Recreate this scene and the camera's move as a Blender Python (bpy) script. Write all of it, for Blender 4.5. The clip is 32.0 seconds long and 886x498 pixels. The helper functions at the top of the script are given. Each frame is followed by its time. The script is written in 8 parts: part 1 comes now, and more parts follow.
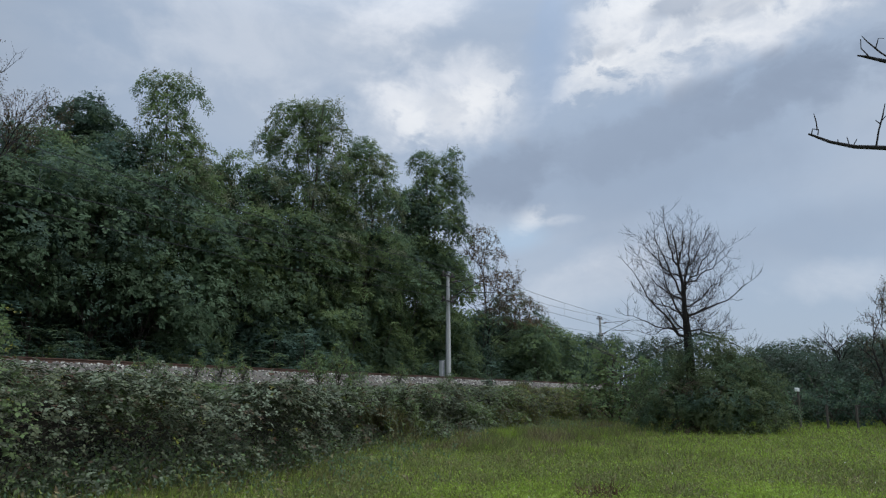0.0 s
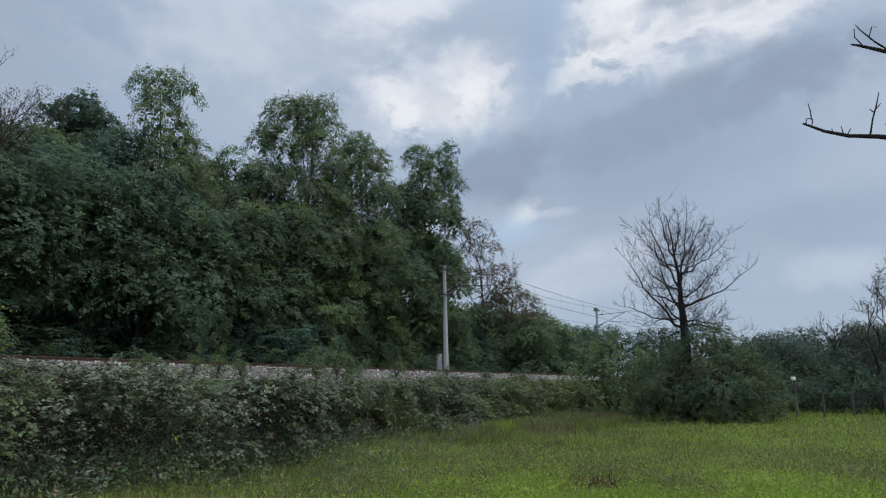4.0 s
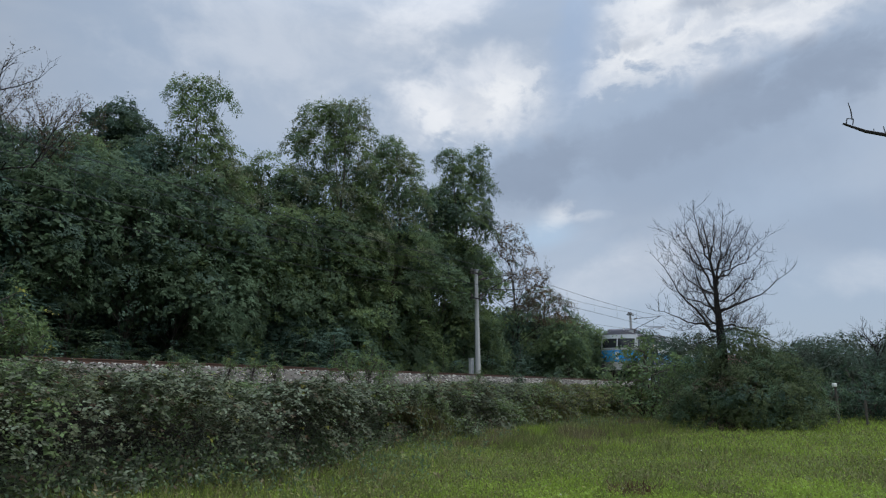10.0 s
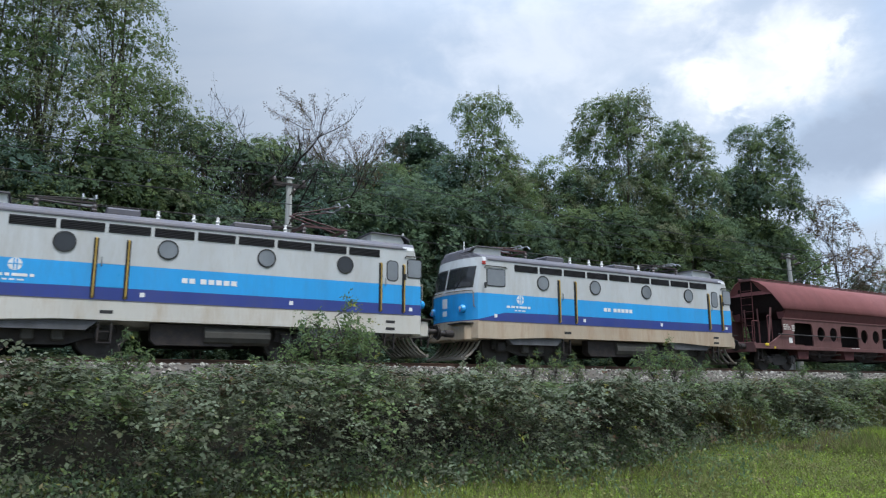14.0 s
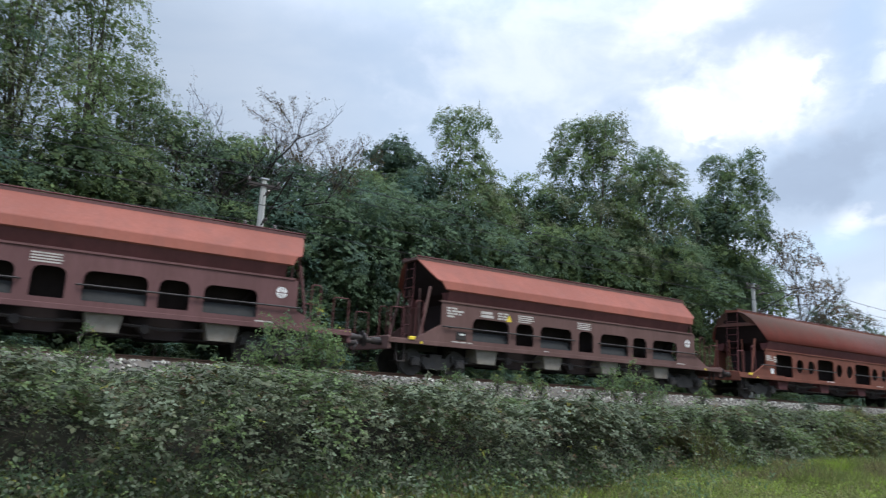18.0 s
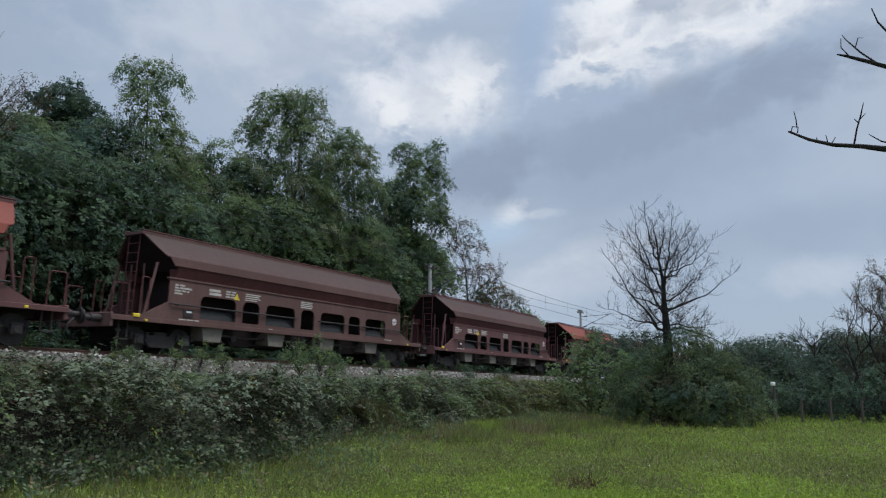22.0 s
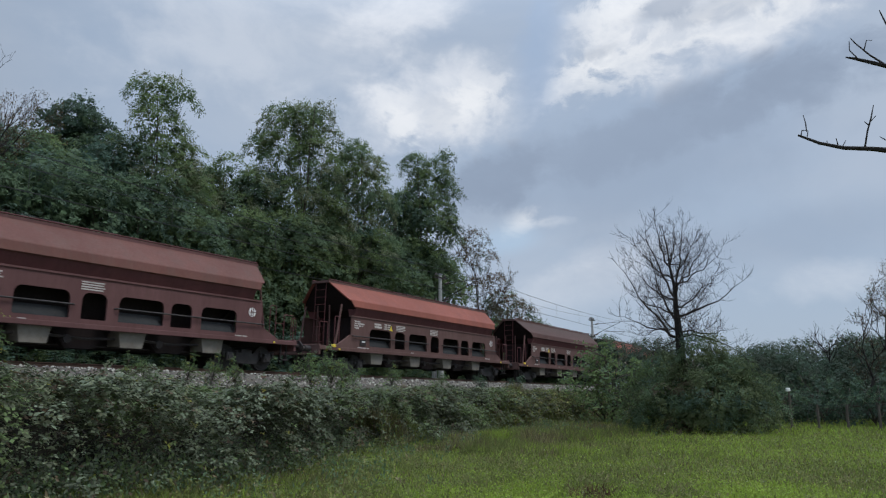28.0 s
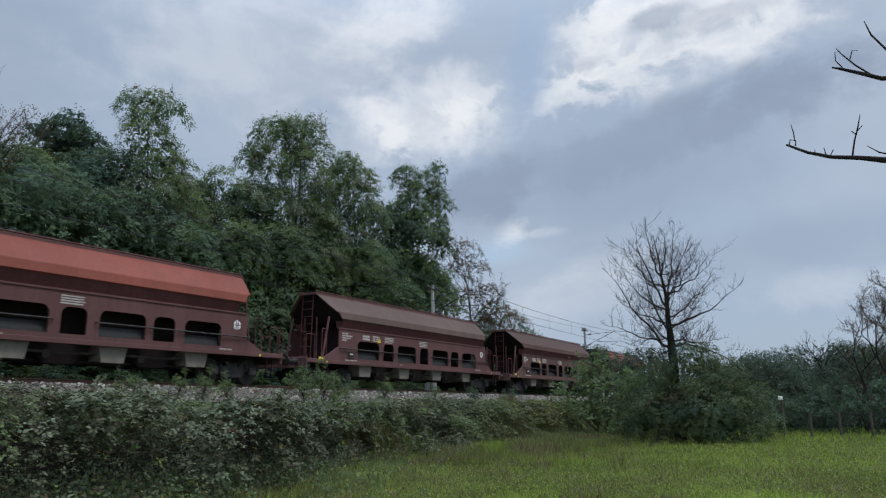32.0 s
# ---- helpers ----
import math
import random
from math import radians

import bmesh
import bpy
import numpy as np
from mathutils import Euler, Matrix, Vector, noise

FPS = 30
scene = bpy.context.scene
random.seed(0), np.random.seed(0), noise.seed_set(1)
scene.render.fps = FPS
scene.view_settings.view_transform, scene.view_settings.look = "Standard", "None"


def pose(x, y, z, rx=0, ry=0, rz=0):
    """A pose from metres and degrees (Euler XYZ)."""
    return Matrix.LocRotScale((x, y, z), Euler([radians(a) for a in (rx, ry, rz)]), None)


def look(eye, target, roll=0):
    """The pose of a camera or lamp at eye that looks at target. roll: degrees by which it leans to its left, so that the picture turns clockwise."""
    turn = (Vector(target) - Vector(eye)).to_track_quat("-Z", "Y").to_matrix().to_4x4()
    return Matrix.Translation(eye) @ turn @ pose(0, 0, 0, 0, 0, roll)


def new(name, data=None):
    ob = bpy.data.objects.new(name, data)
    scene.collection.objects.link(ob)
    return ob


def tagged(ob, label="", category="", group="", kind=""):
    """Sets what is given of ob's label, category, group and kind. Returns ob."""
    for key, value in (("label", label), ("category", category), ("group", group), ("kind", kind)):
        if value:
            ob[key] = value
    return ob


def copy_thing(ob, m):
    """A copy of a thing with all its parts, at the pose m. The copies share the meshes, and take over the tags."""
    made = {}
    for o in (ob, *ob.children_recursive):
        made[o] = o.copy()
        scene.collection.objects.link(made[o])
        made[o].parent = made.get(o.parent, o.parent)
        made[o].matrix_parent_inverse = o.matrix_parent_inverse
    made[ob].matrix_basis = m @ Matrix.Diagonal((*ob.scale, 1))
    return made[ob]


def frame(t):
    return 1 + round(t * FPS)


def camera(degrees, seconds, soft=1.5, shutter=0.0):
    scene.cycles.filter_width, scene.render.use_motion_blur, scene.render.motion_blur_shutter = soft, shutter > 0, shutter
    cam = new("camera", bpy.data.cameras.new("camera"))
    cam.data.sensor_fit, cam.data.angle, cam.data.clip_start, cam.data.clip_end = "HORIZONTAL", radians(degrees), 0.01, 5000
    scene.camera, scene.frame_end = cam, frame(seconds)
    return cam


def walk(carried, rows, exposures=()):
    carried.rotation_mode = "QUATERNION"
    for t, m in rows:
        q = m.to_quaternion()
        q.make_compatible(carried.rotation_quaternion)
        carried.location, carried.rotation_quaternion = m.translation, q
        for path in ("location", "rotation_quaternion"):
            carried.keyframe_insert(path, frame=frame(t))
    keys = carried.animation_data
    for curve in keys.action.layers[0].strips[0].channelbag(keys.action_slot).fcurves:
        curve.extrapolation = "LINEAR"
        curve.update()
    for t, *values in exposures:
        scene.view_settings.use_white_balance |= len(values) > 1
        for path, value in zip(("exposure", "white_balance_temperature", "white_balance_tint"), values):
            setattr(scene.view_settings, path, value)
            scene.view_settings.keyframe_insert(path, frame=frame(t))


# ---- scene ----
cam = camera(64.0, 32.0, soft=1.2, shutter=0.12)
EYE = 1.6
# seconds, yaw to the left, pitch up, lean
VIEW = [
    (0, -0.14, 11.8, -0.2),
    (0.5, -0.18, 11.97, -0.23),
    (1, -0.2, 12.02, -0.26),
    (1.5, -0.22, 11.95, -0.37),
    (2, -0.28, 11.84, -0.45),
    (2.5, -0.37, 11.68, -0.62),
    (3, -0.46, 11.54, -0.74),
    (3.5, -0.49, 11.42, -0.83),
    (5.5, -0.2, 10.75, -1.24),
    (6, -0.16, 10.57, -1.28),
    (6.5, -0.15, 10.45, -1.3),
    (7, -0.11, 10.39, -1.22),
    (7.5, 0.04, 10.38, -1.05),
    (8, 0.36, 10.46, -0.96),
    (8.5, 0.85, 10.7, -0.77),
    (9, 1.4, 11.07, -0.61),
    (9.5, 1.85, 11.4, -0.53),
    (10, 2.16, 11.63, -0.53),
    (10.5, 2.34, 11.7, -0.63),
    (11, 2.51, 11.55, -0.86),
    (11.5, 3.1, 11.39, -1.09),
    (12, 5, 11.24, -1.24),
    (12.5, 8.81, 11.22, -1.23),
    (13, 14.28, 11.38, -1.2),
    (13.5, 20.23, 11.62, -0.94),
    (14, 25.8, 11.88, -0.87),
    (14.5, 31.18, 12.17, -0.7),
    (15, 37.04, 12.51, -0.7),
    (15.5, 48.82, 13.05, -0.57),
    (17.5, 37.13, 13.21, 1.97),
    (18, 23.5, 12.79, 1.99),
    (18.5, 13.1, 12.29, 1.79),
    (19, 6.48, 11.95, 1.5),
    (19.5, 2.46, 11.67, 0.96),
    (20, 0.15, 11.43, 0.71),
    (20.5, -0.92, 11.26, 0.51),
    (21, -1.37, 11.17, 0.27),
    (21.5, -1.55, 11.15, 0.15),
    (22, -1.6, 11.17, 0.16),
    (22.5, -1.6, 11.17, 0.16),
    (23, -1.57, 11.03, -0.19),
    (23.5, -1.57, 11.08, 0.05),
    (24, -1.54, 11.05, -0.01),
    (24.5, -1.55, 11.22, 0.13),
    (25, -1.44, 11.42, -0.12),
    (25.5, -1.28, 11.61, -0.33),
    (27.5, -0.78, 12.02, -0.4),
    (28, -0.79, 11.95, -0.54),
    (28.5, -0.84, 11.86, -0.72),
    (29, -0.99, 11.78, -0.91),
    (29.5, -1.22, 11.81, -0.96),
    (30, -1.33, 11.97, -1.07),
    (30.5, -1.37, 12.24, -1.18),
    (31, -1.4, 12.5, -1.32),
    (31.5, -1.4, 12.7, -1.44),
    (32, -1.47, 12.88, -1.17),
]
walk(cam, [(t, pose(0, 0, EYE, 90 + p, 0, y) @ pose(0, 0, 0, 0, 0, r)) for t, y, p, r in VIEW],
     ((0, -0.05), (5, -0.05), (7, 0.05), (9, -0.05), (11.5, -0.05), (13, 0.12), (14, 0.5), (15, 0.65), (16, 0.7), (17.5, 0.75), (18, 0.62), (19, 0.1), (20.5, -0.05), (32, -0.05)))

# ---- sky and sun ----
world = bpy.data.worlds.new("sky")
world.use_nodes = True
scene.world = world
wn, wl = world.node_tree.nodes, world.node_tree.links
wn.clear()


def wnode(kind, **kw):
    n = wn.new(kind)
    for k, v in kw.items():
        if k in n.inputs:
            n.inputs[k].default_value = v
    return n


SUN_AZ, SUN_EL = 112.0, 63.0
sky = wnode("ShaderNodeTexSky")
sky.sky_type, sky.sun_disc = "NISHITA", False
sky.sun_elevation, sky.sun_rotation = radians(SUN_EL), radians(SUN_AZ)
sky.air_density, sky.dust_density = 1.0, 1.5
coord = wnode("ShaderNodeTexCoord")


def wmath(op, a, b=None, clamp=False):
    n = wn.new("ShaderNodeMath")
    n.operation, n.use_clamp = op, clamp
    for i, v in enumerate((a, b)):
        if v is None:
            continue
        if isinstance(v, (int, float)):
            n.inputs[i].default_value = v
        else:
            wl.new(v, n.inputs[i])
    return n.outputs[0]


def wdir(az, el):
    a, e = radians(az), radians(el)
    return Vector((math.sin(a) * math.cos(e), math.cos(a) * math.cos(e), math.sin(e)))


def wnoise(scale, detail, rough, stretch=(1, 1, 1), offset=(0, 0, 0), distortion=0.0):
    m = wn.new("ShaderNodeMapping")
    m.inputs["Scale"].default_value = stretch
    m.inputs["Location"].default_value = offset
    wl.new(coord.outputs["Generated"], m.inputs["Vector"])
    n = wnode("ShaderNodeTexNoise", Scale=scale, Detail=detail, Roughness=rough, Distortion=distortion)
    wl.new(m.outputs[0], n.inputs["Vector"])
    return n.outputs[0]


def wmix(fac, a, b):
    n = wn.new("ShaderNodeMix")
    n.data_type = "RGBA"
    for sock, v in ((n.inputs[0], fac), (n.inputs[6], a), (n.inputs[7], b)):
        if isinstance(v, (tuple, float, int)):
            sock.default_value = v if not isinstance(v, tuple) else (*v, 1)
        else:
            wl.new(v, sock)
    return n.outputs[2]


def wramp(v, lo, hi):
    n = wn.new("ShaderNodeMapRange")
    n.interpolation_type = "SMOOTHSTEP"
    wl.new(v, n.inputs[0])
    n.inputs[1].default_value, n.inputs[2].default_value = lo, hi
    return n.outputs[0]


warp = wnoise(5.0, 5.0, 0.6, offset=(3.1, 0.4, 1.0))
curl = wnoise(17.0, 8.0, 0.62, stretch=(1, 1, 1.5), offset=(0.7, 2.2, 0.3), distortion=0.3)


def lump(az, el, wide, high, tilt=0.0, edge=(0.25, 1.35), ragged=2.6, curls=0.0):
    """A soft cloud mass round a direction, with a ragged edge."""
    c = wdir(az, el)
    right = Vector((math.cos(radians(az)), -math.sin(radians(az)), 0))
    up = right.cross(c).normalized()
    ct, st = math.cos(radians(tilt)), math.sin(radians(tilt))
    ax, ay = right * ct + up * st, up * ct - right * st
    out = []
    for v, size in ((ax, wide), (ay, high)):
        d = wn.new("ShaderNodeVectorMath")
        d.operation = "DOT_PRODUCT"
        wl.new(coord.outputs["Generated"], d.inputs[0])
        d.inputs[1].default_value = v
        q = wmath("DIVIDE", d.outputs["Value"], math.sin(radians(size)))
        out.append(wmath("MULTIPLY", q, q))
    d = wn.new("ShaderNodeVectorMath")
    d.operation = "DOT_PRODUCT"
    wl.new(coord.outputs["Generated"], d.inputs[0])
    d.inputs[1].default_value = c
    r = wmath("SQRT", wmath("ADD", out[0], out[1]))
    r = wmath("ADD", r, wmath("MULTIPLY", wmath("SUBTRACT", warp, 0.5), ragged))
    if curls:
        r = wmath("ADD", r, wmath("MULTIPLY", wmath("SUBTRACT", curl, 0.5), curls))
    r = wmath("ADD", r, wmath("MULTIPLY", wmath("LESS_THAN", d.outputs["Value"], 0.0), 50.0))
    return wmath("SUBTRACT", 1.0, wramp(r, *edge))


veil = wnoise(2.2, 6.0, 0.55, stretch=(1, 1, 2.2), offset=(0.3, 1.7, 0.2), distortion=0.4)
fine = wnoise(7.0, 6.0, 0.62, stretch=(1, 1, 1.8), offset=(1.2, 0.1, 2.4), distortion=0.5)
blue = wmix(1.0, (0, 0, 0), sky.outputs[0])
scaled = wn.new("ShaderNodeVectorMath")
scaled.operation = "SCALE"
wl.new(blue, scaled.inputs[0])
scaled.inputs["Scale"].default_value = 0.09
col = wmix(0.80, scaled.outputs[0], (0.43, 0.53, 0.68))
col = wmix(wmath("MULTIPLY", wramp(veil, 0.35, 0.7), 0.6), col, (0.50, 0.57, 0.68))
CLOUD_GREY, CLOUD_WHITE = (0.29, 0.36, 0.48), (0.86, 0.89, 0.95)
CLOUD_BLUE = (0.37, 0.48, 0.66)
# wide grey masses behind
for az, el, wd, hi, tilt, amount in ((18, 17.0, 17, 4.5, 8, 0.42), (26, 11.5, 14, 2.5, 4, 0.3)):
    col = wmix(wmath("MULTIPLY", lump(az, el, wd, hi, tilt), amount), col, CLOUD_GREY)
# clearer blue between the clouds
for az, el, wd, hi, tilt, amount in ((9.5, 27, 3.2, 4.5, -20, 0.75), (6.4, 12.6, 3.4, 1.5, 5, 0.7)):
    col = wmix(wmath("MULTIPLY", lump(az, el, wd, hi, tilt), amount), col, CLOUD_BLUE if el > 20 else (0.45, 0.60, 0.78))
# bright heaped clouds: a soft body, then sharp lit rims
for az, el, wd, hi, tilt, amount in ((1.2, 23.8, 7.5, 4.2, 24, 0.75), (-14, 29, 13, 6, 10, 0.34), (-30, 33, 12, 6, 0, 0.10), (20, 28.2, 10.5, 4.8, 8, 0.78), (-1.5, 30.5, 6, 2.6, 15, 0.6), (15, 11, 5, 1.6, 10, 0.22), (29, 8.0, 6, 1.4, 5, 0.28), (11, 8.6, 6, 2.0, 8, 0.25)):
    m = wmath("MULTIPLY", lump(az, el, wd, hi, tilt, (0.3, 1.25), 2.2, 1.2), wmath("ADD", wmath("MULTIPLY", wramp(fine, 0.30, 0.62), 0.6), 0.4))
    col = wmix(wmath("MULTIPLY", m, amount), col, CLOUD_WHITE)
for az, el, wd, hi, tilt, amount in ((3.0, 23.6, 5.2, 2.0, 32, 0.7), (-2.2, 21.8, 1.8, 3.0, 20, 0.6), (14.5, 25.8, 4.2, 2.8, 14, 0.8), (21.0, 27.2, 7.0, 2.2, 10, 0.8), (17.0, 30.0, 5.0, 2.6, 12, 0.7), (7.4, 14.0, 1.5, 0.8, 30, 0.5), (9.4, 13.9, 1.8, 0.4, 5, 0.3)):
    m = wmath("MULTIPLY", lump(az, el, wd, hi, tilt, (0.45, 1.1) if el > 20 else (0.2, 1.6), 2.4 if el > 20 else 0.8, 3.0 if el > 20 else 4.5), wmath("ADD", wmath("MULTIPLY", wramp(curl, 0.36, 0.58), 0.7), 0.3))
    col = wmix(wmath("MULTIPLY", m, amount), col, (0.93, 0.95, 0.98))
# a blue-grey gap, and thin grey puffs that drift before the bright streak
for az, el, wd, hi, tilt, amount, tint in ((9.2, 27.6, 1.9, 4.2, -12, 0.75, CLOUD_BLUE), (20.0, 29.2, 3.0, 0.9, 8, 0.6, CLOUD_GREY), (14.0, 26.6, 1.8, 0.6, 10, 0.4, CLOUD_GREY), (0.6, 22.4, 2.0, 1.8, 30, 0.45, (0.55, 0.61, 0.71))):
    col = wmix(wmath("MULTIPLY", lump(az, el, wd, hi, tilt, (0.3, 1.3), 1.4, 2.4), amount), col, tint)
# the dark slanting bank in front of them
for az, el, wd, hi, tilt, amount in ((20, 20.6, 18, 2.7, 10, 0.62), (27.5, 23.0, 8, 1.7, 6, 0.6), (5.0, 17.2, 5.0, 2.4, 14, 0.85), (27, 22.0, 7, 2.4, 14, 0.5), (24, 28.4, 4.5, 0.9, 6, 0.45)):
    m = wmath("MULTIPLY", lump(az, el, wd, hi, tilt, (0.45, 1.15), 1.5, 1.6), wmath("ADD", wmath("MULTIPLY", wramp(fine, 0.25, 0.65), 0.35), 0.65))
    col = wmix(wmath("MULTIPLY", m, amount), col, CLOUD_GREY)
# an overcast sky grows brighter towards the zenith
sep = wn.new("ShaderNodeSeparateXYZ")
wl.new(coord.outputs["Generated"], sep.inputs[0])
lift = wmath("ADD", 1.0, wmath("MULTIPLY", wramp(sep.outputs["Z"], 0.46, 0.95), 3.1))
glow = wn.new("ShaderNodeVectorMath")
glow.operation = "SCALE"
wl.new(col, glow.inputs[0])
wl.new(lift, glow.inputs["Scale"])
col = glow.outputs[0]
# and duller away from the veiled sun
side = wn.new("ShaderNodeVectorMath")
side.operation = "DOT_PRODUCT"
wl.new(coord.outputs["Generated"], side.inputs[0])
side.inputs[1].default_value = wdir(-70, 0)
dull = wmath("SUBTRACT", 1.0, wmath("MULTIPLY", wramp(side.outputs["Value"], 0.60, 1.0), 0.36))
shade = wn.new("ShaderNodeVectorMath")
shade.operation = "SCALE"
wl.new(col, shade.inputs[0])
wl.new(dull, shade.inputs["Scale"])
col = shade.outputs[0]
back = wn.new("ShaderNodeBackground")
wl.new(col, back.inputs["Color"])
back.inputs["Strength"].default_value = 1.0
wout = wn.new("ShaderNodeOutputWorld")
wl.new(back.outputs[0], wout.inputs[0])

sun_data = bpy.data.lights.new("sun", "SUN")
sun_data.energy, sun_data.angle, sun_data.color = 1.8, radians(16), (1.0, 0.97, 0.93)
sun = new("sun", sun_data)
sun.matrix_world = look(wdir(SUN_AZ, SUN_EL) * 50, (0, 0, 0))


# ---- materials ----
def mat(name, base, rough=0.7, metal=0.0, var=0.25, scale=4.0, grain=40.0, bump=0.2, dirt=None, dirt_amount=0.5, island=0.0, objrand=0.0, translucent=0.0, spec=0.5, streaks=False, dust=None):
    m = bpy.data.materials.new(name)
    m.use_nodes = True
    nt = m.node_tree
    n, l = nt.nodes, nt.links
    bs = n["Principled BSDF"]
    bs.inputs["Roughness"].default_value, bs.inputs["Metallic"].default_value = rough, metal
    bs.inputs["Specular IOR Level"].default_value = spec
    tc = n.new("ShaderNodeTexCoord")
    vec = tc.outputs["Object"]
    if streaks:
        mp = n.new("ShaderNodeMapping")
        mp.inputs["Scale"].default_value = (1, 1, 0.22)
        l.new(vec, mp.inputs[0])
        vec = mp.outputs[0]

    def noise_tex(s, detail=5.0, rough_=0.6):
        t = n.new("ShaderNodeTexNoise")
        t.inputs["Scale"].default_value, t.inputs["Detail"].default_value, t.inputs["Roughness"].default_value = s, detail, rough_
        l.new(vec, t.inputs["Vector"])
        return t.outputs["Fac"]

    def mixc(fac, a, b, mode="MIX"):
        x = n.new("ShaderNodeMix")
        x.data_type, x.blend_type = "RGBA", mode
        for sock, v in ((x.inputs[0], fac), (x.inputs[6], a), (x.inputs[7], b)):
            if isinstance(v, tuple):
                sock.default_value = (*v, 1)
            elif isinstance(v, (int, float)):
                sock.default_value = v
            else:
                l.new(v, sock)
        return x.outputs[2]

    def span(v, lo, hi, a=0.0, b=1.0):
        r = n.new("ShaderNodeMapRange")
        l.new(v, r.inputs[0])
        for i, q in enumerate((lo, hi, a, b)):
            r.inputs[i + 1].default_value = q
        return r.outputs[0]

    big, small = noise_tex(scale), noise_tex(grain, 3.0)
    light, dark = tuple(min(1, c * (1 + var)) for c in base), tuple(c * (1 - var) for c in base)
    c = mixc(span(big, 0.3, 0.7), dark, light)
    c = mixc(span(small, 0.3, 0.75, 0.0, 0.5), c, tuple(x * (1 - 0.8 * var) for x in base))
    if island:
        g = n.new("ShaderNodeNewGeometry")
        hs = n.new("ShaderNodeHueSaturation")
        l.new(c, hs.inputs["Color"])
        l.new(span(g.outputs["Random Per Island"], 0, 1, 1 - island, 1 + island), hs.inputs["Value"])
        l.new(span(g.outputs["Random Per Island"], 0, 1, 0.5 - 0.05 * island, 0.5 + 0.04 * island), hs.inputs["Hue"])
        c = hs.outputs[0]
    if objrand:
        o = n.new("ShaderNodeObjectInfo")
        hs = n.new("ShaderNodeHueSaturation")
        l.new(c, hs.inputs["Color"])
        l.new(span(o.outputs["Random"], 0, 1, 1 - objrand, 1 + objrand), hs.inputs["Value"])
        c = hs.outputs[0]
    if dirt:
        d = noise_tex(scale * 1.7 + 0.3, 8.0, 0.7)
        c = mixc(span(d, 0.45, 0.75, 0.0, dirt_amount), c, dirt)
    if dust:
        # dust that has settled towards the ridge of a wagon's roof, in uneven runs
        xyz = n.new("ShaderNodeSeparateXYZ")
        l.new(tc.outputs["Object"], xyz.inputs[0])
        run = n.new("ShaderNodeMath")
        run.operation = "MULTIPLY_ADD"
        l.new(noise_tex(1.3, 6.0, 0.7), run.inputs[0])
        run.inputs[1].default_value = 0.9
        l.new(xyz.outputs["Z"], run.inputs[2])
        c = mixc(span(run.outputs[0], 3.55, 4.35, 0.0, 0.75), c, dust)
    l.new(c, bs.inputs["Base Color"])
    l.new(span(small, 0.2, 0.8, max(0.02, rough - 0.12), min(1, rough + 0.12)), bs.inputs["Roughness"])
    if bump:
        b = n.new("ShaderNodeBump")
        b.inputs["Strength"].default_value, b.inputs["Distance"].default_value = bump, 0.02
        l.new(small, b.inputs["Height"])
        l.new(b.outputs[0], bs.inputs["Normal"])
    if translucent:
        t = n.new("ShaderNodeBsdfTranslucent")
        l.new(mixc(0.35, c, (0.08, 0.13, 0.05), "ADD"), t.inputs["Color"])
        x = n.new("ShaderNodeMixShader")
        x.inputs[0].default_value = translucent
        l.new(bs.outputs[0], x.inputs[1])
        l.new(t.outputs[0], x.inputs[2])
        l.new(x.outputs[0], n["Material Output"].inputs[0])
    return m


def glass_dark(name, tint):
    m = mat(name, tint, rough=0.08, var=0.2, scale=1.5, bump=0.0, spec=0.6)
    return m


M = {}
M["soil"] = mat("soil", (0.095, 0.115, 0.036), 0.95, spec=0.05, var=0.35, scale=0.35, grain=9, bump=0.6, dirt=(0.12, 0.09, 0.05), dirt_amount=0.35)
# floor under wood and thicket: near-black, the shade there is put into the colour
M["litter_shade"] = mat("litter_shade", (0.016, 0.016, 0.012), 0.95, spec=0.05, var=0.4, scale=1.5, grain=14, bump=0.6, dirt=(0.035, 0.028, 0.018), dirt_amount=0.5)
M["ballast"] = mat("ballast", (0.085, 0.078, 0.068), 0.95, var=0.5, scale=1.2, grain=14, bump=1.0, dirt=(0.15, 0.11, 0.08), dirt_amount=0.5, island=0.6, spec=0.08)
M["stone"] = mat("stone", (0.21, 0.195, 0.17), 0.95, var=0.35, scale=2.0, grain=25, bump=0.3, island=0.8, spec=0.1)
M["steel_rail"] = mat("steel_rail", (0.12, 0.07, 0.05), 0.6, 0.6, var=0.3, scale=3, dirt=(0.10, 0.05, 0.03))
M["railtop"] = mat("railtop", (0.45, 0.45, 0.46), 0.25, 1.0, var=0.1, scale=2)
M["concrete"] = mat("concrete", (0.42, 0.42, 0.40), 0.9, var=0.2, scale=1.2, grain=25, bump=0.3, dirt=(0.2, 0.19, 0.17), dirt_amount=0.5, streaks=True)
M["iron"] = mat("iron", (0.035, 0.03, 0.03), 0.7, 0.4, var=0.4, scale=3, dirt=(0.07, 0.05, 0.035), dirt_amount=0.7)
M["bogie"] = mat("bogie", (0.038, 0.035, 0.034), 0.8, 0.1, var=0.45, scale=3, dirt=(0.060, 0.046, 0.038), dirt_amount=0.6)
M["galv"] = mat("galv", (0.30, 0.31, 0.32), 0.5, 0.8, var=0.2, scale=4)
M["wire"] = mat("wire", (0.05, 0.05, 0.055), 0.6, 0.6, var=0.1)
M["bark"] = mat("bark", (0.075, 0.06, 0.05), 0.95, var=0.35, scale=3, grain=22, bump=0.9, dirt=(0.06, 0.07, 0.04), streaks=True)
M["deadbark"] = mat("deadbark", (0.030, 0.026, 0.024), 0.9, spec=0.1, var=0.3, scale=3, grain=25, bump=0.7)


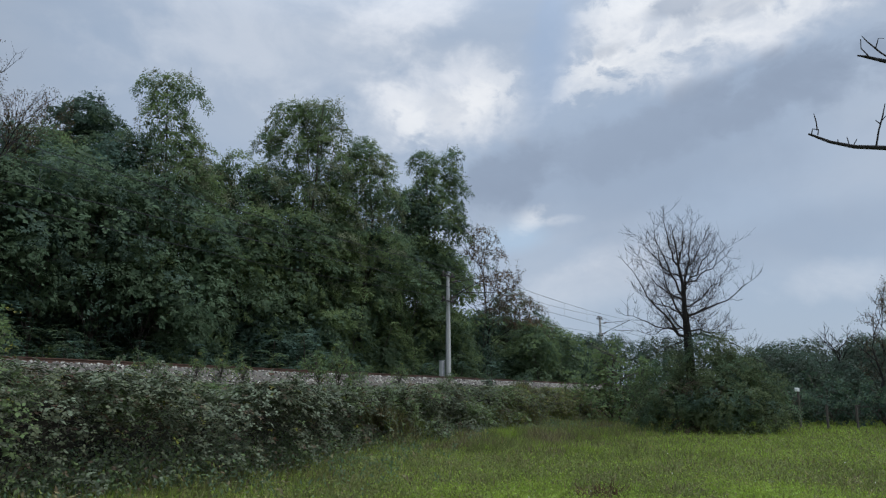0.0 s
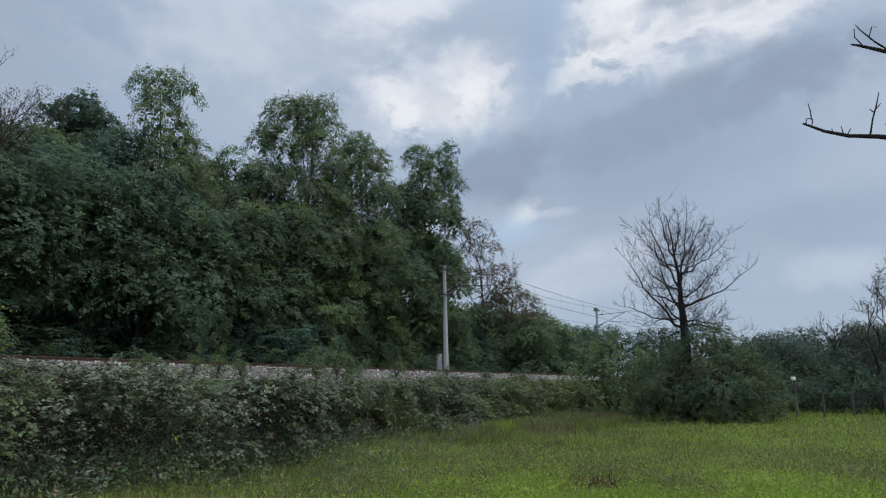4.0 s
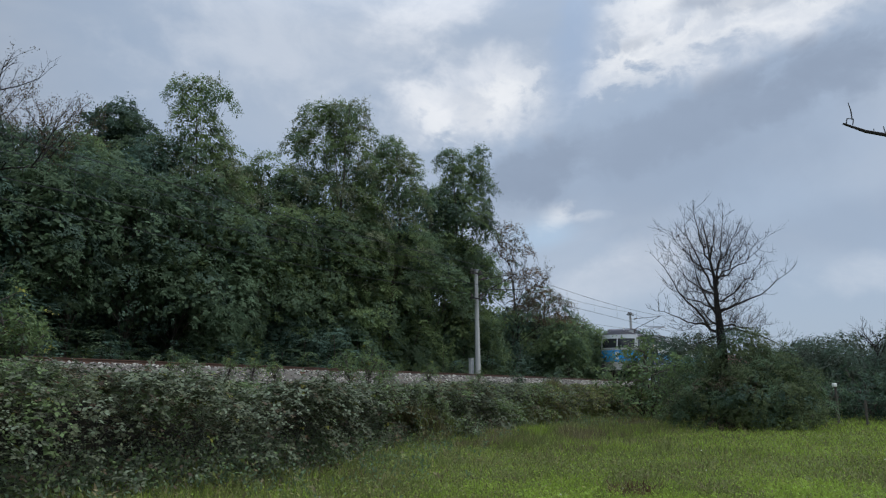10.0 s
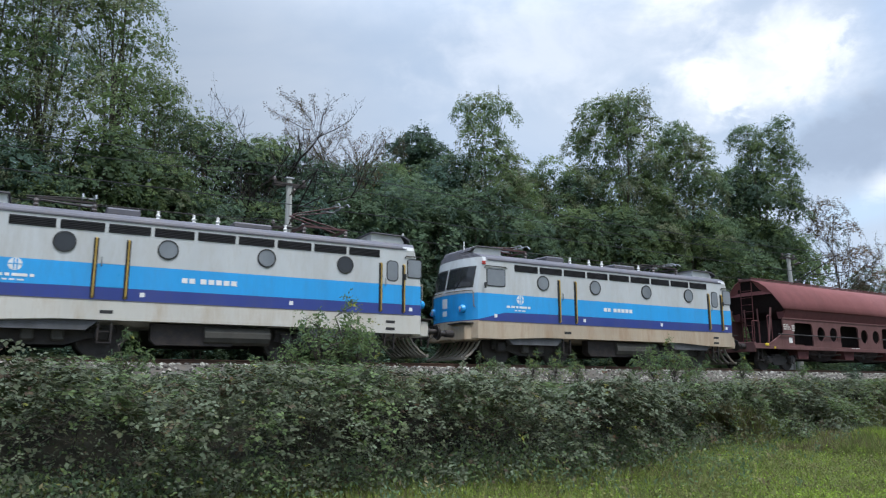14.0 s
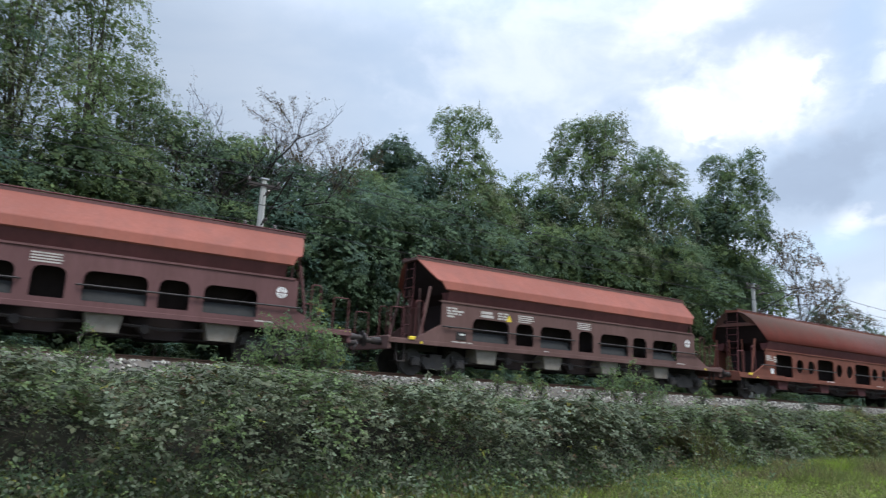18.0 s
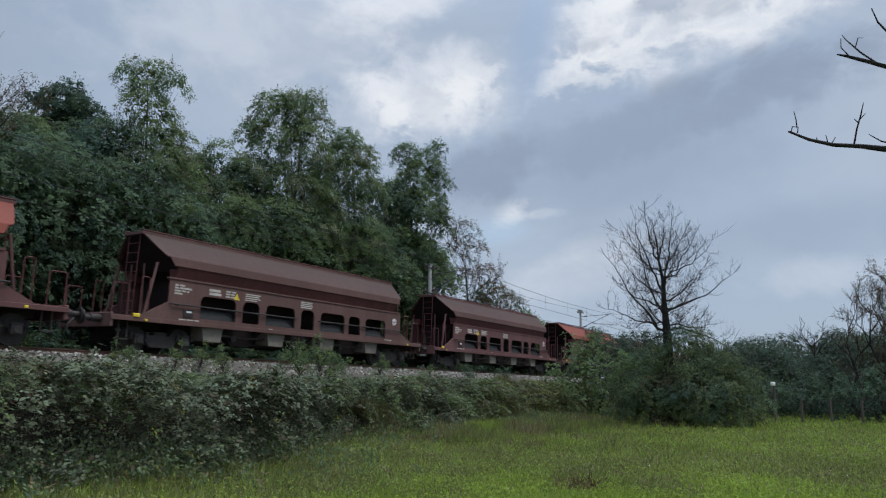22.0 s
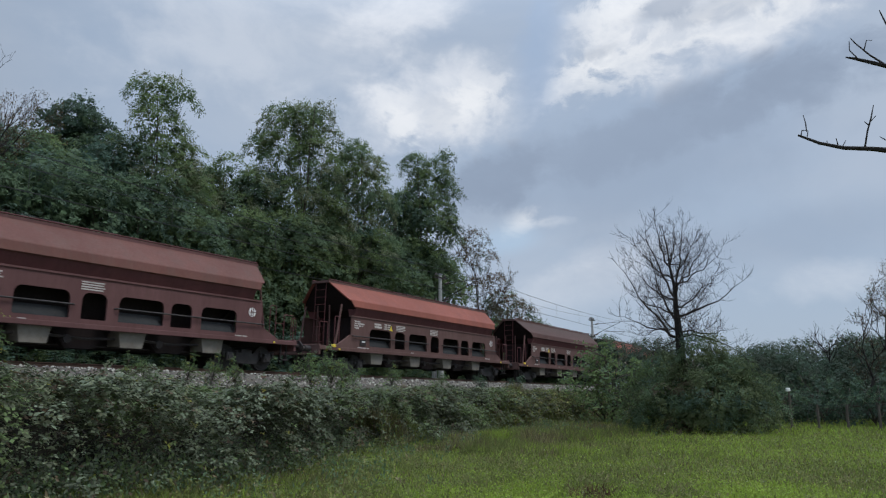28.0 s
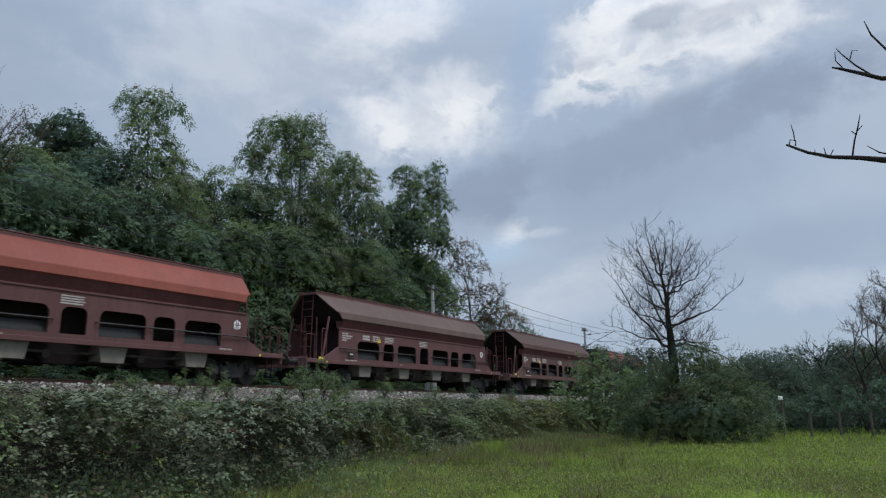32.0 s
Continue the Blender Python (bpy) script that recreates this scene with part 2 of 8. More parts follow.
def leafmat(name, base, island=0.22, tr=0.30, rough=0.6):
    return mat(name, base, rough, var=0.3, scale=0.25, grain=3.0, bump=0.0, island=island, translucent=tr, spec=0.08)


M["leaf_robinia"] = leafmat("leaf_robinia", (0.090, 0.134, 0.076), 0.22, 0.42)
M["leaf_light"] = leafmat("leaf_light", (0.122, 0.168, 0.070), 0.22, 0.42)
M["leaf_dark"] = leafmat("leaf_dark", (0.054, 0.087, 0.062))
M["leaf_blue"] = leafmat("leaf_blue", (0.066, 0.112, 0.086))
M["leaf_bramble"] = leafmat("leaf_bramble", (0.094, 0.112, 0.072), 0.45, 0.15, 0.55)
# darker bramble leaf: painted shade low in the thicket, and darker-toned clumps
M["leaf_bramble_shade_tone"] = leafmat("leaf_bramble_shade_tone", (0.070, 0.082, 0.048), 0.4, 0.12, 0.55)
M["leaf_pale"] = leafmat("leaf_pale", (0.148, 0.164, 0.098), 0.35, 0.38, 0.6)
M["leaf_red"] = leafmat("leaf_red", (0.105, 0.058, 0.034), 0.5)
M["leaf_hedge"] = leafmat("leaf_hedge", (0.078, 0.100, 0.046), 0.3, 0.35)
M["leaf_grey"] = leafmat("leaf_grey", (0.062, 0.078, 0.058), 0.4)
M["leaf_yellow"] = leafmat("leaf_yellow", (0.15, 0.15, 0.03), 0.4)
M["leaf_brown"] = leafmat("leaf_brown", (0.085, 0.062, 0.042), 0.45)
M["grass"] = leafmat("grass", (0.205, 0.280, 0.042), 0.3, 0.42)
M["grass_olive"] = leafmat("grass_olive", (0.140, 0.160, 0.050), 0.35, 0.35)
M["grass_brown"] = leafmat("grass_brown", (0.150, 0.128, 0.068), 0.4, 0.25)
M["drygrass"] = leafmat("drygrass", (0.22, 0.20, 0.075), 0.4, 0.3)
M["flower"] = mat("flower", (0.5, 0.5, 0.46), 0.8, var=0.1)

M["white"] = mat("white", (0.47, 0.485, 0.49), 0.38, var=0.10, scale=1.2, grain=18, bump=0.06, dirt=(0.30, 0.25, 0.19), dirt_amount=0.45, streaks=True)
M["skirt"] = mat("skirt", (0.52, 0.50, 0.45), 0.5, var=0.12, scale=1.0, grain=18, bump=0.1, dirt=(0.32, 0.23, 0.14), dirt_amount=0.75, streaks=True)
M["skirt_dirty"] = mat("skirt_dirty", (0.42, 0.34, 0.25), 0.55, var=0.2, scale=0.9, grain=16, bump=0.1, dirt=(0.26, 0.15, 0.08), dirt_amount=0.8, streaks=True)
M["sky_blue"] = mat("sky_blue", (0.018, 0.31, 0.68), 0.35, var=0.10, scale=1.2, grain=20, bump=0.05, dirt=(0.06, 0.16, 0.28), dirt_amount=0.35, streaks=True)
M["navy"] = mat("navy", (0.025, 0.045, 0.22), 0.4, var=0.15, scale=1.2, bump=0.05, dirt=(0.06, 0.06, 0.10), dirt_amount=0.4, streaks=True)
M["roof_grey"] = mat("roof_grey", (0.088, 0.086, 0.104), 0.65, var=0.2, scale=1.0, bump=0.1, dirt=(0.10, 0.08, 0.07), dirt_amount=0.7)
M["louvre"] = mat("louvre", (0.016, 0.016, 0.018), 0.8, var=0.3, spec=0.15)
M["glass"] = glass_dark("glass", (0.02, 0.022, 0.025))
M["porthole"] = glass_dark("porthole", (0.17, 0.185, 0.20))
M["rubber"] = mat("rubber", (0.02, 0.02, 0.02), 0.8, var=0.2)
M["brass"] = mat("brass", (0.50, 0.32, 0.07), 0.45, 0.3, var=0.2)
M["lettering"] = mat("lettering", (0.46, 0.43, 0.39), 0.7, var=0.3, scale=3.0)
M["marking"] = mat("marking", (0.70, 0.70, 0.68), 0.6, var=0.12)
M["lamp_glass"] = mat("lamp_glass", (0.65, 0.66, 0.68), 0.15, 0.2, var=0.1)
M["red_lens"] = mat("red_lens", (0.35, 0.03, 0.02), 0.3, var=0.2)
M["yellow_paint"] = mat("yellow_paint", (0.65, 0.48, 0.03), 0.55, var=0.2)
M["grey_paint"] = mat("grey_paint", (0.22, 0.22, 0.24), 0.6, var=0.3)
M["cyan_paint"] = mat("cyan_paint", (0.20, 0.28, 0.42), 0.55, var=0.3)
M["chute"] = mat("chute", (0.20, 0.18, 0.15), 0.7, var=0.25, scale=2, dirt=(0.12, 0.09, 0.06), dirt_amount=0.7)
M["underframe"] = mat("underframe", (0.085, 0.088, 0.095), 0.8, var=0.3, scale=2, dirt=(0.05, 0.045, 0.04), dirt_amount=0.6)
M["chute_dark"] = mat("chute_dark", (0.058, 0.056, 0.048), 0.8, var=0.3, scale=2, dirt=(0.05, 0.04, 0.03), dirt_amount=0.7)
M["insulator"] = mat("insulator", (0.10, 0.08, 0.075), 0.3, var=0.2)
M["pan_red"] = mat("pan_red", (0.075, 0.030, 0.028), 0.5, 0.2, var=0.3)


def rust_paint(name, base, d=(0.07, 0.037, 0.031), amount=0.55, dust=None):
    return mat(name, base, 0.75, var=0.2, scale=0.7, grain=14, bump=0.1, dirt=d, dirt_amount=amount, streaks=True, spec=0.15, dust=dust)


ROOF_SALMON = rust_paint("roof_salmon", (0.205, 0.068, 0.048), (0.135, 0.057, 0.047), 0.6)
ROOF_RED = rust_paint("roof_red", (0.190, 0.054, 0.038), (0.120, 0.048, 0.038), 0.6)
ROOF_DUSTY_RED = rust_paint("roof_dusty_red", (0.160, 0.040, 0.030), (0.100, 0.042, 0.034), 0.65, dust=(0.088, 0.066, 0.054))
ROOF_BROWN = rust_paint("roof_brown", (0.080, 0.042, 0.036), (0.055, 0.032, 0.028), 0.6, dust=(0.064, 0.045, 0.038))
ROOF_RUST = rust_paint("roof_rust", (0.112, 0.048, 0.038), (0.088, 0.060, 0.050), 0.6)
ROOF_PINK = rust_paint("roof_pink", (0.23, 0.090, 0.088), (0.15, 0.07, 0.07), 0.5)
ROOF_DUST = rust_paint("roof_dust", (0.098, 0.066, 0.055), (0.070, 0.045, 0.038), 0.6)
SIDE_BROWN = rust_paint("side_brown", (0.132, 0.067, 0.066))
SIDE_RED = rust_paint("side_red", (0.130, 0.065, 0.062))
SIDE_GREY = rust_paint("side_grey", (0.125, 0.072, 0.064))
SIDE_ORANGE = rust_paint("side_orange", (0.155, 0.058, 0.040))
# near-black for the wagons' inner parts: interior shade put into the colour
HOLLOW_SHADE = rust_paint("hollow", (0.020, 0.014, 0.014), (0.012, 0.009, 0.009))
# darker copy of the chute colour, with the recess shade painted in
CHUTE_SHADE = rust_paint("chute_dark", (0.030, 0.032, 0.033), (0.018, 0.016, 0.016))
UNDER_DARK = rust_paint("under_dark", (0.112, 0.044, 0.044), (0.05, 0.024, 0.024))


# ---- building helpers ----
class Shape:
    """Collects faces of one mesh, with a material slot for each face."""

    def __init__(self):
        self.v, self.f, self.m = [], [], []

    def add(self, verts, faces, slot=0):
        o = len(self.v)
        self.v += [tuple(p) for p in verts]
        self.f += [tuple(i + o for i in f) for f in faces]
        self.m += [slot] * len(faces)
        return self

    def box(self, x0, x1, y0, y1, z0, z1, slot=0):
        p = [(x, y, z) for z in (z0, z1) for y in (y0, y1) for x in (x0, x1)]
        return self.add(p, [(0, 2, 3, 1), (4, 5, 7, 6), (0, 1, 5, 4), (2, 6, 7, 3), (0, 4, 6, 2), (1, 3, 7, 5)], slot)

    def soft(self, x0, x1, y0, y1, z0, z1, b=0.02, slot=0):
        """A box with bevelled edges."""
        b = min(b, (x1 - x0) / 3, (y1 - y0) / 3, (z1 - z0) / 3)
        bm = bmesh.new()
        bmesh.ops.create_cube(bm, size=1)
        for q in bm.verts:
            q.co = Vector(((x0 + x1) / 2 + q.co.x * (x1 - x0), (y0 + y1) / 2 + q.co.y * (y1 - y0), (z0 + z1) / 2 + q.co.z * (z1 - z0)))
        bmesh.ops.bevel(bm, geom=bm.edges[:], offset=b, segments=1, affect="EDGES", profile=0.5)
        bm.verts.index_update()
        self.add([q.co for q in bm.verts], [[q.index for q in f.verts] for f in bm.faces], slot)
        bm.free()
        return self

    def prism(self, outline, x0, x1, slot=0):
        """An outline in (y, z), counter-clockwise seen from +x, drawn along x."""
        n = len(outline)
        p = [(x0, y, z) for y, z in outline] + [(x1, y, z) for y, z in outline]
        f = [(i, (i + 1) % n, n + (i + 1) % n, n + i) for i in range(n)] + [tuple(range(n))[::-1], tuple(range(n, 2 * n))]
        return self.add(p, f, slot)

    def slab(self, outline, y0, y1, slot=0):
        """An outline in (x, z) drawn along y."""
        n = len(outline)
        p = [(x, y0, z) for x, z in outline] + [(x, y1, z) for x, z in outline]
        f = [(i, (i + 1) % n, n + (i + 1) % n, n + i) for i in range(n)] + [tuple(range(n))[::-1], tuple(range(n, 2 * n))]
        return self.add(p, f, slot)

    def tube(self, pts, radii, n=6, slot=0, cap=True):
        pts = [Vector(p) for p in pts]
        if not hasattr(radii, "__len__"):
            radii = [radii] * len(pts)
        rings, side = [], None
        for i, p in enumerate(pts):
            d = (pts[min(i + 1, len(pts) - 1)] - pts[max(i - 1, 0)]).normalized()
            if side is None:
                side = d.orthogonal().normalized()
            side = (side - d * side.dot(d)).normalized() if (side - d * side.dot(d)).length > 1e-4 else d.orthogonal().normalized()
            up = d.cross(side)
            rings += [p + (side * math.cos(a) + up * math.sin(a)) * radii[i] for a in (2 * math.pi * k / n for k in range(n))]
        f = [(i * n + k, i * n + (k + 1) % n, (i + 1) * n + (k + 1) % n, (i + 1) * n + k) for i in range(len(pts) - 1) for k in range(n)]
        if cap:
            f += [tuple(range(n))[::-1], tuple(range((len(pts) - 1) * n, len(pts) * n))]
        return self.add(rings, f, slot)

    def disc(self, c, axis, r, depth, n=16, slot=0):
        a = Vector(axis).normalized() * depth / 2
        return self.tube([Vector(c) - a, Vector(c) + a], r, n, slot)

    def mesh(self, name, *mats, weld=False):
        me = bpy.data.meshes.new(name)
        me.from_pydata(self.v, [], self.f)
        for m in mats:
            me.materials.append(m)
        if len(mats) > 1:
            me.polygons.foreach_set("material_index", self.m)
        if weld:
            bm = bmesh.new()
            bm.from_mesh(me)
            bmesh.ops.remove_doubles(bm, verts=bm.verts[:], dist=0.0005)
            bm.to_mesh(me)
            bm.free()
        me.validate()
        me.update()
        return me


def part(name, shape, material, parent=None, label="", weld=False):
    mats = material if isinstance(material, (tuple, list)) else (material,)
    ob = new(name, shape.mesh(name, *mats, weld=weld))
    ob.parent = parent
    if label:
        ob["label"] = label
    return ob


def same(name, ob, parent, m):
    """Another part on the same mesh."""
    o = new(name, ob.data)
    o.parent = parent
    o.matrix_basis = m
    return o


def empty(name, m=None):
    ob = new(name)
    ob.empty_display_size = 0.2
    if m is not None:
        ob.matrix_basis = m
    return ob


# ---- the line of the railway ----
Y0, HEAD, BEND, FALL = 39.70, 57.48, 0.00107, -0.0035
RAIL = 2.68


def line_at(s):
    """Place and heading of the track's middle, s metres along it (away from the camera is +)."""
    a0 = radians(HEAD)
    q = max(-70.0, min(160.0, s))
    a = a0 + BEND * q
    x = (math.sin(a) - math.sin(a0)) / BEND
    y = Y0 - (math.cos(a) - math.cos(a0)) / BEND
    return x + (s - q) * math.cos(a), y + (s - q) * math.sin(a), a


def beside(s, v, z=0.0):
    """World place v metres to the field's side of the track, z over the rail's top."""
    x, y, a = line_at(s)
    return Vector((x + v * math.sin(a), y - v * math.cos(a), RAIL + FALL * max(-70, min(100, s)) + z))


def polar(az, d, z=0.0):
    return Vector((d * math.sin(radians(az)), d * math.cos(radians(az)), z))


def nearest(x, y):
    """(s, v) of a place."""
    s = 0.0
    for _ in range(8):
        px, py, a = line_at(s)
        s += (x - px) * math.cos(a) + (y - py) * math.sin(a)
    px, py, a = line_at(s)
    return s, (x - px) * math.sin(a) - (y - py) * math.cos(a)


def smooth(t):
    t = max(0.0, min(1.0, t))
    return t * t * (3 - 2 * t)


def lay(s, v):
    """Height of the bare ground at (s, v)."""
    top = RAIL + FALL * max(-70, min(100, s))
    foot = 7.4 - 1.4 * smooth((s + 25) / 45)
    if v >= 0:
        ground = 0.10 * noise.noise((s * 0.08, v * 0.08, 0))
        if v < 2.2:
            return top - 0.22
        if v < 3.3:
            return top - 0.22 - 0.5 * (v - 2.2) / 1.1
        return (top - 0.72) + (ground - top + 0.72) * smooth((v - 3.3) / (foot - 3.3))
    w = -v
    if w < 2.2:
        return top - 0.22
    if w < 3.2:
        return top - 0.22 - 0.5 * (w - 2.2)
    return top - 0.72 + 3.2 * smooth((w - 5) / 30) + 0.15 * noise.noise((s * 0.1, v * 0.1, 2))


def thicket_foot(s):
    return 6.2 + 1.2 * smooth((-2 - s) / 12) + 3.9 * smooth((-14 - s) / 11) - 0.6 * smooth((s - 2) / 10)


def ground_sheet():
    ss = sorted(set([-1600, -1000, -600, -400, -260, -180, -130, -100, -80] + [x * 1.0 for x in range(-66, 61)] + [65, 72, 80, 90, 105, 125, 150, 200, 280, 400, 700, 1100, 1600]))
    vs = [-640, -400, -250, -150, -100, -70, -50, -40, -32, -26, -21, -17, -14, -11.5, -9.5, -8, -6.5, -5, -4.2, -3.2, -2.7, -2.2, -1.1, 0, 1.1, 2.2, 2.7, 3.3, 3.9, 4.5, 5.1, 5.7, 6.3, 6.9, 7.5,
          8.2, 9, 10, 11, 12, 13, 14, 16, 18, 20, 23, 26, 30, 35, 42, 50, 60, 80, 110, 150, 220, 320, 500, 800, 1300, 2200]
    sh = Shape()
    rows = []
    for s in ss:
        for v in vs:
            p = beside(s, v)
            rows.append((p.x, p.y, lay(s, v)))
    n = len(vs)
    soil = [(i * n + k, (i + 1) * n + k, (i + 1) * n + k + 1, i * n + k + 1) for i in range(len(ss) - 1) for k in range(n - 1)]
    sh.add(rows, soil)
    for j, (i, k) in enumerate((i, k) for i in range(len(ss) - 1) for k in range(n - 1)):
        mid = (vs[k] + vs[k + 1]) / 2
        # slot 2 is the floor darkened as shade, under the thicket and the wood
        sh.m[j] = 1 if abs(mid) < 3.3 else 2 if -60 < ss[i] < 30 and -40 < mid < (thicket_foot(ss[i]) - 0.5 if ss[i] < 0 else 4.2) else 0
    g = part("ground", sh, (M["soil"], M["ballast"], M["litter_shade"]))
    for p in g.data.polygons:
        p.use_smooth = True
    return tagged(g, "grassy field and railway embankment with a gravel bed", "ground", kind="structure")


ground_sheet()


# ---- leaves ----
def leaf_mesh(name, pos, direction, normal, length, width, mats, slots=None, fold=0.0):
    """One mesh of many pointed leaves. All arguments are arrays with a row a leaf."""
    n = len(pos)
    d = direction / (np.linalg.norm(direction, axis=1, keepdims=True) + 1e-9)
    s = np.cross(d, normal)
    s /= np.linalg.norm(s, axis=1, keepdims=True) + 1e-9
    u = np.cross(s, d)
    L, W = np.asarray(length).reshape(-1, 1), np.asarray(width).reshape(-1, 1)
    v = np.empty((n, 4, 3))
    v[:, 0] = pos
    v[:, 1] = pos + d * L * 0.45 + s * W * 0.5 + u * W * fold
    v[:, 2] = pos + d * L
    v[:, 3] = pos + d * L * 0.45 - s * W * 0.5 + u * W * fold
    me = bpy.data.meshes.new(name)
    me.vertices.add(4 * n)
    me.loops.add(4 * n)
    me.polygons.add(n)
    me.vertices.foreach_set("co", v.reshape(-1))
    me.loops.foreach_set("vertex_index", np.arange(4 * n, dtype=np.int32))
    me.polygons.foreach_set("loop_start", np.arange(0, 4 * n, 4, dtype=np.int32))
    for m in mats:
        me.materials.append(m)
    if slots is not None:
        me.polygons.foreach_set("material_index", np.asarray(slots, dtype=np.int32))
    me.update(calc_edges=True)
    return me


def unit(rng, n):
    a = rng.normal(size=(n, 3))
    return a / np.linalg.norm(a, axis=1, keepdims=True)


def crown(name, rng, lobes, sprays, per, reach, droop, length, width, mats, shares=None, hollow=0.55, full=60, core=26):
    """Leaves of a crown made of lobes (x, y, z, radius, height radius): every lobe carries boughs, shallow drooping domes shingled with feathered fronds."""
    lobes = np.array(lobes, float)
    area = lobes[:, 3] * (lobes[:, 3] + lobes[:, 4])
    count = np.maximum(4, np.round(max(14, sprays / 24) * area / area.sum())).astype(int)
    heart, out, size = [], [], []
    for (x, y, z, r, h), k in zip(lobes, count):
        i = np.arange(k) + rng.random()
        up = 1 - 1.45 * (i + 0.3) / (k + 0.3)
        turn = i * 2.399 + rng.normal(scale=0.35, size=k)
        flat = np.sqrt(np.maximum(0.02, 1 - up**2))
        u = np.stack([flat * np.cos(turn), flat * np.sin(turn), up], 1)
        far = rng.uniform(0.55 + 0.25 * hollow, 0.98, (k, 1))
        heart.append(np.array([x, y, z]) + u * far * np.array([r, r, h]))
        out.append(u)
        size.append(np.clip(1.30 * math.sqrt((r * r + r * h) / 2 / k) * rng.uniform(0.75, 1.3, k), 0.12, 1.5))
    heart, out, size = np.vstack(heart), np.vstack(out), np.concatenate(size)
    tufts = len(heart)

    def dome(n, lift):
        """n places on the boughs, with the boughs' numbers and the surface's normals and outward ways."""
        k = rng.choice(tufts, n, p=size**2 / (size**2).sum())
        axis = out[k] * 0.65 + np.array([0, 0, 0.6])
        axis /= np.linalg.norm(axis, axis=1, keepdims=True)
        e1 = np.cross(axis, np.array([0.3, 0.9, 0.2]))
        e1 /= np.linalg.norm(e1, axis=1, keepdims=True)
        e2 = np.cross(axis, e1)
        rho, turn = np.sqrt(rng.random((n, 1))), rng.random((n, 1)) * 2 * np.pi
        ring = e1 * np.cos(turn) + e2 * np.sin(turn)
        rise = np.sqrt(1.02 - rho**2)
        place = heart[k] + size[k][:, None] * (ring * rho + axis * (0.62 * rise * lift - 0.12))
        place[:, 2] -= 0.10 * size[k] * rho[:, 0] ** 2
        face = ring * rho * 0.75 + axis * (0.35 + 0.6 * rise)
        return k, place, face / np.linalg.norm(face, axis=1, keepdims=True), ring

    k, org, face, ring = dome(sprays, 1.0)
    org += rng.normal(scale=0.06, size=org.shape) * size[k][:, None]
    way = ring * 0.8 + 0.65 * unit(rng, sprays)
    way[:, 2] += 0.75 * np.maximum(0, out[k, 2]) - droop * 0.30
    way -= face * (way * face).sum(1, keepdims=True) * 0.75
    way /= np.linalg.norm(way, axis=1, keepdims=True)
    side = np.cross(way, face)
    side /= np.linalg.norm(side, axis=1, keepdims=True) + 1e-9
    long = np.minimum(reach, 0.9 * size[k] + 0.05) * rng.uniform(0.6, 1.3, sprays)
    t = np.tile(np.linspace(0.08, 1.0, per), sprays)
    hand = np.tile(np.where(np.arange(per) % 2, 1.0, -1.0), sprays)
    W, S, F, G = (np.repeat(a, per, 0) for a in (way, side, face, long))
    p = np.repeat(org, per, 0) + W * (G * t)[:, None]
    p[:, 2] -= droop * 0.18 * G * t**2
    p += rng.normal(scale=0.02 + 0.02 * reach, size=p.shape)
    d = W * 0.55 + S * hand[:, None] * 0.75 + 0.35 * unit(rng, len(p))
    nm = F + 0.30 * unit(rng, len(p)) + np.array([0, 0, 0.15])
    q = rng.uniform(0.7, 1.3, len(p)) * (1.15 - 0.4 * t)
    L, B = length * q, width * q
    # broad shaded leaves under the fronds, too dense to see through
    m = int((full * 0.45 + core * 0.8) * len(lobes)) if full > 10 else 0
    if m:
        k2, place, face2, ring2 = dome(m, 0.45)
        big = np.clip(0.42 * size[k2], 0.06, max(0.10, 1.6 * length)) * rng.uniform(0.7, 1.25, m)
        p, nm = np.vstack([p, place - ring2 * big[:, None] * 0.4]), np.vstack([nm, face2 + 0.35 * unit(rng, m)])
        d = np.vstack([d, ring2 + 0.5 * unit(rng, m)])
        L, B = np.r_[L, big], np.r_[B, big * 0.75]
        # and the heart of every lobe
        m2 = int(core * 0.7 * len(lobes))
        cc = lobes[rng.choice(len(lobes), m2, p=area / area.sum())]
        w = unit(rng, m2)
        p, d, nm = np.vstack([p, cc[:, :3] + w * rng.random((m2, 1)) ** 0.5 * 0.62 * cc[:, [3, 3, 4]]]), np.vstack([d, unit(rng, m2)]), np.vstack([nm, unit(rng, m2)])
        big = np.clip(0.32 * cc[:, 3], 0.08, 0.75 if core > 40 else 0.34) * rng.uniform(0.6, 1.2, m2)
        L, B = np.r_[L, big], np.r_[B, big * 0.8]
        m += m2
    slots = None
    if len(mats) > 1:
        slots = np.repeat(rng.choice(len(mats), tufts, p=shares)[k], per)
        slots = np.r_[slots, np.full(m, 0)]
    return leaf_mesh(name, p, d, nm, L, B, mats, slots, 0.06)


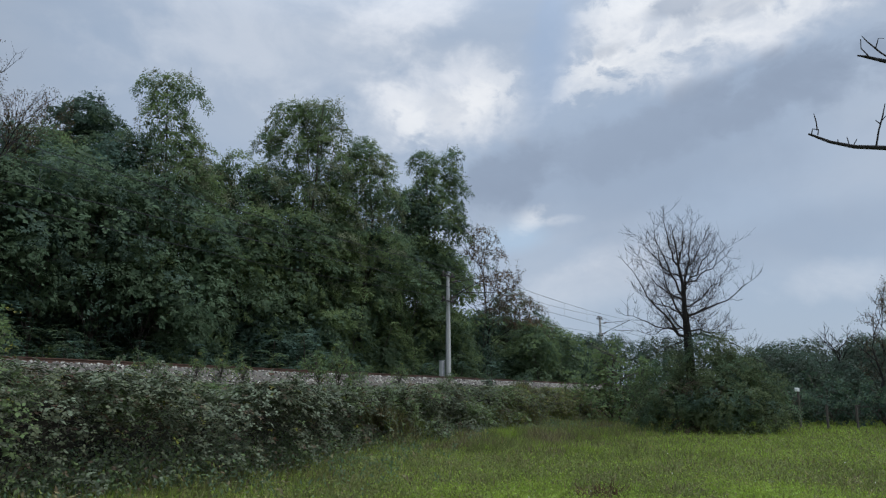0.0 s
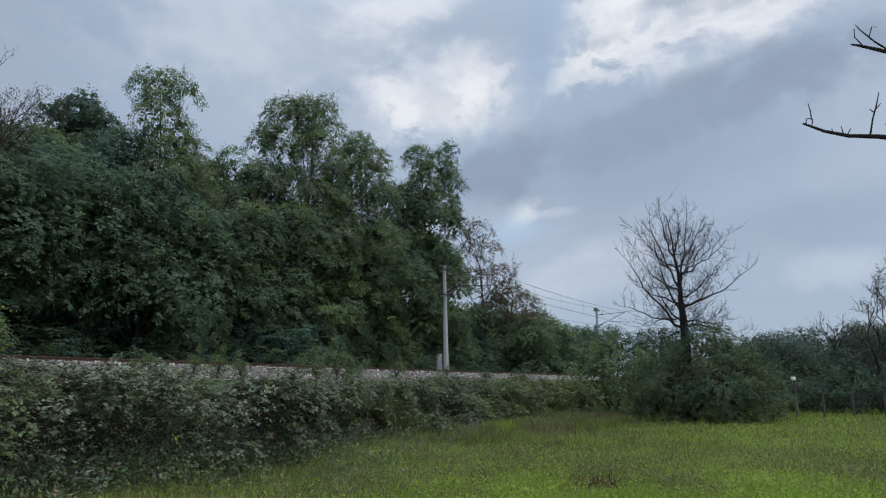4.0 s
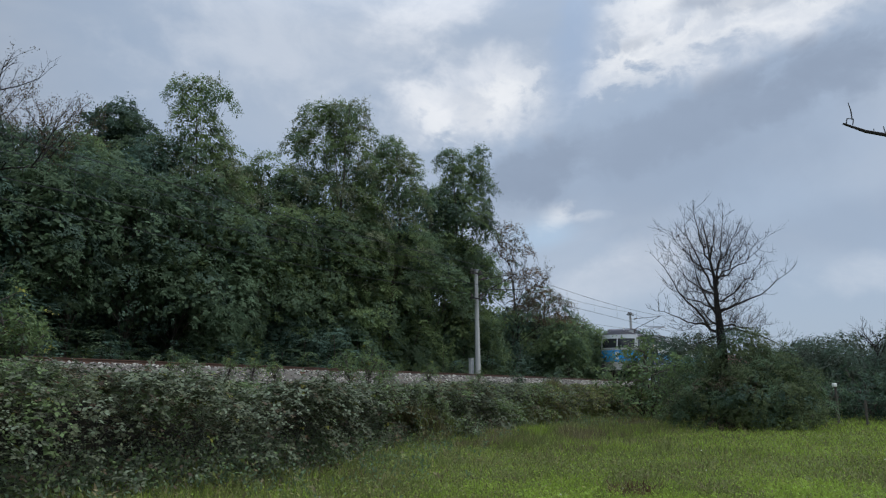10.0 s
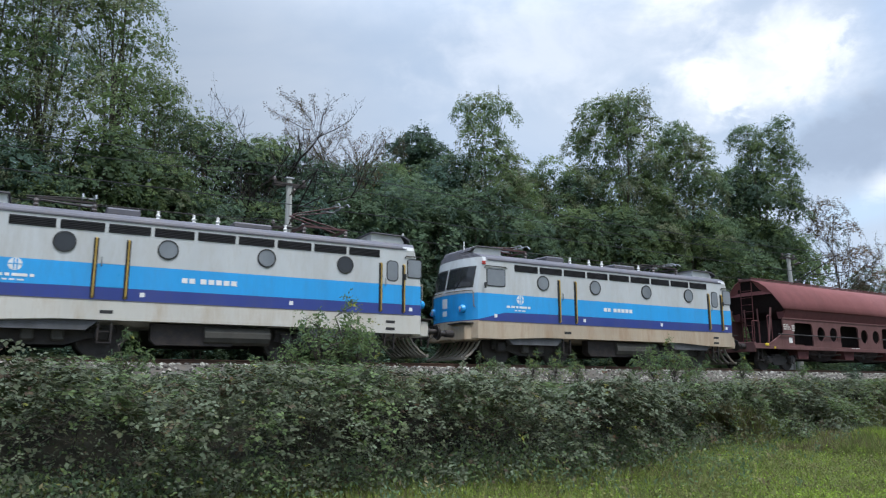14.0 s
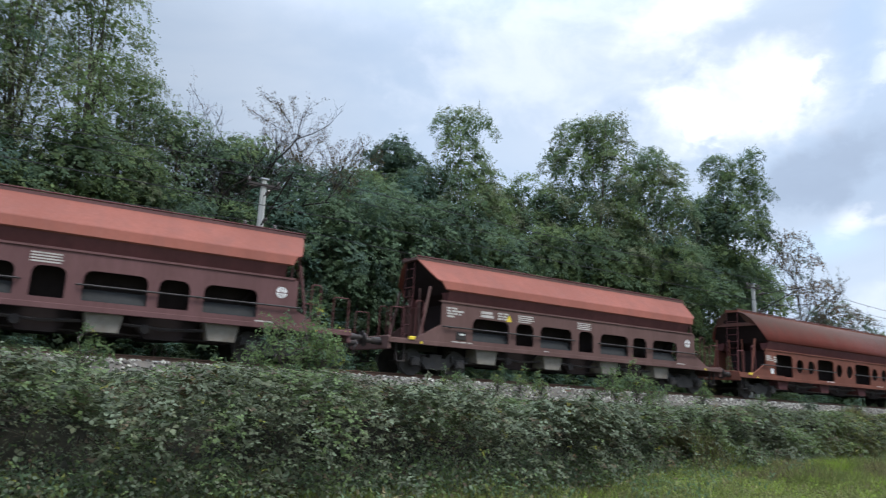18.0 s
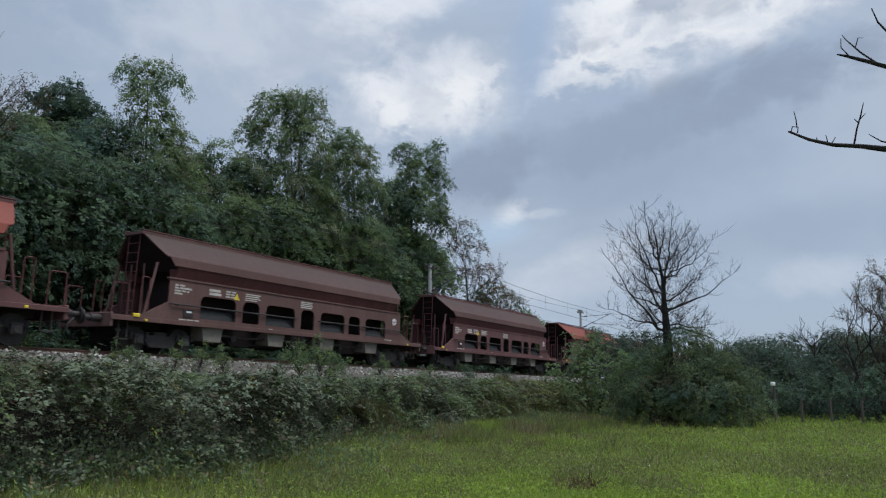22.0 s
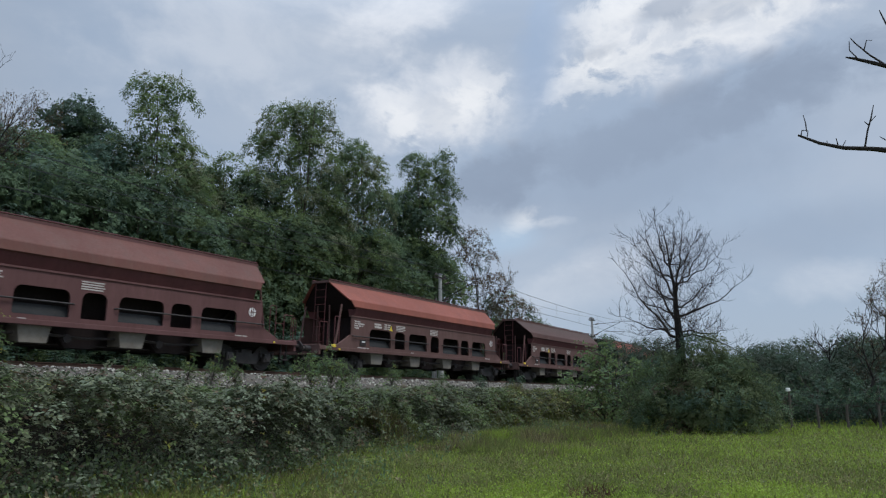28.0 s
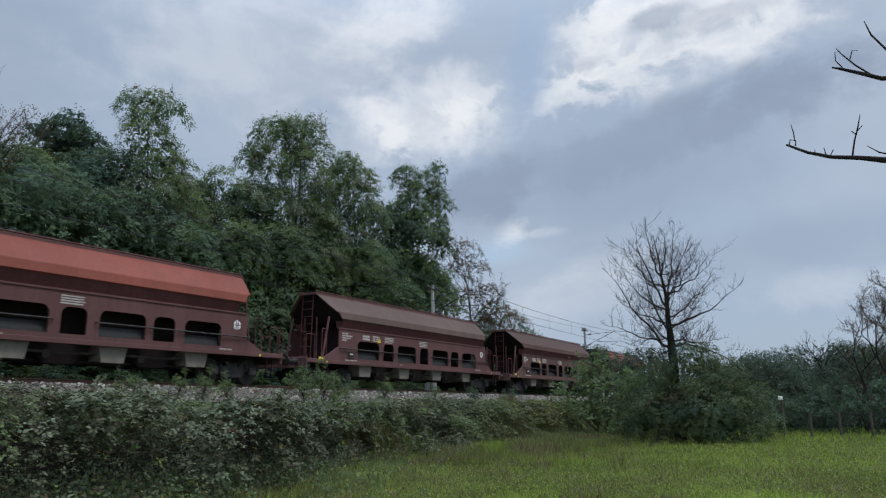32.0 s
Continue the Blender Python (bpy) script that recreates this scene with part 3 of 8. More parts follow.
def limbs(rng, lobes, height, radius, base_r=None):
    """Trunk with limbs to every lobe."""
    sh = Shape()
    top = max(l[2] for l in lobes)
    pts = [Vector((0, 0, -0.3))]
    lean = Vector((rng.normal() * 0.03, rng.normal() * 0.03, 0))
    steps = 7
    for i in range(1, steps + 1):
        z = top * i / steps
        pts.append(Vector((lean.x * z + rng.normal() * 0.12, lean.y * z + rng.normal() * 0.12, z)))
    rad = [radius * (1.25 if i == 0 else (1 - 0.85 * i / steps)) for i in range(steps + 1)]
    sh.tube(pts, rad, 6)
    for x, y, z, r, h in lobes:
        zs = max(0.12 * top, min(0.92 * top, z * 0.55 - 0.15 * math.hypot(x, y)))
        f = zs / top * steps
        i = min(steps - 1, int(f))
        a = pts[i].lerp(pts[i + 1], f - i)
        b = Vector((x, y, z + 0.35 * h))
        mid = a.lerp(b, 0.5) + Vector((rng.normal() * 0.2, rng.normal() * 0.2, 0.25))
        rr = max(0.025, radius * 0.45 * (1 - zs / top * 0.7))
        sh.tube([a, a.lerp(mid, 0.5) + Vector((0, 0, 0.05)), mid, mid.lerp(b, 0.55), b], [rr, rr * 0.8, rr * 0.6, rr * 0.4, rr * 0.15], 4, cap=False)
        for _ in range(2):
            e = Vector((x, y, z)) + Vector(rng.normal(size=3) * 0.5) * r
            sh.tube([mid, mid.lerp(e, 0.5) + Vector((0, 0, 0.1)), e], [rr * 0.4, rr * 0.25, rr * 0.08], 3, cap=False)
    return sh


def auto_lobes(rng, height, width, low=0.25, n=11, taper=0.55):
    """Lobes of a loose crown of that height and width."""
    out = []
    for i in range(n):
        f = low + (1 - low) * (i + rng.random()) / n
        w = width * 0.5 * (1 - taper * max(0, (f - 0.45) / 0.55) ** 1.4)
        a = rng.random() * 2 * math.pi
        rr = w * (0.25 + 0.55 * rng.random()) if f < 0.93 else w * 0.2
        r = width * (0.17 + 0.10 * rng.random())
        out.append((rr * math.cos(a), rr * math.sin(a), min(height - r * 0.8, f * height), r, r * (0.85 + 0.4 * rng.random())))
    return out


def plant(name, label, category, m, lobes, height, radius, sprays, per, reach, droop, length, width, mats, shares=None, seed=1, bark="bark", group="", stems=True, hollow=0.55, full=60, core=22):
    rng = np.random.default_rng(seed)
    t = empty(name, m)
    tagged(t, label, category, group)
    if stems:
        part("trunk" if height > 4 else "stem", limbs(rng, lobes, height, radius), M[bark], t)
    cr = new("crown" if height > 4 else "foliage", crown(name + "_leaves", rng, lobes, sprays, per, reach, droop, length, width, [M[k] for k in mats], shares, hollow, full, core))
    cr.parent = t
    return t


def turned(p, deg=0.0, scale=1.0):
    return Matrix.Translation(p) @ Matrix.Rotation(radians(deg), 4, "Z") @ Matrix.Diagonal((scale, scale, scale, 1))


def foot_of(x, y):
    s, v = nearest(x, y)
    return lay(s, v)


def tree_to(az, d, el):
    """Foot of a tree in that direction and its height when its top shows el degrees up."""
    p = polar(az, d)
    p.z = foot_of(p.x, p.y)
    return p, EYE + d * math.tan(radians(el)) - p.z


# ---- railway ----
def railway():
    tr = empty("railway_track", Matrix.Identity(4))
    tagged(tr, "single railway track with concrete sleepers on grey gravel", "railway track", kind="structure")
    stations = [x * 2.0 for x in range(-60, 111)]
    for k, side in enumerate((-0.7525, 0.7525)):
        sh = Shape()
        prof = [(-0.07, -0.172), (0.07, -0.172), (0.07, -0.155), (0.012, -0.135), (0.012, -0.045), (0.036, -0.03), (0.036, 0.0), (-0.036, 0.0), (-0.036, -0.03), (-0.012, -0.045), (-0.012, -0.135), (-0.07, -0.155)]
        n = len(prof)
        pts = [beside(s, side + y, z) for s in stations for y, z in prof]
        for i in range(len(stations) - 1):
            for j in range(n):
                sh.f.append((i * n + j, (i + 1) * n + j, (i + 1) * n + (j + 1) % n, i * n + (j + 1) % n))
                sh.m.append(1 if j == 6 else 0)
        sh.v = [tuple(p) for p in pts]
        part("rail", sh, (M["steel_rail"], M["railtop"]), tr, "rusty steel rail with a worn bright top")
    sl = Shape()
    sl.prism([(-0.13, -0.34), (0.13, -0.34), (0.11, -0.175), (-0.11, -0.175)], -1.25, 1.25)
    for s in (-0.7525, 0.7525):
        sl.box(s - 0.14, s - 0.09, -0.09, 0.09, -0.178, -0.12)
        sl.box(s + 0.09, s + 0.14, -0.09, 0.09, -0.178, -0.12)
    me = sl.mesh("sleeper", M["concrete"])
    for i in range(-90, 120):
        s = i * 0.6
        o = new("sleeper", me)
        o.parent = tr
        p = beside(s, 0)
        o.matrix_basis = Matrix.Translation(p) @ Matrix.Rotation(line_at(s)[2] + math.pi / 2, 4, "Z")
    # loose stones on the near shoulder and between the sleepers
    rng = np.random.default_rng(5)
    base = np.array([(1, 0, -0.3), (-0.5, 0.87, -0.3), (-0.5, -0.87, -0.3), (0.1, 0.1, 0.8), (0.7, 0.5, 0.3), (-0.6, 0.3, 0.4), (0.1, -0.8, 0.35)])
    faces = [(0, 2, 1), (0, 1, 4), (1, 5, 4), (1, 2, 5), (2, 6, 5), (0, 6, 2), (0, 4, 6), (3, 4, 5), (3, 5, 6), (3, 6, 4)]
    st = Shape()
    for _ in range(8500):
        s = rng.uniform(-45, 22)
        v = rng.choice([rng.uniform(1.3, 3.6), rng.uniform(1.9, 3.5), rng.uniform(-0.6, 0.6)])
        p = beside(s, v)
        z = lay(s, abs(v)) + 0.01
        r = rng.uniform(0.035, 0.085)
        q = base * r * rng.uniform(0.7, 1.2, size=(7, 3))
        a = rng.random() * 6.3
        c, sn = math.cos(a), math.sin(a)
        st.add([(p.x + x * c - y * sn, p.y + x * sn + y * c, z + w) for x, y, w in q], faces)
    part("ballast_stones", st, M["stone"], tr, "grey crushed stone")["kind"] = "stuff"


railway()


def catenary():
    """Concrete masts on the far side, with brackets, and the overhead wires."""
    spots = [-55.4, -25.05, 5.55, 35.7, 66.0, 97.0]
    proto = empty("catenary_mast", Matrix.Identity(4))
    tagged(proto, "slim grey concrete catenary mast with steel brackets", "mast", "masts along the railway")
    h0, h1 = -0.75, 6.95
    sh = Shape()
    n = 8
    sh.tube([(0, 0, h0), (0, 0, 3.0), (0, 0, h1)], [0.19, 0.155, 0.11], n)
    part("shaft", sh, M["concrete"], proto)
    sh = Shape()
    sh.soft(-0.16, 0.16, -0.13, 0.13, h1 - 0.02, h1 + 0.05, 0.01)
    part("cap", sh, M["galv"], proto)
    for z, w in ((6.72, 0.62), (5.05, 0.62)):
        sh = Shape()
        sh.box(-w, w, -0.16, -0.10, z - 0.04, z + 0.04)
        sh.box(-w, w, 0.10, 0.16, z - 0.04, z + 0.04)
        for x in (-w + 0.06, w - 0.06):
            sh.box(x - 0.03, x + 0.03, -0.16, 0.16, z + 0.04, z + 0.07)
        part("crossarm", sh, M["iron"], proto, "dark steel crossarm")
        for x in (-w + 0.06, w - 0.06):
            sh = Shape()
            sh.tube([(x, 0, z + 0.06), (x, 0, z + 0.12), (x, 0, z + 0.13), (x, 0, z + 0.22), (x, 0, z + 0.27)], [0.03, 0.03, 0.07, 0.06, 0.02], 8)
            part("insulator", sh, M["insulator"], proto)
    # bracket towards the track (local -y)
    sh = Shape()
    sh.tube([(0.0, -0.12, 5.2), (0, -3.05, 6.45)], 0.026, 6)
    sh.tube([(0.0, -0.12, 6.3), (0, -2.95, 6.40)], 0.022, 6)
    sh.tube([(0.0, -1.2, 5.55), (0, -3.35, 5.38)], 0.022, 6)
    sh.tube([(0.0, -3.3, 5.38), (0, -2.7, 5.12)], 0.015, 5)
    part("bracket", sh, M["iron"], proto, "tubular steel bracket arm")
    for y, z in ((-0.3, 5.25), (-0.35, 6.28)):
        sh = Shape()
        sh.tube([(0, y, z), (0, y - 0.08, z + 0.02), (0, y - 0.16, z + 0.04), (0, y - 0.24, z + 0.06), (0, y - 0.32, z + 0.09)], [0.04, 0.075, 0.05, 0.075, 0.04], 8)
        part("insulator", sh, M["insulator"], proto)
    m = []
    for s in spots:
        p = beside(s, -3.0)
        m.append(Matrix.Translation(p) @ Matrix.Rotation(line_at(s)[2], 4, "Z"))
    proto.matrix_basis = m[0]
    for q in m[1:]:
        copy_thing(proto, q)
    wires = empty("overhead_line", Matrix.Identity(4))
    tagged(wires, "thin overhead contact wire hung from a messenger wire", "overhead line")
    for a, b in zip(spots[:-1], spots[1:]):
        sh = Shape()
        sh.tube([beside(a + (b - a) * i / 8, 0.0, 5.12) for i in range(9)], 0.015, 4)
        part("contact_wire", sh, M["wire"], wires)
        sh = Shape()
        msg = [(a + (b - a) * i / 12, 6.45 - 0.32 * (1 - (2 * i / 12 - 1) ** 2)) for i in range(13)]
        sh.tube([beside(s, 0.0, z) for s, z in msg], 0.015, 4)
        part("messenger_wire", sh, M["wire"], wires)
        for s, z in msg[1:-1:2]:
            sh = Shape()
            sh.tube([beside(s, 0, 5.12), beside(s, 0, z)], 0.007, 4)
            part("dropper", sh, M["wire"], wires)
        for off, zz in ((-0.56, 7.0), (0.56, 7.0)):
            sh = Shape()
            sh.tube([beside(a + (b - a) * i / 10, -3.0, zz - 0.35 * (1 - (2 * i / 10 - 1) ** 2)) + Vector((0, 0, 0.003 if off > 0 else -1.66)) for i in range(11)], 0.013, 4)
            part("feeder_wire", sh, M["wire"], wires)
    # grey relay cabinet by the second mast
    cab = empty("trackside_cabinet", Matrix.Translation(beside(4.6, -2.9, 0)) @ Matrix.Rotation(line_at(5)[2], 4, "Z"))
    tagged(cab, "small grey metal cabinet beside a concrete mast", "cabinet")
    part("housing", Shape().soft(-0.14, 0.14, -0.12, 0.12, -0.55, 1.15, 0.02), M["concrete"], cab)
    part("lid", Shape().soft(-0.16, 0.16, -0.14, 0.14, 1.15, 1.2, 0.01), M["galv"], cab)
    part("door", Shape().soft(-0.11, 0.11, -0.135, -0.118, 0.1, 1.08, 0.005), M["galv"], cab)


catenary()


# ---- train ----
CANT = 1.6
MOVING = []


def wheelset(parent, x, r, gauge=0.75):
    w = empty("wheelset", pose(x, 0, r))
    w.parent = parent
    sh = Shape()
    sh.tube([(0, -1.0, 0), (0, 1.0, 0)], 0.075, 8)
    part("axle", sh, M["bogie"], w)
    for y in (-gauge, gauge):
        sh = Shape()
        o = 1 if y > 0 else -1
        sh.tube([(0, y - o * 0.07, 0), (0, y - o * 0.045, 0), (0, y - o * 0.04, 0), (0, y + o * 0.07, 0)], [r + 0.028, r + 0.028, r, r - 0.006], 24)
        sh.tube([(0, y + o * 0.07, 0), (0, y + o * 0.075, 0)], [r * 0.82, r * 0.80], 24)
        sh.tube([(0, y + o * 0.07, 0), (0, y + o * 0.16, 0)], 0.12, 12)
        part("wheel", sh, M["bogie"], w)
    return w


def bogie(parent, x, base, r, heavy=False):
    """Two wheelsets in a frame; what turns with the bogie hangs on the vehicle."""
    for dx in (-base / 2, base / 2):
        wheelset(parent, x + dx, r)
    for y in (-1.0, 1.0):
        sh = Shape()
        e = base / 2 + 0.35
        if heavy:
            out = [(-e, r + 0.28), (-e, r - 0.05), (-base / 2 + 0.3, r - 0.1), (-0.5, r - 0.28), (0.5, r - 0.28), (base / 2 - 0.3, r - 0.1), (e, r - 0.05), (e, r + 0.28), (0.6, r + 0.2), (-0.6, r + 0.2)]
        else:
            out = [(-e, r + 0.26), (-e, r + 0.02), (-base / 2 + 0.25, r + 0.02), (-0.42, r - 0.22), (0.42, r - 0.22), (base / 2 - 0.25, r + 0.02), (e, r + 0.02), (e, r + 0.26), (0.5, r + 0.17), (-0.5, r + 0.17)]
        sh.slab([(x + a, b) for a, b in out[::-1]], y - 0.05, y + 0.05)
        part("bogie_frame", sh, M["bogie"], parent, "dark dusty bogie side frame")
        o = 1 if y > 0 else -1
        for dx in (-base / 2, base / 2):
            sh = Shape()
            sh.soft(x + dx - 0.17, x + dx + 0.17, min(y, y + o * 0.17), max(y, y + o * 0.17), r - 0.15, r + 0.17, 0.03)
            sh.disc((x + dx, y + o * 0.18, r), (0, 1, 0), 0.11, 0.04, 12)
            part("axle_box", sh, M["bogie"], parent)
            for q in (-0.3, 0.3):
                sh = Shape()
                hz = r + 0.05
                for k in range(4):
                    sh.tube([(x + dx + q, y + o * 0.09, hz + 0.06 * k), (x + dx + q, y + o * 0.09, hz + 0.035 + 0.06 * k)], [0.075, 0.075], 8)
                part("spring", sh, M["bogie"], parent)
        if heavy:
            sh = Shape()
            for q in (-0.34, 0.34):
                sh.soft(x + q - 0.15, x + q + 0.15, min(y + o * 0.05, y + o * 0.24), max(y + o * 0.05, y + o * 0.24), r - 0.18, r + 0.2, 0.04)
            sh.box(x - 0.6, x + 0.6, min(y, y + o * 0.12), max(y, y + o * 0.12), r + 0.2, r + 0.3)
            part("damper", sh, M["chute_dark"], parent)
    sh = Shape()
    sh.soft(x - 0.25, x + 0.25, -1.0, 1.0, r - 0.1, r + 0.3, 0.03)
    part("bolster", sh, M["bogie"], parent)


def buffers(parent, xe, z=1.05):
    o = 1 if xe > 0 else -1
    for y in (-0.875, 0.875):
        sh = Shape()
        sh.tube([(xe - o * 0.62, y, z), (xe - o * 0.3, y, z)], [0.13, 0.12], 12)
        sh.tube([(xe - o * 0.3, y, z), (xe - o * 0.045, y, z)], 0.085, 12)
        sh.tube([(xe - o * 0.045, y, z), (xe - o * 0.012, y, z), (xe - o * 0.002, y, z)], [0.225, 0.225, 0.16], 16)
        part("buffer", sh, M["iron"], parent)
    sh = Shape()
    sh.tube([(xe - o * 0.6, 0, z), (xe - o * 0.3, 0, z - 0.02), (xe - o * 0.15, 0, z - 0.2), (xe - o * 0.12, 0, z - 0.45)], 0.035, 6)
    part("coupling", sh, M["iron"], parent)


def bars(parent, x, z, rows, y, height=0.05, gap=0.035, material="lettering", label=""):
    """Lines of small writing, as plain bars. rows: lengths of the words in each line."""
    sh = Shape()
    zz = z
    for row in rows:
        xx = x
        for w in row:
            sh.box(xx, xx + w, y - 0.006, y, zz - height, zz)
            xx += w + 0.05
        zz -= height + gap
    return part("marking", sh, M[material], parent, label)


def nose_x(y, z, end):
    """How far the cab's front stands from the locomotive's datum, at its leading (-1) or trailing (1) end."""
    x = (6.84 if end < 0 else 7.25) - 0.42 * min(1, abs(y) / 1.5) ** 2.8 - 0.30 * max(0.0, (z - 2.42) / 1.4) ** 1.25
    return x


def half_width(z):
    if z > 3.62:
        t = min(1, (z - 3.62) / 0.40)
        return 1.5 * math.sqrt(max(0.0, 1 - t * t * 0.94))
    return 1.5


def locomotive(name, skirt, label, pale, raised):
    lo = empty(name, Matrix.Identity(4))
    tagged(lo, label, "locomotive", "pair of electric locomotives")
    # shell: rings of constant height, each a closed plan outline
    zs = [0.90, 1.20, 1.505, 1.84, 2.15, 2.46, 2.75, 3.05, 3.35, 3.62, 3.74, 3.84, 3.92, 3.98, 4.02]
    sh = Shape()
    ys = [-1, -0.96, -0.88, -0.72, -0.5, -0.25, 0, 0.25, 0.5, 0.72, 0.88, 0.96, 1]
    xs = [-6.05, -5.3, -3.6, -1.8, 0, 1.8, 3.6, 5.3, 6.2]
    n = 2 * len(ys) + 2 * len(xs)
    for zi, z in enumerate(zs):
        w = half_width(z)

        def zz(x, z0=z):
            if z0 == 1.84:
                return 1.84 - 0.315 * smooth((-x - 5.0) / 1.7) - 0.315 * smooth((x - 6.95) / 0.2)
            if z0 == 0.90:
                return 0.90 + 0.09 * smooth((5.2 - abs(x)) / 0.15)
            return z0
        ring = [(-nose_x(y * w, z, -1), y * w) for y in ys] + [(x, w) for x in xs] + [(nose_x(y * w, z, 1), y * w) for y in ys[::-1]] + [(x, -w) for x in xs[::-1]]
        sh.v += [(x, y, zz(x)) for x, y in ring]
    for i in range(len(zs) - 1):
        zm = (zs[i] + zs[i + 1]) / 2
        slot = 0 if zm < 1.5 else 1 if zm < 1.84 else 2 if zm < 2.46 else 3 if zm < 3.66 else 4
        cab_roof = 3.66 < zm < 3.78
        for k in range(n):
            sh.f.append((i * n + k, i * n + (k + 1) % n, (i + 1) * n + (k + 1) % n, (i + 1) * n + k))
            sh.m.append(3 if cab_roof and abs(sh.v[i * n + k][0]) > 6.0 and abs(sh.v[i * n + (k + 1) % n][0]) > 6.0 else slot)
    top = (len(zs) - 1) * n
    sh.f += [tuple(range(top, top + n)), tuple(range(n))[::-1]]
    sh.m += [4, 0]
    body = part("body", sh, (M[skirt], M["navy"], M["sky_blue"], M["white"], M["roof_grey"]), lo, "grey-white and two-blue striped steel body")
    sh = Shape()
    for o in (-1, 1):
        sh.box(-6.0, 6.3, min(o * 1.5, o * 1.525), max(o * 1.5, o * 1.525), 3.63, 3.67)
        sh.box(-6.35, 6.6, min(o * 1.5, o * 1.508), max(o * 1.5, o * 1.508), 1.49, 1.515)
    part("gutter", sh, M["roof_grey"], lo)
    for o in (-1, 1):
        f = 1.5 * o

        def yy(a, b):
            return (min(f + o * a, f + o * b), max(f + o * a, f + o * b))
        # ventilation louvres
        for i in range(9):
            x0 = -4.84 + i * 1.143
            sh = Shape()
            sh.box(x0, x0 + 1.05, *yy(0.0, 0.008), 3.31, 3.55)
            for k in range(5):
                z = 3.325 + k * 0.045
                sh.add([(x0 + 0.02, f + o * 0.012, z + 0.03), (x0 + 1.03, f + o * 0.012, z + 0.03), (x0 + 1.03, f + o * 0.026, z), (x0 + 0.02, f + o * 0.026, z)], [(0, 1, 2, 3)])
            part("louvre", sh, M["louvre"], lo, "dark ventilation louvre")
        for i, x in enumerate((-3.56, -1.03, 1.71, 4.18)):
            sh = Shape()
            sh.tube([(x, f - o * 0.02, 2.97), (x, f + o * 0.03, 2.97), (x, f + o * 0.032, 2.97)], [0.275, 0.275, 0.24], 24, cap=False)
            w = part("porthole", sh, M["rubber"], lo, "round window with a dark rim")
            sh = Shape()
            sh.disc((x, f + o * 0.012, 2.97), (0, 1, 0), 0.255, 0.02, 24)
            part("pane", sh, M["porthole" if pale or i in (1, 2) else "glass"], w)
        for x, z0, z1, tall in ((-2.82, 1.56, 3.14, 0), (-2.03, 1.56, 3.14, 0), (5.40, 1.58, 3.13, 0), (6.22, 1.58, 3.13, 0)):
            sh = Shape()
            sh.tube([(x, f + o * 0.01, z0), (x, f + o * 0.075, z0 + 0.04), (x, f + o * 0.075, z1 - 0.04), (x, f + o * 0.01, z1)], 0.022, 6)
            part("handrail", sh, M["brass"], lo, "yellow grab rail")
            sh = Shape()
            sh.box(x - 0.06, x + 0.06, *yy(0, 0.010), z0, z1)
            part("door_jamb", sh, M["rubber"], lo)
        # doors as a proud leaf with a handle
        for x0, x1 in ((-2.74, -2.11), (5.48, 6.14)):
            sh = Shape()
            sh.box(x0, x1, *yy(0.0, 0.006), 2.47, 3.26, 1)
            sh.box(x0, x1, *yy(0.0, 0.006), 1.85, 2.455, 2)
            sh.box(x0, x1, *yy(0.0, 0.006), 1.52, 1.835, 0)
            d = part("door", sh, (M["navy"], M["white"], M["sky_blue"]), lo)
            sh = Shape()
            sh.tube([(x0 + 0.08, f + o * 0.006, 2.40), (x0 + 0.08, f + o * 0.06, 2.42), (x0 + 0.08, f + o * 0.06, 2.62), (x0 + 0.08, f + o * 0.006, 2.64)], 0.016, 5)
            part("door_handle", sh, M["galv"], d)
        sh = Shape()
        sh.slab(arch(5.60, 6.02, 2.56, 3.24, 0.14, 0.14), *yy(0.0, 0.014))
        dw = part("door_window", sh, M["rubber"], lo)
        part("pane", Shape().slab(arch(5.63, 5.99, 2.59, 3.21, 0.12, 0.12), *yy(0.006, 0.020)), M["porthole"], dw)
        for x0, x1 in ((-6.02, -5.28), (6.37, 6.84)):
            sh = Shape()
            sh.slab(arch(x0 - 0.03, x1 + 0.03, 2.71, 3.34, 0.09, 0.09), *yy(0.0, 0.016))
            w = part("cab_window", sh, M["rubber"], lo, "rounded cab side window in a thin dark frame")
            part("pane", Shape().slab(arch(x0, x1, 2.74, 3.31, 0.07, 0.07), *yy(0.006, 0.022)), M["porthole" if o < 0 else "glass"], w)
            sh = Shape()
            sh.tube([(x0 - 0.13, f + o * 0.03, 3.35), (x0 - 0.07, f + o * 0.035, 3.42), (x1 + 0.03, f + o * 0.035, 3.42), (x1 + 0.10, f + o * 0.03, 3.36)], 0.018, 6)
            part("rain_strip", sh, M["rubber"], lo)
            sh = Shape()
            sh.tube([(x0 - 0.12, f, 2.78), (x0 - 0.14, f + o * 0.12, 2.80)], 0.012, 5)
            sh.soft(x0 - 0.19, x0 - 0.11, *yy(0.09, 0.14), 2.62, 2.82, 0.015)
            part("mirror", sh, M["rubber"], lo)
        for x in (-5.67, -1.61, 2.50, 6.48):
            sh = Shape()
            sh.box(x - 0.06, x + 0.06, *yy(0, 0.006), 1.63, 1.75)
            part("label_plate", sh, M["marking"], lo)
        # lettering panels and the round emblem
        sh = Shape()
        sh.tube([(-4.60, f + o * 0.001, 2.30), (-4.60, f + o * 0.006, 2.30)], 0.16, 20)
        sh2 = Shape()
        em = part("emblem", sh, M["marking"], lo, "round white emblem")
        sh2.box(-4.64, -4.61, *yy(0.006, 0.010), 2.16, 2.44)
        sh2.box(-4.76, -4.44, *yy(0.006, 0.010), 2.29, 2.315)
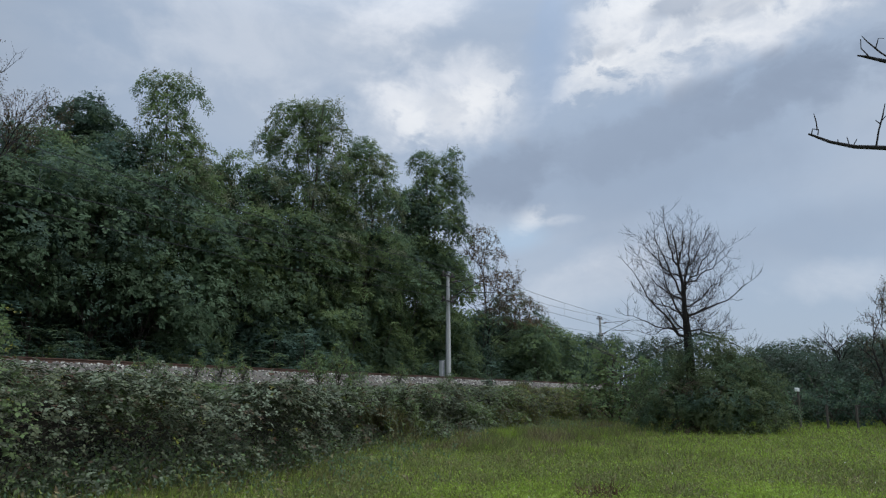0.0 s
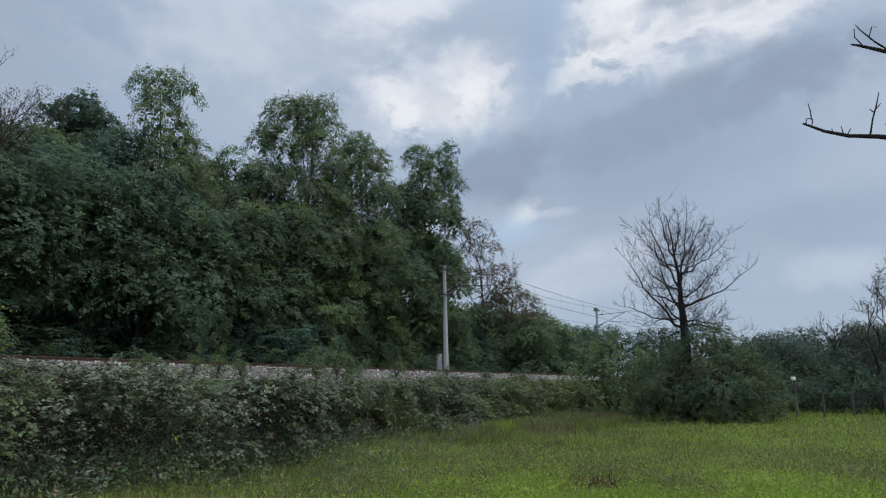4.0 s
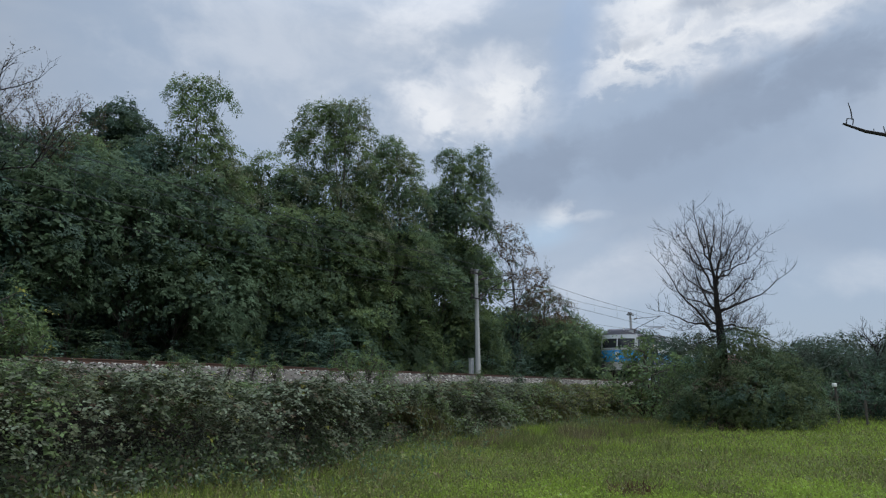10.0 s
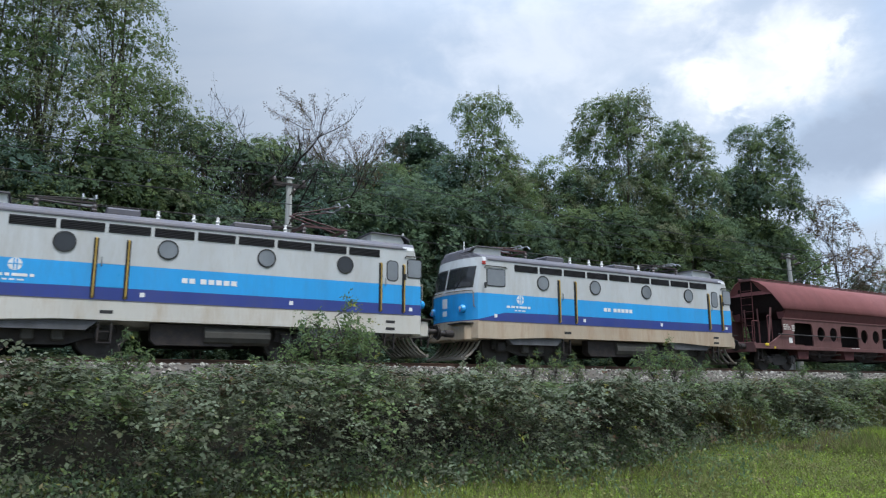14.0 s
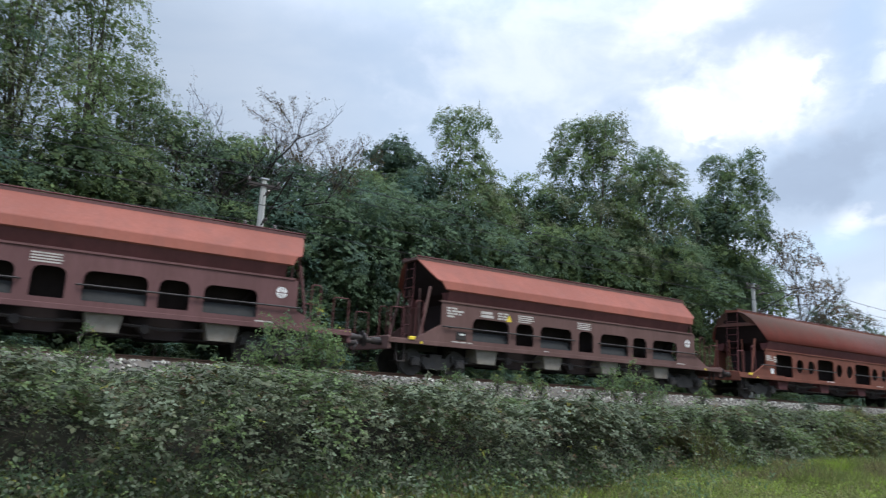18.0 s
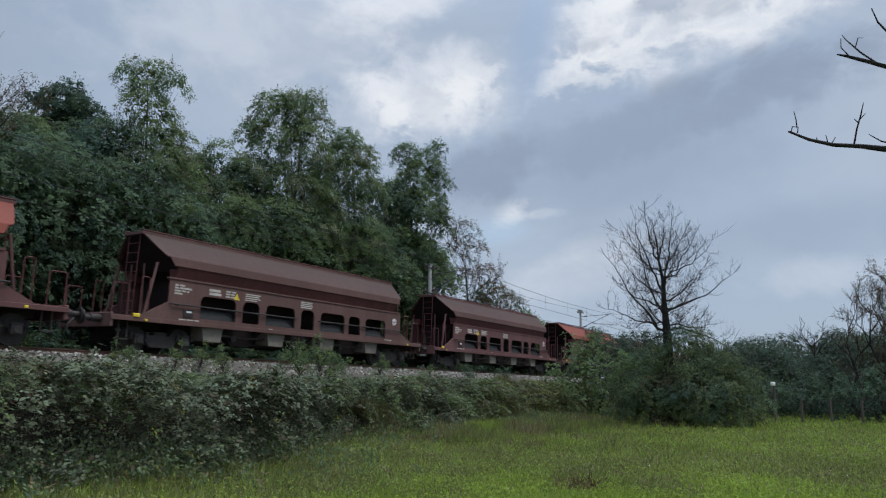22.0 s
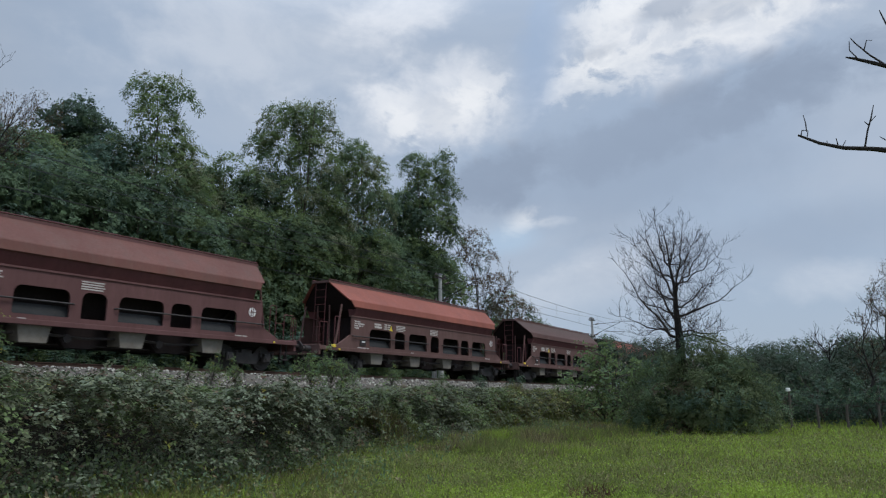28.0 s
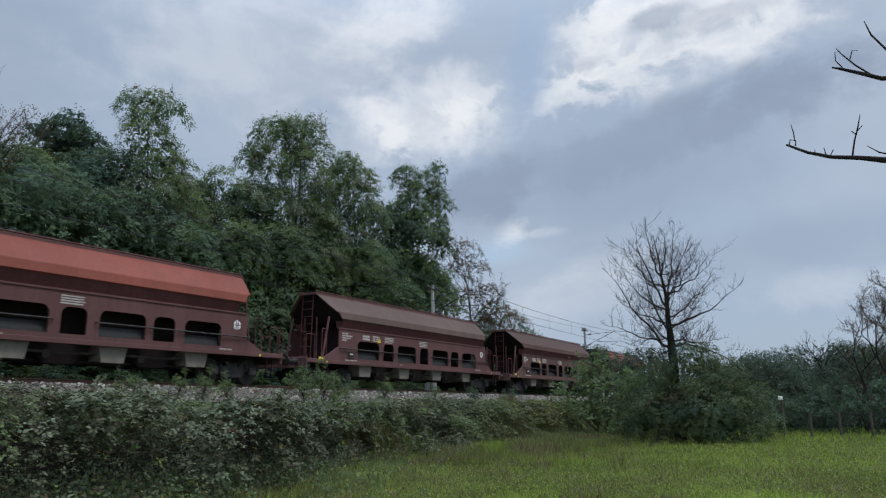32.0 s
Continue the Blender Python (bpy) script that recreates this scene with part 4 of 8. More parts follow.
        sh2.box(-4.57, -4.54, *yy(0.006, 0.010), 2.16, 2.44)
        part("emblem_stroke", sh2, M["sky_blue"], em)
        bars(lo, -5.2, 2.07, ((0.14, 0.16, 0.10, 0.34, 0.1),), f - 0.001 if o < 0 else f + 0.006, 0.075, material="marking")
        bars(lo, -4.85, 1.93, ((0.1, 0.12, 0.15),), f - 0.001 if o < 0 else f + 0.006, 0.04, material="marking")
        bars(lo, -0.62, 2.22, ((0.15, 0.15), ), f - 0.001 if o < 0 else f + 0.006, 0.14, material="marking")
        bars(lo, -0.12, 2.22, ((0.16, 0.16, 0.16, 0.16, 0.16), ), f - 0.001 if o < 0 else f + 0.006, 0.14, material="marking")
        # foot holes and steps in the skirt
        for x, z in ((-2.45, 1.20), (5.76, 1.26), (5.76, 1.04)):
            sh = Shape()
            sh.soft(x - 0.16, x + 0.16, *yy(-0.005, 0.006), z - 0.045, z + 0.045, 0.01)
            part("step_hole", sh, M["rubber"], lo)
        for x in (-2.45, 5.76):
            sh = Shape()
            for dx in (-0.16, 0.16):
                sh.box(x + dx - 0.02, x + dx + 0.02, *yy(-0.12, -0.06), 0.38, 0.95)
            for z in (0.40, 0.68):
                sh.box(x - 0.16, x + 0.16, *yy(-0.2, -0.06), z, z + 0.025)
            part("steps", sh, M["iron"], lo)
        sh = Shape()
        sh.slab([(-1.3, 0.52), (-1.3, 0.95), (1.0, 0.95), (1.0, 0.52), (0.85, 0.38), (-1.15, 0.38)][::-1], *yy(-0.55, -0.22))
        part("underfloor_tank", sh, M["iron"], lo)
        sh = Shape()
        sh.tube([(0.1, f - o * 0.35, 0.68), (1.95, f - o * 0.35, 0.68)], 0.27, 12)
        part("air_tank", sh, M["chute_dark"], lo)
        part("bogie_fairing", Shape().slab([(-5.2, 0.98), (-2.6, 0.98), (-2.9, 0.72), (-4.9, 0.72)][::-1], *yy(-0.3, -0.08)), M["underframe"], lo)
        part("bogie_fairing", Shape().slab([(3.0, 0.98), (5.6, 0.98), (5.2, 0.72), (3.3, 0.72)][::-1], *yy(-0.3, -0.08)), M["underframe"], lo)
    # cab fronts
    for e in (-1, 1):
        def patch(y0, y1, z0, z1, off, ny=5, nz=4, lean=0.0):
            p, q = [], Shape()
            for a in range(nz + 1):
                for b in range(ny + 1):
                    z = z0 + (z1 - z0) * a / nz
                    y = y0 + (y1 - y0) * b / ny + lean * (z - z0)
                    p.append((e * (nose_x(y, z, e) + off), y, z))
            f = [(a * (ny + 1) + b, a * (ny + 1) + b + 1, (a + 1) * (ny + 1) + b + 1, (a + 1) * (ny + 1) + b) for a in range(nz) for b in range(ny)]
            m = len(p)
            p += [(x - e * (off + 0.01), y, z) for x, y, z in p]
            f += [tuple(i + m for i in t[::-1]) for t in f]
            per = [b for b in range(ny + 1)] + [(a + 1) * (ny + 1) - 1 for a in range(1, nz + 1)] + [nz * (ny + 1) + b for b in range(ny - 1, -1, -1)] + [a * (ny + 1) for a in range(nz - 1, 0, -1)]
            f += [(per[i], per[(i + 1) % len(per)], per[(i + 1) % len(per)] + m, per[i] + m) for i in range(len(per))]
            return q.add(p, f)
        for s in (-1, 1):
            y0, y1 = (0.09, 1.30) if s > 0 else (-1.30, -0.09)
            w = part("windscreen", patch(y0 - 0.04, y1 + 0.04, 2.66, 3.42, 0.010), M["rubber"], lo, "large dark windscreen pane")
            part("pane", patch(y0, y1, 2.71, 3.37, 0.018), M["glass"], w)
            sh = Shape()
            sh.tube([(e * (nose_x(s * 0.6, 2.62, e) + 0.03), s * 0.6, 2.62), (e * (nose_x(s * 0.95, 3.1, e) + 0.05), s * 0.95, 3.1)], 0.012, 5)
            part("wiper", sh, M["rubber"], lo)
            xx = nose_x(s * 0.98, 1.9, e)
            sh = Shape()
            sh.tube([(e * (xx - 0.05), s * 0.98, 1.92), (e * (xx + 0.07), s * 0.97, 1.92), (e * (xx + 0.10), s * 0.97, 1.92)], [0.16, 0.14, 0.12], 16)
            hl = part("headlight", sh, M["sky_blue"], lo, "light-blue lamp housing")
            part("lens", Shape().disc((e * (xx + 0.105), s * 0.97, 1.96), (1, 0, 0), 0.06, 0.015, 14), M["lamp_glass"], hl)
            part("lens", Shape().disc((e * (xx + 0.105), s * 0.97, 1.86), (1, 0, 0), 0.035, 0.015, 12), M["red_lens"], hl)
            sh = Shape()
            ra = [(nose_x(s * q, 2.55, e) + 0.05, s * q, 2.55) for q in (0.12, 0.5, 0.9, 1.2, 1.36)] + [(nose_x(s * 1.40, 2.4, e) + 0.05, s * 1.40, 2.48), (nose_x(s * 1.42, 2.1, e) + 0.05, s * 1.42, 2.0), (nose_x(s * 1.42, 2.0, e) - 0.02, s * 1.42, 1.95)]
            sh.tube([(e * x, y, z) for x, y, z in ra], 0.020, 6)
            part("grab_rail", sh, M["chute"], lo, "bent grab rail under a windscreen")
        part("front_emblem", patch(-0.16, 0.16, 2.0, 2.34, 0.006, 3, 3), M["marking"], lo)
        part("front_number", patch(-0.14, 0.14, 1.72, 1.90, 0.006, 3, 2), M["marking"], lo)
        # hood on the cab roof, open at the front under a curved lid
        xa, xb = (4.95, 6.15) if e < 0 else (5.35, 6.55)
        sh = Shape()
        sh.slab([(e * xa, 3.90), (e * (xb - 0.05), 3.90), (e * xb, 4.02), (e * (xb - 0.12), 4.20), (e * xa, 4.22)], -0.82, 0.82)
        hood = part("roof_box", sh, M["white"], lo, "pale sheet-metal hood on the cab roof")
        sh = Shape()
        sh.slab([(e * (xa - 0.05), 4.215), (e * (xb - 0.10), 4.20), (e * (xb + 0.12), 4.10), (e * (xb + 0.16), 4.02), (e * (xb + 0.19), 4.03), (e * (xb + 0.14), 4.13), (e * (xb - 0.09), 4.235), (e * (xa - 0.05), 4.25)], -0.92, 0.92)
        part("lid", sh, M["roof_grey"], hood)
        sh = Shape()
        sh.tube([(e * (xb + 0.15), -0.45, 4.02), (e * (xb + 0.15), -0.45, 4.42)], 0.022, 6)
        part("horn", sh, M["marking"], lo)
        nx = nose_x(0.9, 1.1, e)
        for y in (-0.875, 0.875):
            sh = Shape()
            sh.soft(*(sorted((e * (nx - 0.5), e * (nx + 0.10)))), y - 0.42, y + 0.42, 0.84, 1.34, 0.03)
            box = part("buffer_beam", sh, M[skirt], lo)
            part("step_plate", Shape().box(*(sorted((e * (nx - 0.35), e * (nx + 0.22)))), y - 0.50, y + 0.58 if y > 0 else y + 0.50, 1.40, 1.43), M["iron"], lo, "dark step plate over a buffer")
        sh = Shape()
        sh.box(*(sorted((e * (nx + 0.02), e * (nx + 0.10)))), -1.3, 1.3, 0.17, 0.27)
        guard = part("rail_guard", sh, M["chute"], lo, "slatted metal rail guard under the buffers")
        for k in range(9):
            y = -1.2 + k * 0.3
            sh = Shape()
            pts = [(nx - 0.55, 0.86), (nx - 0.40, 0.62), (nx - 0.18, 0.40), (nx + 0.09, 0.22)]
            for (xa_, za), (xb_, zb) in zip(pts[:-1], pts[1:]):
                sh.add([(e * xa_, y - 0.05, za), (e * xa_, y + 0.05, za), (e * xb_, y + 0.05, zb), (e * xb_, y - 0.05, zb), (e * (xa_ - 0.04), y - 0.05, za - 0.03), (e * (xa_ - 0.04), y + 0.05, za - 0.03), (e * (xb_ - 0.04), y + 0.05, zb - 0.03), (e * (xb_ - 0.04), y - 0.05, zb - 0.03)],
                       [(0, 1, 2, 3), (7, 6, 5, 4), (0, 3, 7, 4), (1, 5, 6, 2)])
            part("slat", sh, M["chute"], guard)
        buffers(lo, -7.67 if e < 0 else 7.80)
        bogie(lo, e * 3.85, 2.7, 0.625, True)
    # roof gear
    def pantograph(x0, up, paint="pan_red"):
        sh = Shape()
        sh.box(x0 - 0.75, x0 + 0.75, -0.7, -0.62, 4.22, 4.28)
        sh.box(x0 - 0.75, x0 + 0.75, 0.62, 0.7, 4.22, 4.28)
        sh.box(x0 - 0.75, x0 - 0.68, -0.7, 0.7, 4.22, 4.28)
        sh.box(x0 + 0.68, x0 + 0.75, -0.7, 0.7, 4.22, 4.28)
        pf = part("pantograph_base", sh, M[paint], lo, "dull dark pantograph frame")
        h = 5.10 if up else 4.44
        hinge, knee = Vector((x0 + 0.7, 0, 4.32)), Vector((x0 - 0.95, 0, 4.32 + (h - 4.32) * 0.5))
        head = Vector((x0 + 0.55, 0, h - 0.04))
        sh = Shape()
        for y in (-0.28, 0.28):
            sh.tube([hinge + Vector((0, y, 0)), knee + Vector((0, y * 0.5, 0))], 0.024, 6)
            sh.tube([knee + Vector((0, y * 0.5, 0)), head + Vector((0, y * 1.6, 0))], 0.02, 6)
        part("pantograph_arm", sh, M[paint], pf)
        sh = Shape()
        for dx in (-0.16, 0.16):
            sh.tube([(head.x + dx, -0.95, h - 0.14), (head.x + dx, -0.78, h), (head.x + dx, 0.78, h), (head.x + dx, 0.95, h - 0.14)], 0.022, 6)
        sh.box(head.x - 0.18, head.x + 0.18, -0.45, -0.40, h - 0.05, h - 0.01)
        sh.box(head.x - 0.18, head.x + 0.18, 0.40, 0.45, h - 0.05, h - 0.01)
        part("contact_shoe", sh, M["galv"], pf)
        for dx in (-0.7, 0.7):
            for y in (-0.66, 0.66):
                sh = Shape()
                sh.tube([(x0 + dx, y, 3.84), (x0 + dx, y, 3.95), (x0 + dx, y, 3.99), (x0 + dx, y, 4.05), (x0 + dx, y, 4.09), (x0 + dx, y, 4.15), (x0 + dx, y, 4.23)], [0.05, 0.075, 0.05, 0.075, 0.05, 0.075, 0.04], 8)
                part("insulator", sh, M["insulator"], pf)
    pantograph(-3.6 if raised else -4.4, False, "iron" if raised else "pan_red")
    pantograph(3.8, raised, "pan_red" if raised else "iron")
    part("roof_equipment", Shape().soft(-2.6, -1.7, -0.55, 0.55, 3.98, 4.22, 0.05), M["roof_grey"], lo)
    part("roof_equipment", Shape().soft(0.9, 2.1, -0.6, 0.6, 3.98, 4.18, 0.05), M["roof_grey"], lo)
    sh = Shape()
    for x in (-1.2, -0.2, 0.5, 2.6):
        sh.tube([(x, -0.3, 3.98), (x, -0.3, 4.06), (x, -0.3, 4.1), (x, -0.3, 4.16), (x, -0.3, 4.2), (x, -0.3, 4.3)], [0.04, 0.07, 0.04, 0.07, 0.04, 0.04], 8)
    part("roof_insulator", sh, M["marking"], lo)
    sh = Shape()
    sh.tube([(-3.4, -0.3, 4.3), (-1.2, -0.3, 4.31), (2.6, -0.3, 4.31), (3.5, -0.3, 4.3)], 0.010, 6)
    part("busbar", sh, M["iron"], lo)
    if pale:
        part("marker_lamp", Shape().soft(-6.24, -6.08, -1.53, -1.49, 3.46, 3.58, 0.02), M["red_lens"], lo, "faded red marker lamp")
    return lo


def pierced(sh, x0, x1, z0, z1, hole, y0, y1, slot=0):
    """A wall cell from y0 (outer) to y1 with one opening; hole: its outline in (x, z)."""
    cx, cz = sum(p[0] for p in hole) / len(hole), sum(p[1] for p in hole) / len(hole)

    def out(a):
        c, s = math.cos(a), math.sin(a)
        t = min(((x1 - cx) / c if c > 1e-6 else (x0 - cx) / c if c < -1e-6 else 1e9), ((z1 - cz) / s if s > 1e-6 else (z0 - cz) / s if s < -1e-6 else 1e9))
        return cx + c * t, cz + s * t
    pts = [(math.atan2(z - cz, x - cx), (x, z), None) for x, z in hole]
    pts.sort(key=lambda q: q[0])
    inner, outer = [q[1] for q in pts], [out(q[0]) for q in pts]
    corners = [(x1, z1), (x0, z1), (x0, z0), (x1, z0)]
    n = len(inner)
    for y, flip in ((y0, False), (y1, True)):
        v = [(x, y, z) for x, z in inner] + [(x, y, z) for x, z in outer] + [(x, y, z) for x, z in corners]
        f = []
        for i in range(n):
            j = (i + 1) % n
            lo_a, hi_a = pts[i][0], pts[j][0] + (2 * math.pi if j == 0 else 0)
            ring = [i, n + i]
            for k, (qx, qz) in sorted(enumerate(corners), key=lambda q: (math.atan2(q[1][1] - cz, q[1][0] - cx) - lo_a) % (2 * math.pi)):
                if 1e-5 < (math.atan2(qz - cz, qx - cx) - lo_a) % (2 * math.pi) < hi_a - lo_a - 1e-5:
                    ring.append(2 * n + k)
            ring += [n + j, j]
            f.append(tuple(ring[::-1] if flip else ring))
        sh.add(v, f, slot)
    sh.add([(x, y0, z) for x, z in inner] + [(x, y1, z) for x, z in inner], [(i, (i + 1) % n, n + (i + 1) % n, n + i) for i in range(n)], slot)


def arch(x0, x1, z0, z1, r=0.2, low=0.03):
    out = []
    for cx, cz, a0, rr in ((x1 - low, z0 + low, -90, low), (x1 - r, z1 - r, 0, r), (x0 + r, z1 - r, 90, r), (x0 + low, z0 + low, 180, low)):
        for k in range(5):
            a = radians(a0 + 90 * k / 4)
            out.append((cx + rr * math.cos(a), cz + rr * math.sin(a)))
    return out


def hopper_wagon(name, label, half, openings, ridge, section, lip, cell_z, chutes, bogie_x, letters, round_roof=False):
    """A self-discharging wagon. section: roof outline (y, z) from the ridge outwards; half: half length over buffers."""
    w = empty(name, Matrix.Identity(4))
    tagged(w, label, "freight wagon", "hopper wagons of the goods train")
    deck = half - 0.65
    for o in (-1, 1):
        # roof wing: a shell with thickness, its ends drawn in towards the lower edge
        sh = Shape()
        n = len(section)
        draw = [0.62 * (i / (n - 1)) ** 1.2 for i in range(n)]
        outer = [(-(ridge - d), o * y, z) for (y, z), d in zip(section, draw)] + [(ridge - d, o * y, z) for (y, z), d in zip(section, draw)]
        inner = [(x * 0.998, y - o * 0.03, z - 0.04) for x, y, z in outer]
        sh.add(outer + inner, [(i, i + 1, n + i + 1, n + i) for i in range(n - 1)] + [(2 * n + i, 3 * n + i, 3 * n + i + 1, 2 * n + i + 1) for i in range(n - 1)]
               + [(i, 2 * n + i, 2 * n + i + 1, i + 1) for i in range(n - 1)] + [(n + i, n + i + 1, 3 * n + i + 1, 3 * n + i) for i in range(n - 1)]
               + [(n - 1, 3 * n - 1, 4 * n - 1, 2 * n - 1), (0, n, 3 * n, 2 * n)])
        rw = part("roof_wing", sh, ROOF_SALMON, w, "curved painted steel roof wing")
        if round_roof:
            for f in rw.data.polygons:
                f.use_smooth = True
        # belly between the wing's edge and the side wall
        ey, ez = section[-1]
        sh = Shape()
        b = [(o * (ey - 0.02), ez + 0.01), (o * 1.30, lip), (o * 1.05, lip), (o * 0.9, ez + 0.25)]
        sh.prism(b if o > 0 else b[::-1], -(ridge - 0.80), ridge - 0.80)
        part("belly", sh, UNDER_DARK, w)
        sh = Shape()
        sh.box(-(ridge - 0.5), ridge - 0.5, min(o * 1.30, o * 1.43), max(o * 1.30, o * 1.43), lip - 0.03, lip + 0.03)
        part("cornice", sh, SIDE_BROWN, w)
        # side wall with its openings
        z0, z1 = cell_z
        sh = Shape()
        ya, yb = o * 1.40, o * 1.34
        edges = [-(ridge - 0.55)]
        for a, b2 in zip(openings[:-1], openings[1:]):
            edges.append((a[1] + b2[0]) / 2)
        edges.append(ridge - 0.40)
        for (a, b2, kind), e0, e1 in zip(openings, edges[:-1], edges[1:]):
            if kind == "o":
                cx, r = (a + b2) / 2, (b2 - a) / 2
                hole = [(cx + r * math.cos(t * math.pi / 10), (z0 + z1) / 2 + 0.04 + r * 1.04 * math.sin(t * math.pi / 10)) for t in range(20)]
                pierced(sh, e0, e1, z0, z1, hole, ya, yb)
            else:
                pierced(sh, e0, e1, z0, z1, arch(a, b2, z0 + (0.16 if not round_roof else 0.08), z1 - (0.44 if not round_roof else 0.12), 0.22), ya, yb)
        sh.box(edges[0] - 0.001, edges[-1], min(ya, yb), max(ya, yb), z1, lip - 0.03)
        part("side_wall", sh, SIDE_BROWN, w, "brown steel side wall with openings", True)
        sh = Shape()
        sh.slab([(-deck + 0.9, z0), (edges[0], z0), (edges[0], z0 + 0.62)][::-1], min(ya, yb), max(ya, yb))
        part("gusset", sh, SIDE_BROWN, w)
        part("gusset", Shape().slab([(edges[-1], z0), (deck - 0.9, z0), (edges[-1], z0 + 0.5)][::-1], min(ya, yb), max(ya, yb)), SIDE_BROWN, w)
        sh = Shape()
        sh.soft(-deck, deck, min(o * 1.36, o * 1.44), max(o * 1.36, o * 1.44), z0 - 0.13, z0 + 0.02, 0.01)
        part("sole_bar", sh, SIDE_BROWN, w)
        # two long bars across the openings, and the sloping chute sheets behind the wide ones
        wide = [q for q in openings if q[1] - q[0] > 1.2]
        for xa, xb in ((wide[0][0] - 1.28, wide[1][1] + 0.12), (wide[2][0] - 0.15, ridge - 0.25)):
            sh = Shape()
            zb = z0 + 0.56
            sh.tube([(xa, o * 1.40, zb), (xa + 0.05, o * 1.475, zb), (xb - 0.05, o * 1.475, zb), (xb, o * 1.40, zb)], 0.026, 6)
            bar = part("hand_bar", sh, M["bogie"], w, "dark steel bar across the openings")
            for k in range(3):
                xk = xa + 0.3 + (xb - xa - 0.6) * k / 2
                part("bracket", Shape().box(xk - 0.03, xk + 0.03, *(sorted((o * 1.40, o * 1.47))), zb - 0.03, zb + 0.03), M["bogie"], bar)
        # the sheets' dark colour carries the shade behind the openings
        for a, b2, kind in (wide if not round_roof else ()):
            sh = Shape()
            q = [(z0 + 0.12, 1.26), (z0 + 0.16, 1.28), (z0 + 0.50, 1.04), (z0 + 0.46, 1.02)]
            q = [(o * yy, zz) for zz, yy in q]
            sh.prism(q if o > 0 else q[::-1], a - 0.1, b2 + 0.1)
            part("chute_sheet", sh, CHUTE_SHADE, w, "sloping chute sheet with recess shade in its dark colour")
        for x in (-(ridge + 0.25), ridge + 0.25):
            part("brake_handle", Shape().soft(x - 0.05, x + 0.05, *(sorted((o * 1.44, o * 1.47))), z0 - 0.11, z0 - 0.03, 0.02), M["yellow_paint"], w, "yellow brake handle")
        # small plates, writing, emblem
        f = o * 1.40 + (0.0 if o < 0 else 0.006)
        for x, z, rows, h in letters:
            bars(w, x, z, rows, f, h)
        if round_roof:
            em = part("emblem", Shape().disc((6.7, o * 1.445, 3.03), (0, o * 0.94, 0.34), 0.20, 0.03, 18), M["lettering"], w, "round white emblem")
            st = Shape()
            for dx in (-0.08, 0.05):
                st.tube([(6.7 + dx, o * 1.41, 3.16), (6.7 + dx, o * 1.515, 2.89)], 0.022, 4)
            st.tube([(6.53, o * 1.462, 3.03), (6.87, o * 1.462, 3.03)], 0.022, 4)
            part("emblem_stroke", st, ROOF_RED, em)
        if not round_roof:
            em = Shape().disc((6.33, o * 1.403, 2.13), (0, 1, 0), 0.17, 0.008, 18)
            em = part("emblem", em, M["marking"], w, "round white emblem")
            sh = Shape()
            for dx in (-0.06, 0.03):
                sh.box(6.33 + dx, 6.36 + dx, *(sorted((o * 1.407, o * 1.411))), 1.98, 2.28)
            sh.box(6.16, 6.50, *(sorted((o * 1.407, o * 1.411))), 2.11, 2.14)
            part("emblem_stroke", sh, SIDE_BROWN, em)
            sh = Shape()
            sh.slab([(-3.86, 2.13), (-3.58, 2.13), (-3.72, 2.38)][::-1], *(sorted((o * 1.401, o * 1.406))))
            part("warning_triangle", sh, M["yellow_paint"], w, "yellow warning triangle")
            sh = Shape().soft(-6.05, -5.62, *(sorted((o * 1.40, o * 1.425))), 1.30, 1.58, 0.01)
            pl = part("label_holder", sh, M["iron"], w)
            part("label_card", Shape().box(-5.92, -5.70, *(sorted((o * 1.425, o * 1.43))), 1.46, 1.52), M["marking"], pl)
        else:
            sh = Shape().box(-7.25, -7.0, *(sorted((o * 1.40, o * 1.412))), 1.26, 1.50)
            part("label_card", sh, M["marking"], w)
        sh = Shape().soft(-deck + 0.75, -deck + 1.0, *(sorted((o * 1.40, o * 1.47))), z0 + 0.0, z0 + 0.12, 0.02)
        part("brake_handle", sh, M["yellow_paint"], w, "yellow brake changeover handle")
        for c in chutes:
            sh = Shape()
            z, zl = z0 - 0.11, 0.54
            sh.slab([(c - 0.48, z), (c - 0.38, zl), (c + 0.38, zl), (c + 0.48, z)], *(sorted((o * 1.22, o * 1.27))))
            sh.slab([(c - 0.48, z), (c - 0.38, zl + 0.03), (c - 0.30, zl + 0.03), (c - 0.40, z)], *(sorted((o * 0.5, o * 1.24))))
            sh.slab([(c + 0.40, z), (c + 0.30, zl + 0.03), (c + 0.38, zl + 0.03), (c + 0.48, z)], *(sorted((o * 0.5, o * 1.24))))
            part("discharge_chute", sh, UNDER_DARK if round_roof else M["chute"], w, "worn discharge chute")
        # saddles, near-black for the shade under the wagon, and pipework between the chutes
        for ca, cb in zip(chutes[:-1], chutes[1:]):
            mid = (ca + cb) / 2
            sh = Shape()
            sh.slab([(ca + 0.55, z0 - 0.11), (ca + 0.85, 0.72), (mid - 0.45, 0.46), (mid + 0.45, 0.46), (cb - 0.85, 0.72), (cb - 0.55, z0 - 0.11)], *(sorted((o * 0.70, o * 0.98))))
            part("saddle", sh, HOLLOW_SHADE, w)
            sh = Shape()
            sh.tube([(ca + 0.5, o * 1.12, 0.80), (mid, o * 1.16, 0.74), (cb - 0.5, o * 1.12, 0.80)], 0.045, 6)
            sh.disc((mid - 0.5, o * 1.14, 0.72), (0, 1, 0), 0.13, 0.10, 10)
            part("brake_rod", sh, M["iron"], w)
    # ridge walkway
    ry, rz = section[0]
    sh = Shape()
